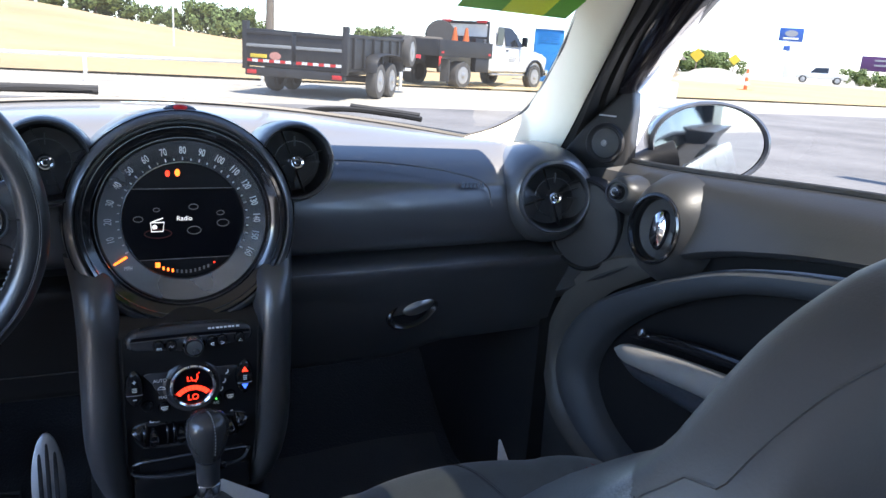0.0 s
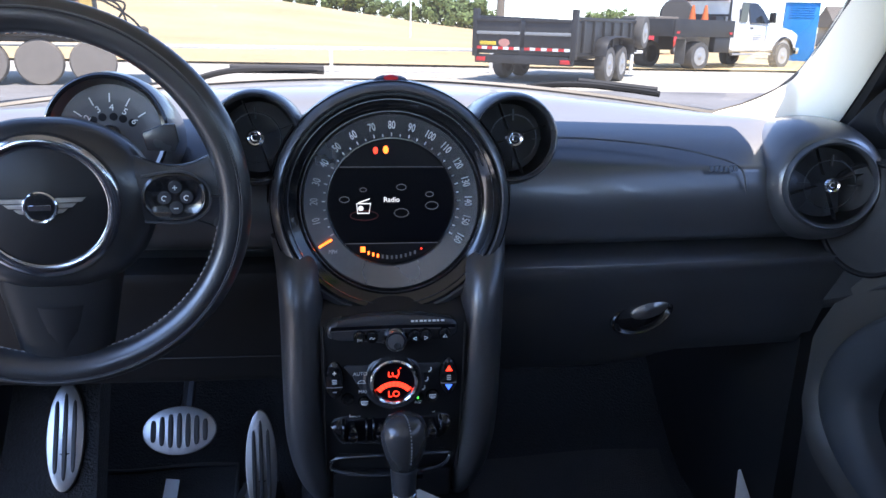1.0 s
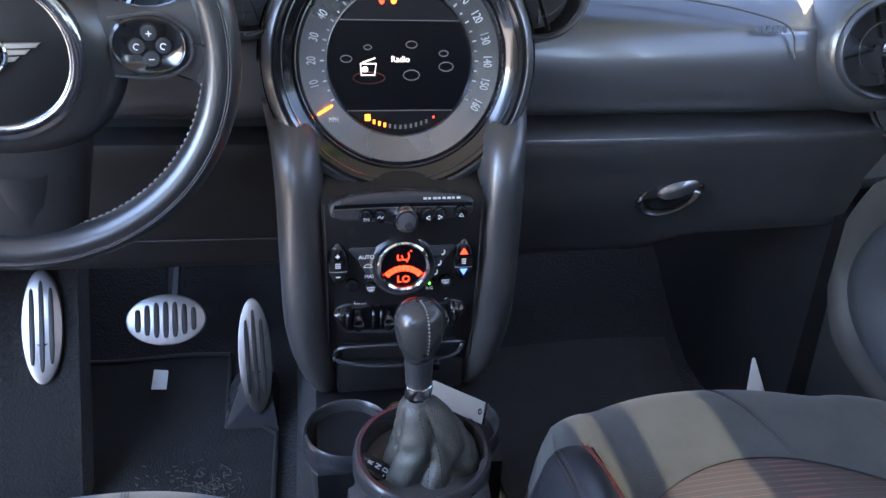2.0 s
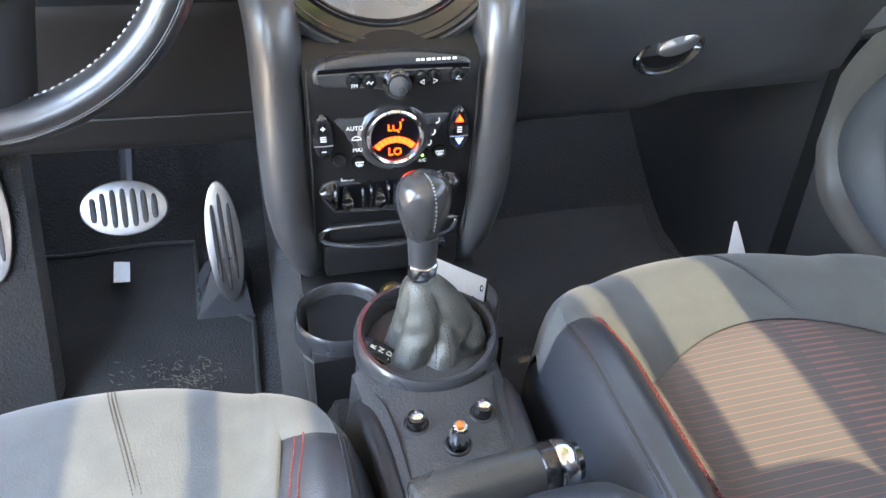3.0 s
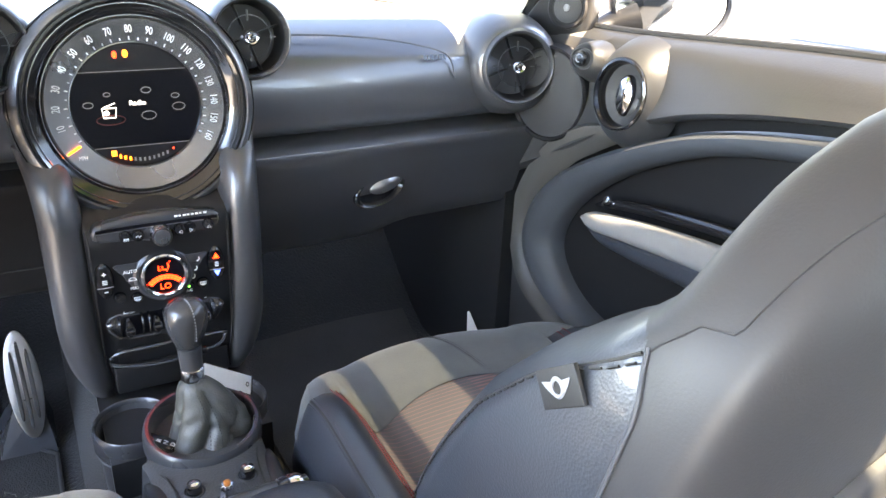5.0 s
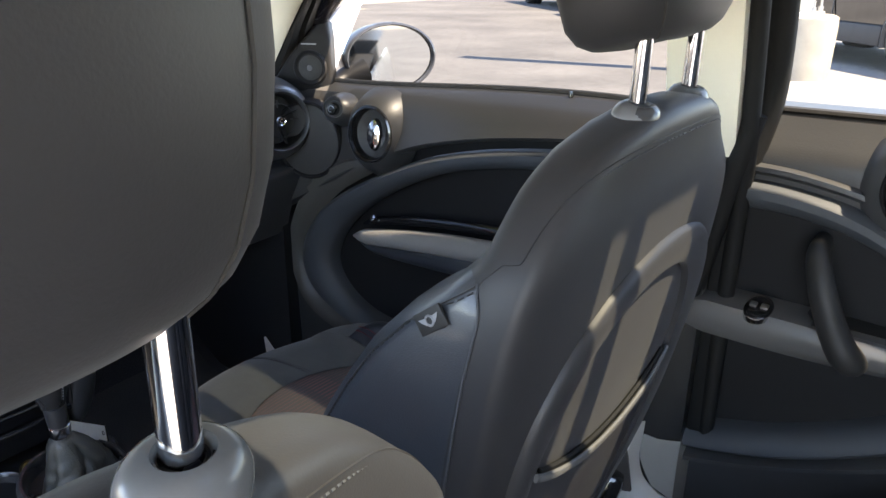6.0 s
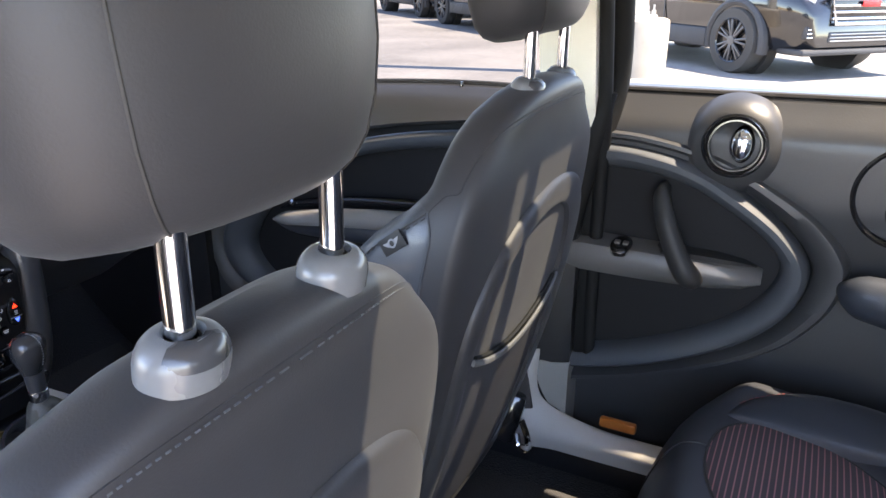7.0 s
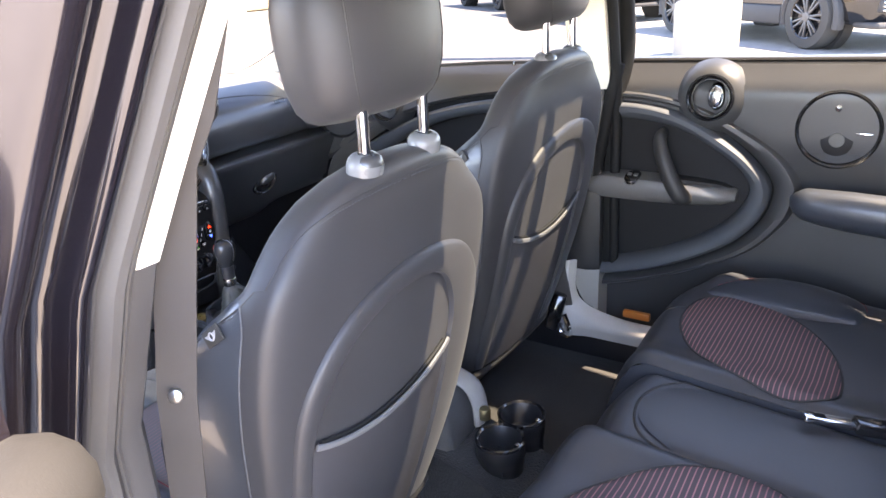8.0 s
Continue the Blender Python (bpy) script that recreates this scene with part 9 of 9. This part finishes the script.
def lamp_base():
    b = thing("lamp_post", "square pale light pole on a round-edged concrete base", "lamp post", at=Matrix.Translation((8.05, 1.78, GZ)))
    part("concrete_base", lathe([(0.36, -0.05), (0.365, 0.5), (0.36, 0.60), (0.33, 0.62), (0.002, 0.62)], Matrix(), 40), M_concrete, b)
    part("base_plate", box((-0.19, -0.19, 0.62), (0.19, 0.19, 0.65), 0.006), M_whitepaint, b)
    for x in (-0.15, 0.15):
        for y in (-0.15, 0.15):
            part("anchor_bolt", lathe([(0.025, 0.65), (0.025, 0.70), (0.012, 0.70), (0.012, 0.76), (0.002, 0.76)], pose(x, y, 0), 10), M_rimgrey, b)
    part("pole", box((-0.10, -0.10, 0.65), (0.10, 0.10, 7.0), 0.012), surf("cream_pole", (0.6, 0.56, 0.48), 0.5, bump=0.05), b)


lamp_base()


def tree(x, y, h, w, seed):
    rnd = random.Random(seed)
    z0 = hill(x, y)
    t = thing("tree", "leafy green roadside tree on the hill", "tree", group="trees on the skyline", at=Matrix.Translation((x, y, z0)))
    bm = tube([(0, 0, -0.3), (0.1, 0, h * 0.35), (0, 0.1, h * 0.7)], [0.03 * h, 0.022 * h, 0.008 * h], 8)
    for k in range(5):
        a = rnd.random() * 6.28
        tube([(0.05, 0, h * (0.25 + 0.08 * k)), (w * 0.25 * math.cos(a), w * 0.25 * math.sin(a), h * (0.45 + 0.08 * k)), (w * 0.42 * math.cos(a), w * 0.42 * math.sin(a), h * (0.55 + 0.07 * k))], [0.012 * h, 0.008 * h, 0.003 * h], 6, bm=bm)
    part("trunk", bm, M_bark, t)
    lumps = [(V(rnd.uniform(-0.45, 0.45) * w, rnd.uniform(-0.3, 0.3) * w, h * rnd.uniform(0.14, 0.80)), rnd.uniform(0.16, 0.26) * min(w, h)) for _ in range(26)]
    vs, fs = [], []
    for c, r in lumps:
        for _ in range(100):
            d = V(rnd.gauss(0, 1), rnd.gauss(0, 1), rnd.gauss(0, 1)).normalized()
            p = c + d * r * rnd.uniform(0.7, 1.1)
            u = d.orthogonal().normalized()
            q = d.cross(u)
            sz = 0.06 * h * rnd.uniform(0.6, 1.3)
            a = rnd.random() * 6.28
            e1, e2 = (u * math.cos(a) + q * math.sin(a)) * sz, (q * math.cos(a) - u * math.sin(a)) * sz * 0.6
            i = len(vs)
            vs += [p - e1, p + e2 + d * 0.2 * sz, p + e1, p - e2 + d * 0.2 * sz]
            fs.append((i, i + 1, i + 2, i + 3))
    me = bpy.data.meshes.new("crown")
    me.from_pydata([tuple(v) for v in vs], [], fs)
    me.materials.append(M_leaf)
    c = new("crown", me)
    c.parent = t


def skyline():
    rnd = random.Random(4)
    for az, d, h, w in ((-2.5, 100, 2.6, 5), (-0.8, 98, 3.6, 6), (0.6, 97, 4.0, 6), (2.0, 99, 2.9, 5), (3.4, 98, 2.4, 5), (4.7, 97, 2.0, 4), (6.6, 95, 2.8, 4.5), (8.2, 92, 4.0, 5.5), (9.4, 92, 3.8, 5), (10.6, 93, 3.2, 5), (20.0, 95, 3.2, 6),
                        (41.6, 120, 2.8, 6), (42.8, 120, 3.8, 7), (43.9, 121, 3.6, 7), (45.0, 122, 2.7, 6), (37.5, 125, 3.4, 9), (36.2, 125, 2.6, 8), (53.4, 96, 1.9, 4), (55.0, 96, 2.1, 5)):
        a = radians(az)
        tree(d * math.sin(a), d * math.cos(a), h, w, rnd.randint(0, 9999))


skyline()


def wipers():
    c = tagged(part("cowl", loft([[V(x, 1.42 + 0.26 * (1 - (x / 0.66) ** 2), 1.062 + 0.034 * (1 - (x / 0.66) ** 2)), V(x, 1.52 + 0.26 * (1 - (x / 0.66) ** 2), 1.064 + 0.03 * (1 - (x / 0.66) ** 2)), V(x, 1.60 + 0.25 * (1 - (x / 0.66) ** 2), 1.0)] for x in np.linspace(-0.72, 0.72, 20)], closed=False), M_rubber), "black plastic cowl below the windscreen", "cowl", kind="structure")
    for name, pts in (("wiper", [(-0.48, 1.57, 1.080), (-0.36, 1.63, 1.094), (-0.28, 1.68, 1.112), (-0.18, 1.70, 1.116), (-0.09, 1.70, 1.112)]), ("wiper", [(0.28, 1.60, 1.083), (0.34, 1.585, 1.098), (0.42, 1.56, 1.103), (0.50, 1.53, 1.098), (0.56, 1.49, 1.092)])):
        w = thing(name, "black windscreen wiper with steel arm", "wiper")
        part("arm", tube(curve(pts, 5), 0.006, 6), M_rubber, w)
        part("blade", tube([Vector(pts[2]) + V(0, 0.012, 0.004), Vector(pts[4]) + V(0, 0.012, 0.004)], 0.009, 6, squash=0.6), M_steelblk, w)
    s = thing("window_sticker", "green and yellow sticker strip at the windscreen top", "sticker")
    gm = surf("green_film", (0.16, 0.50, 0.05), 0.4, bump=0)
    ym = surf("yellow_film", (0.80, 0.92, 0.06), 0.4, bump=0)
    for i, (x0, x1, ma) in enumerate(((0.36, 0.43, gm), (0.43, 0.50, ym), (0.50, 0.54, gm), (0.44, 0.49, gm))):
        lift = 0.0 if i < 3 else -0.003
        part("film", loft([[V(x0, 0.93 - 0.22 * k + lift, 1.302 + 0.11 * k + 0.02 * (0.54 - x0) + (0.006 if i == 3 else 0)), V(x1, 0.93 - 0.22 * k + lift, 1.302 + 0.11 * k + 0.02 * (0.54 - x1) + (0.006 if i == 3 else 0))] for k in (0, 1)], closed=False), ma, s)


wipers()
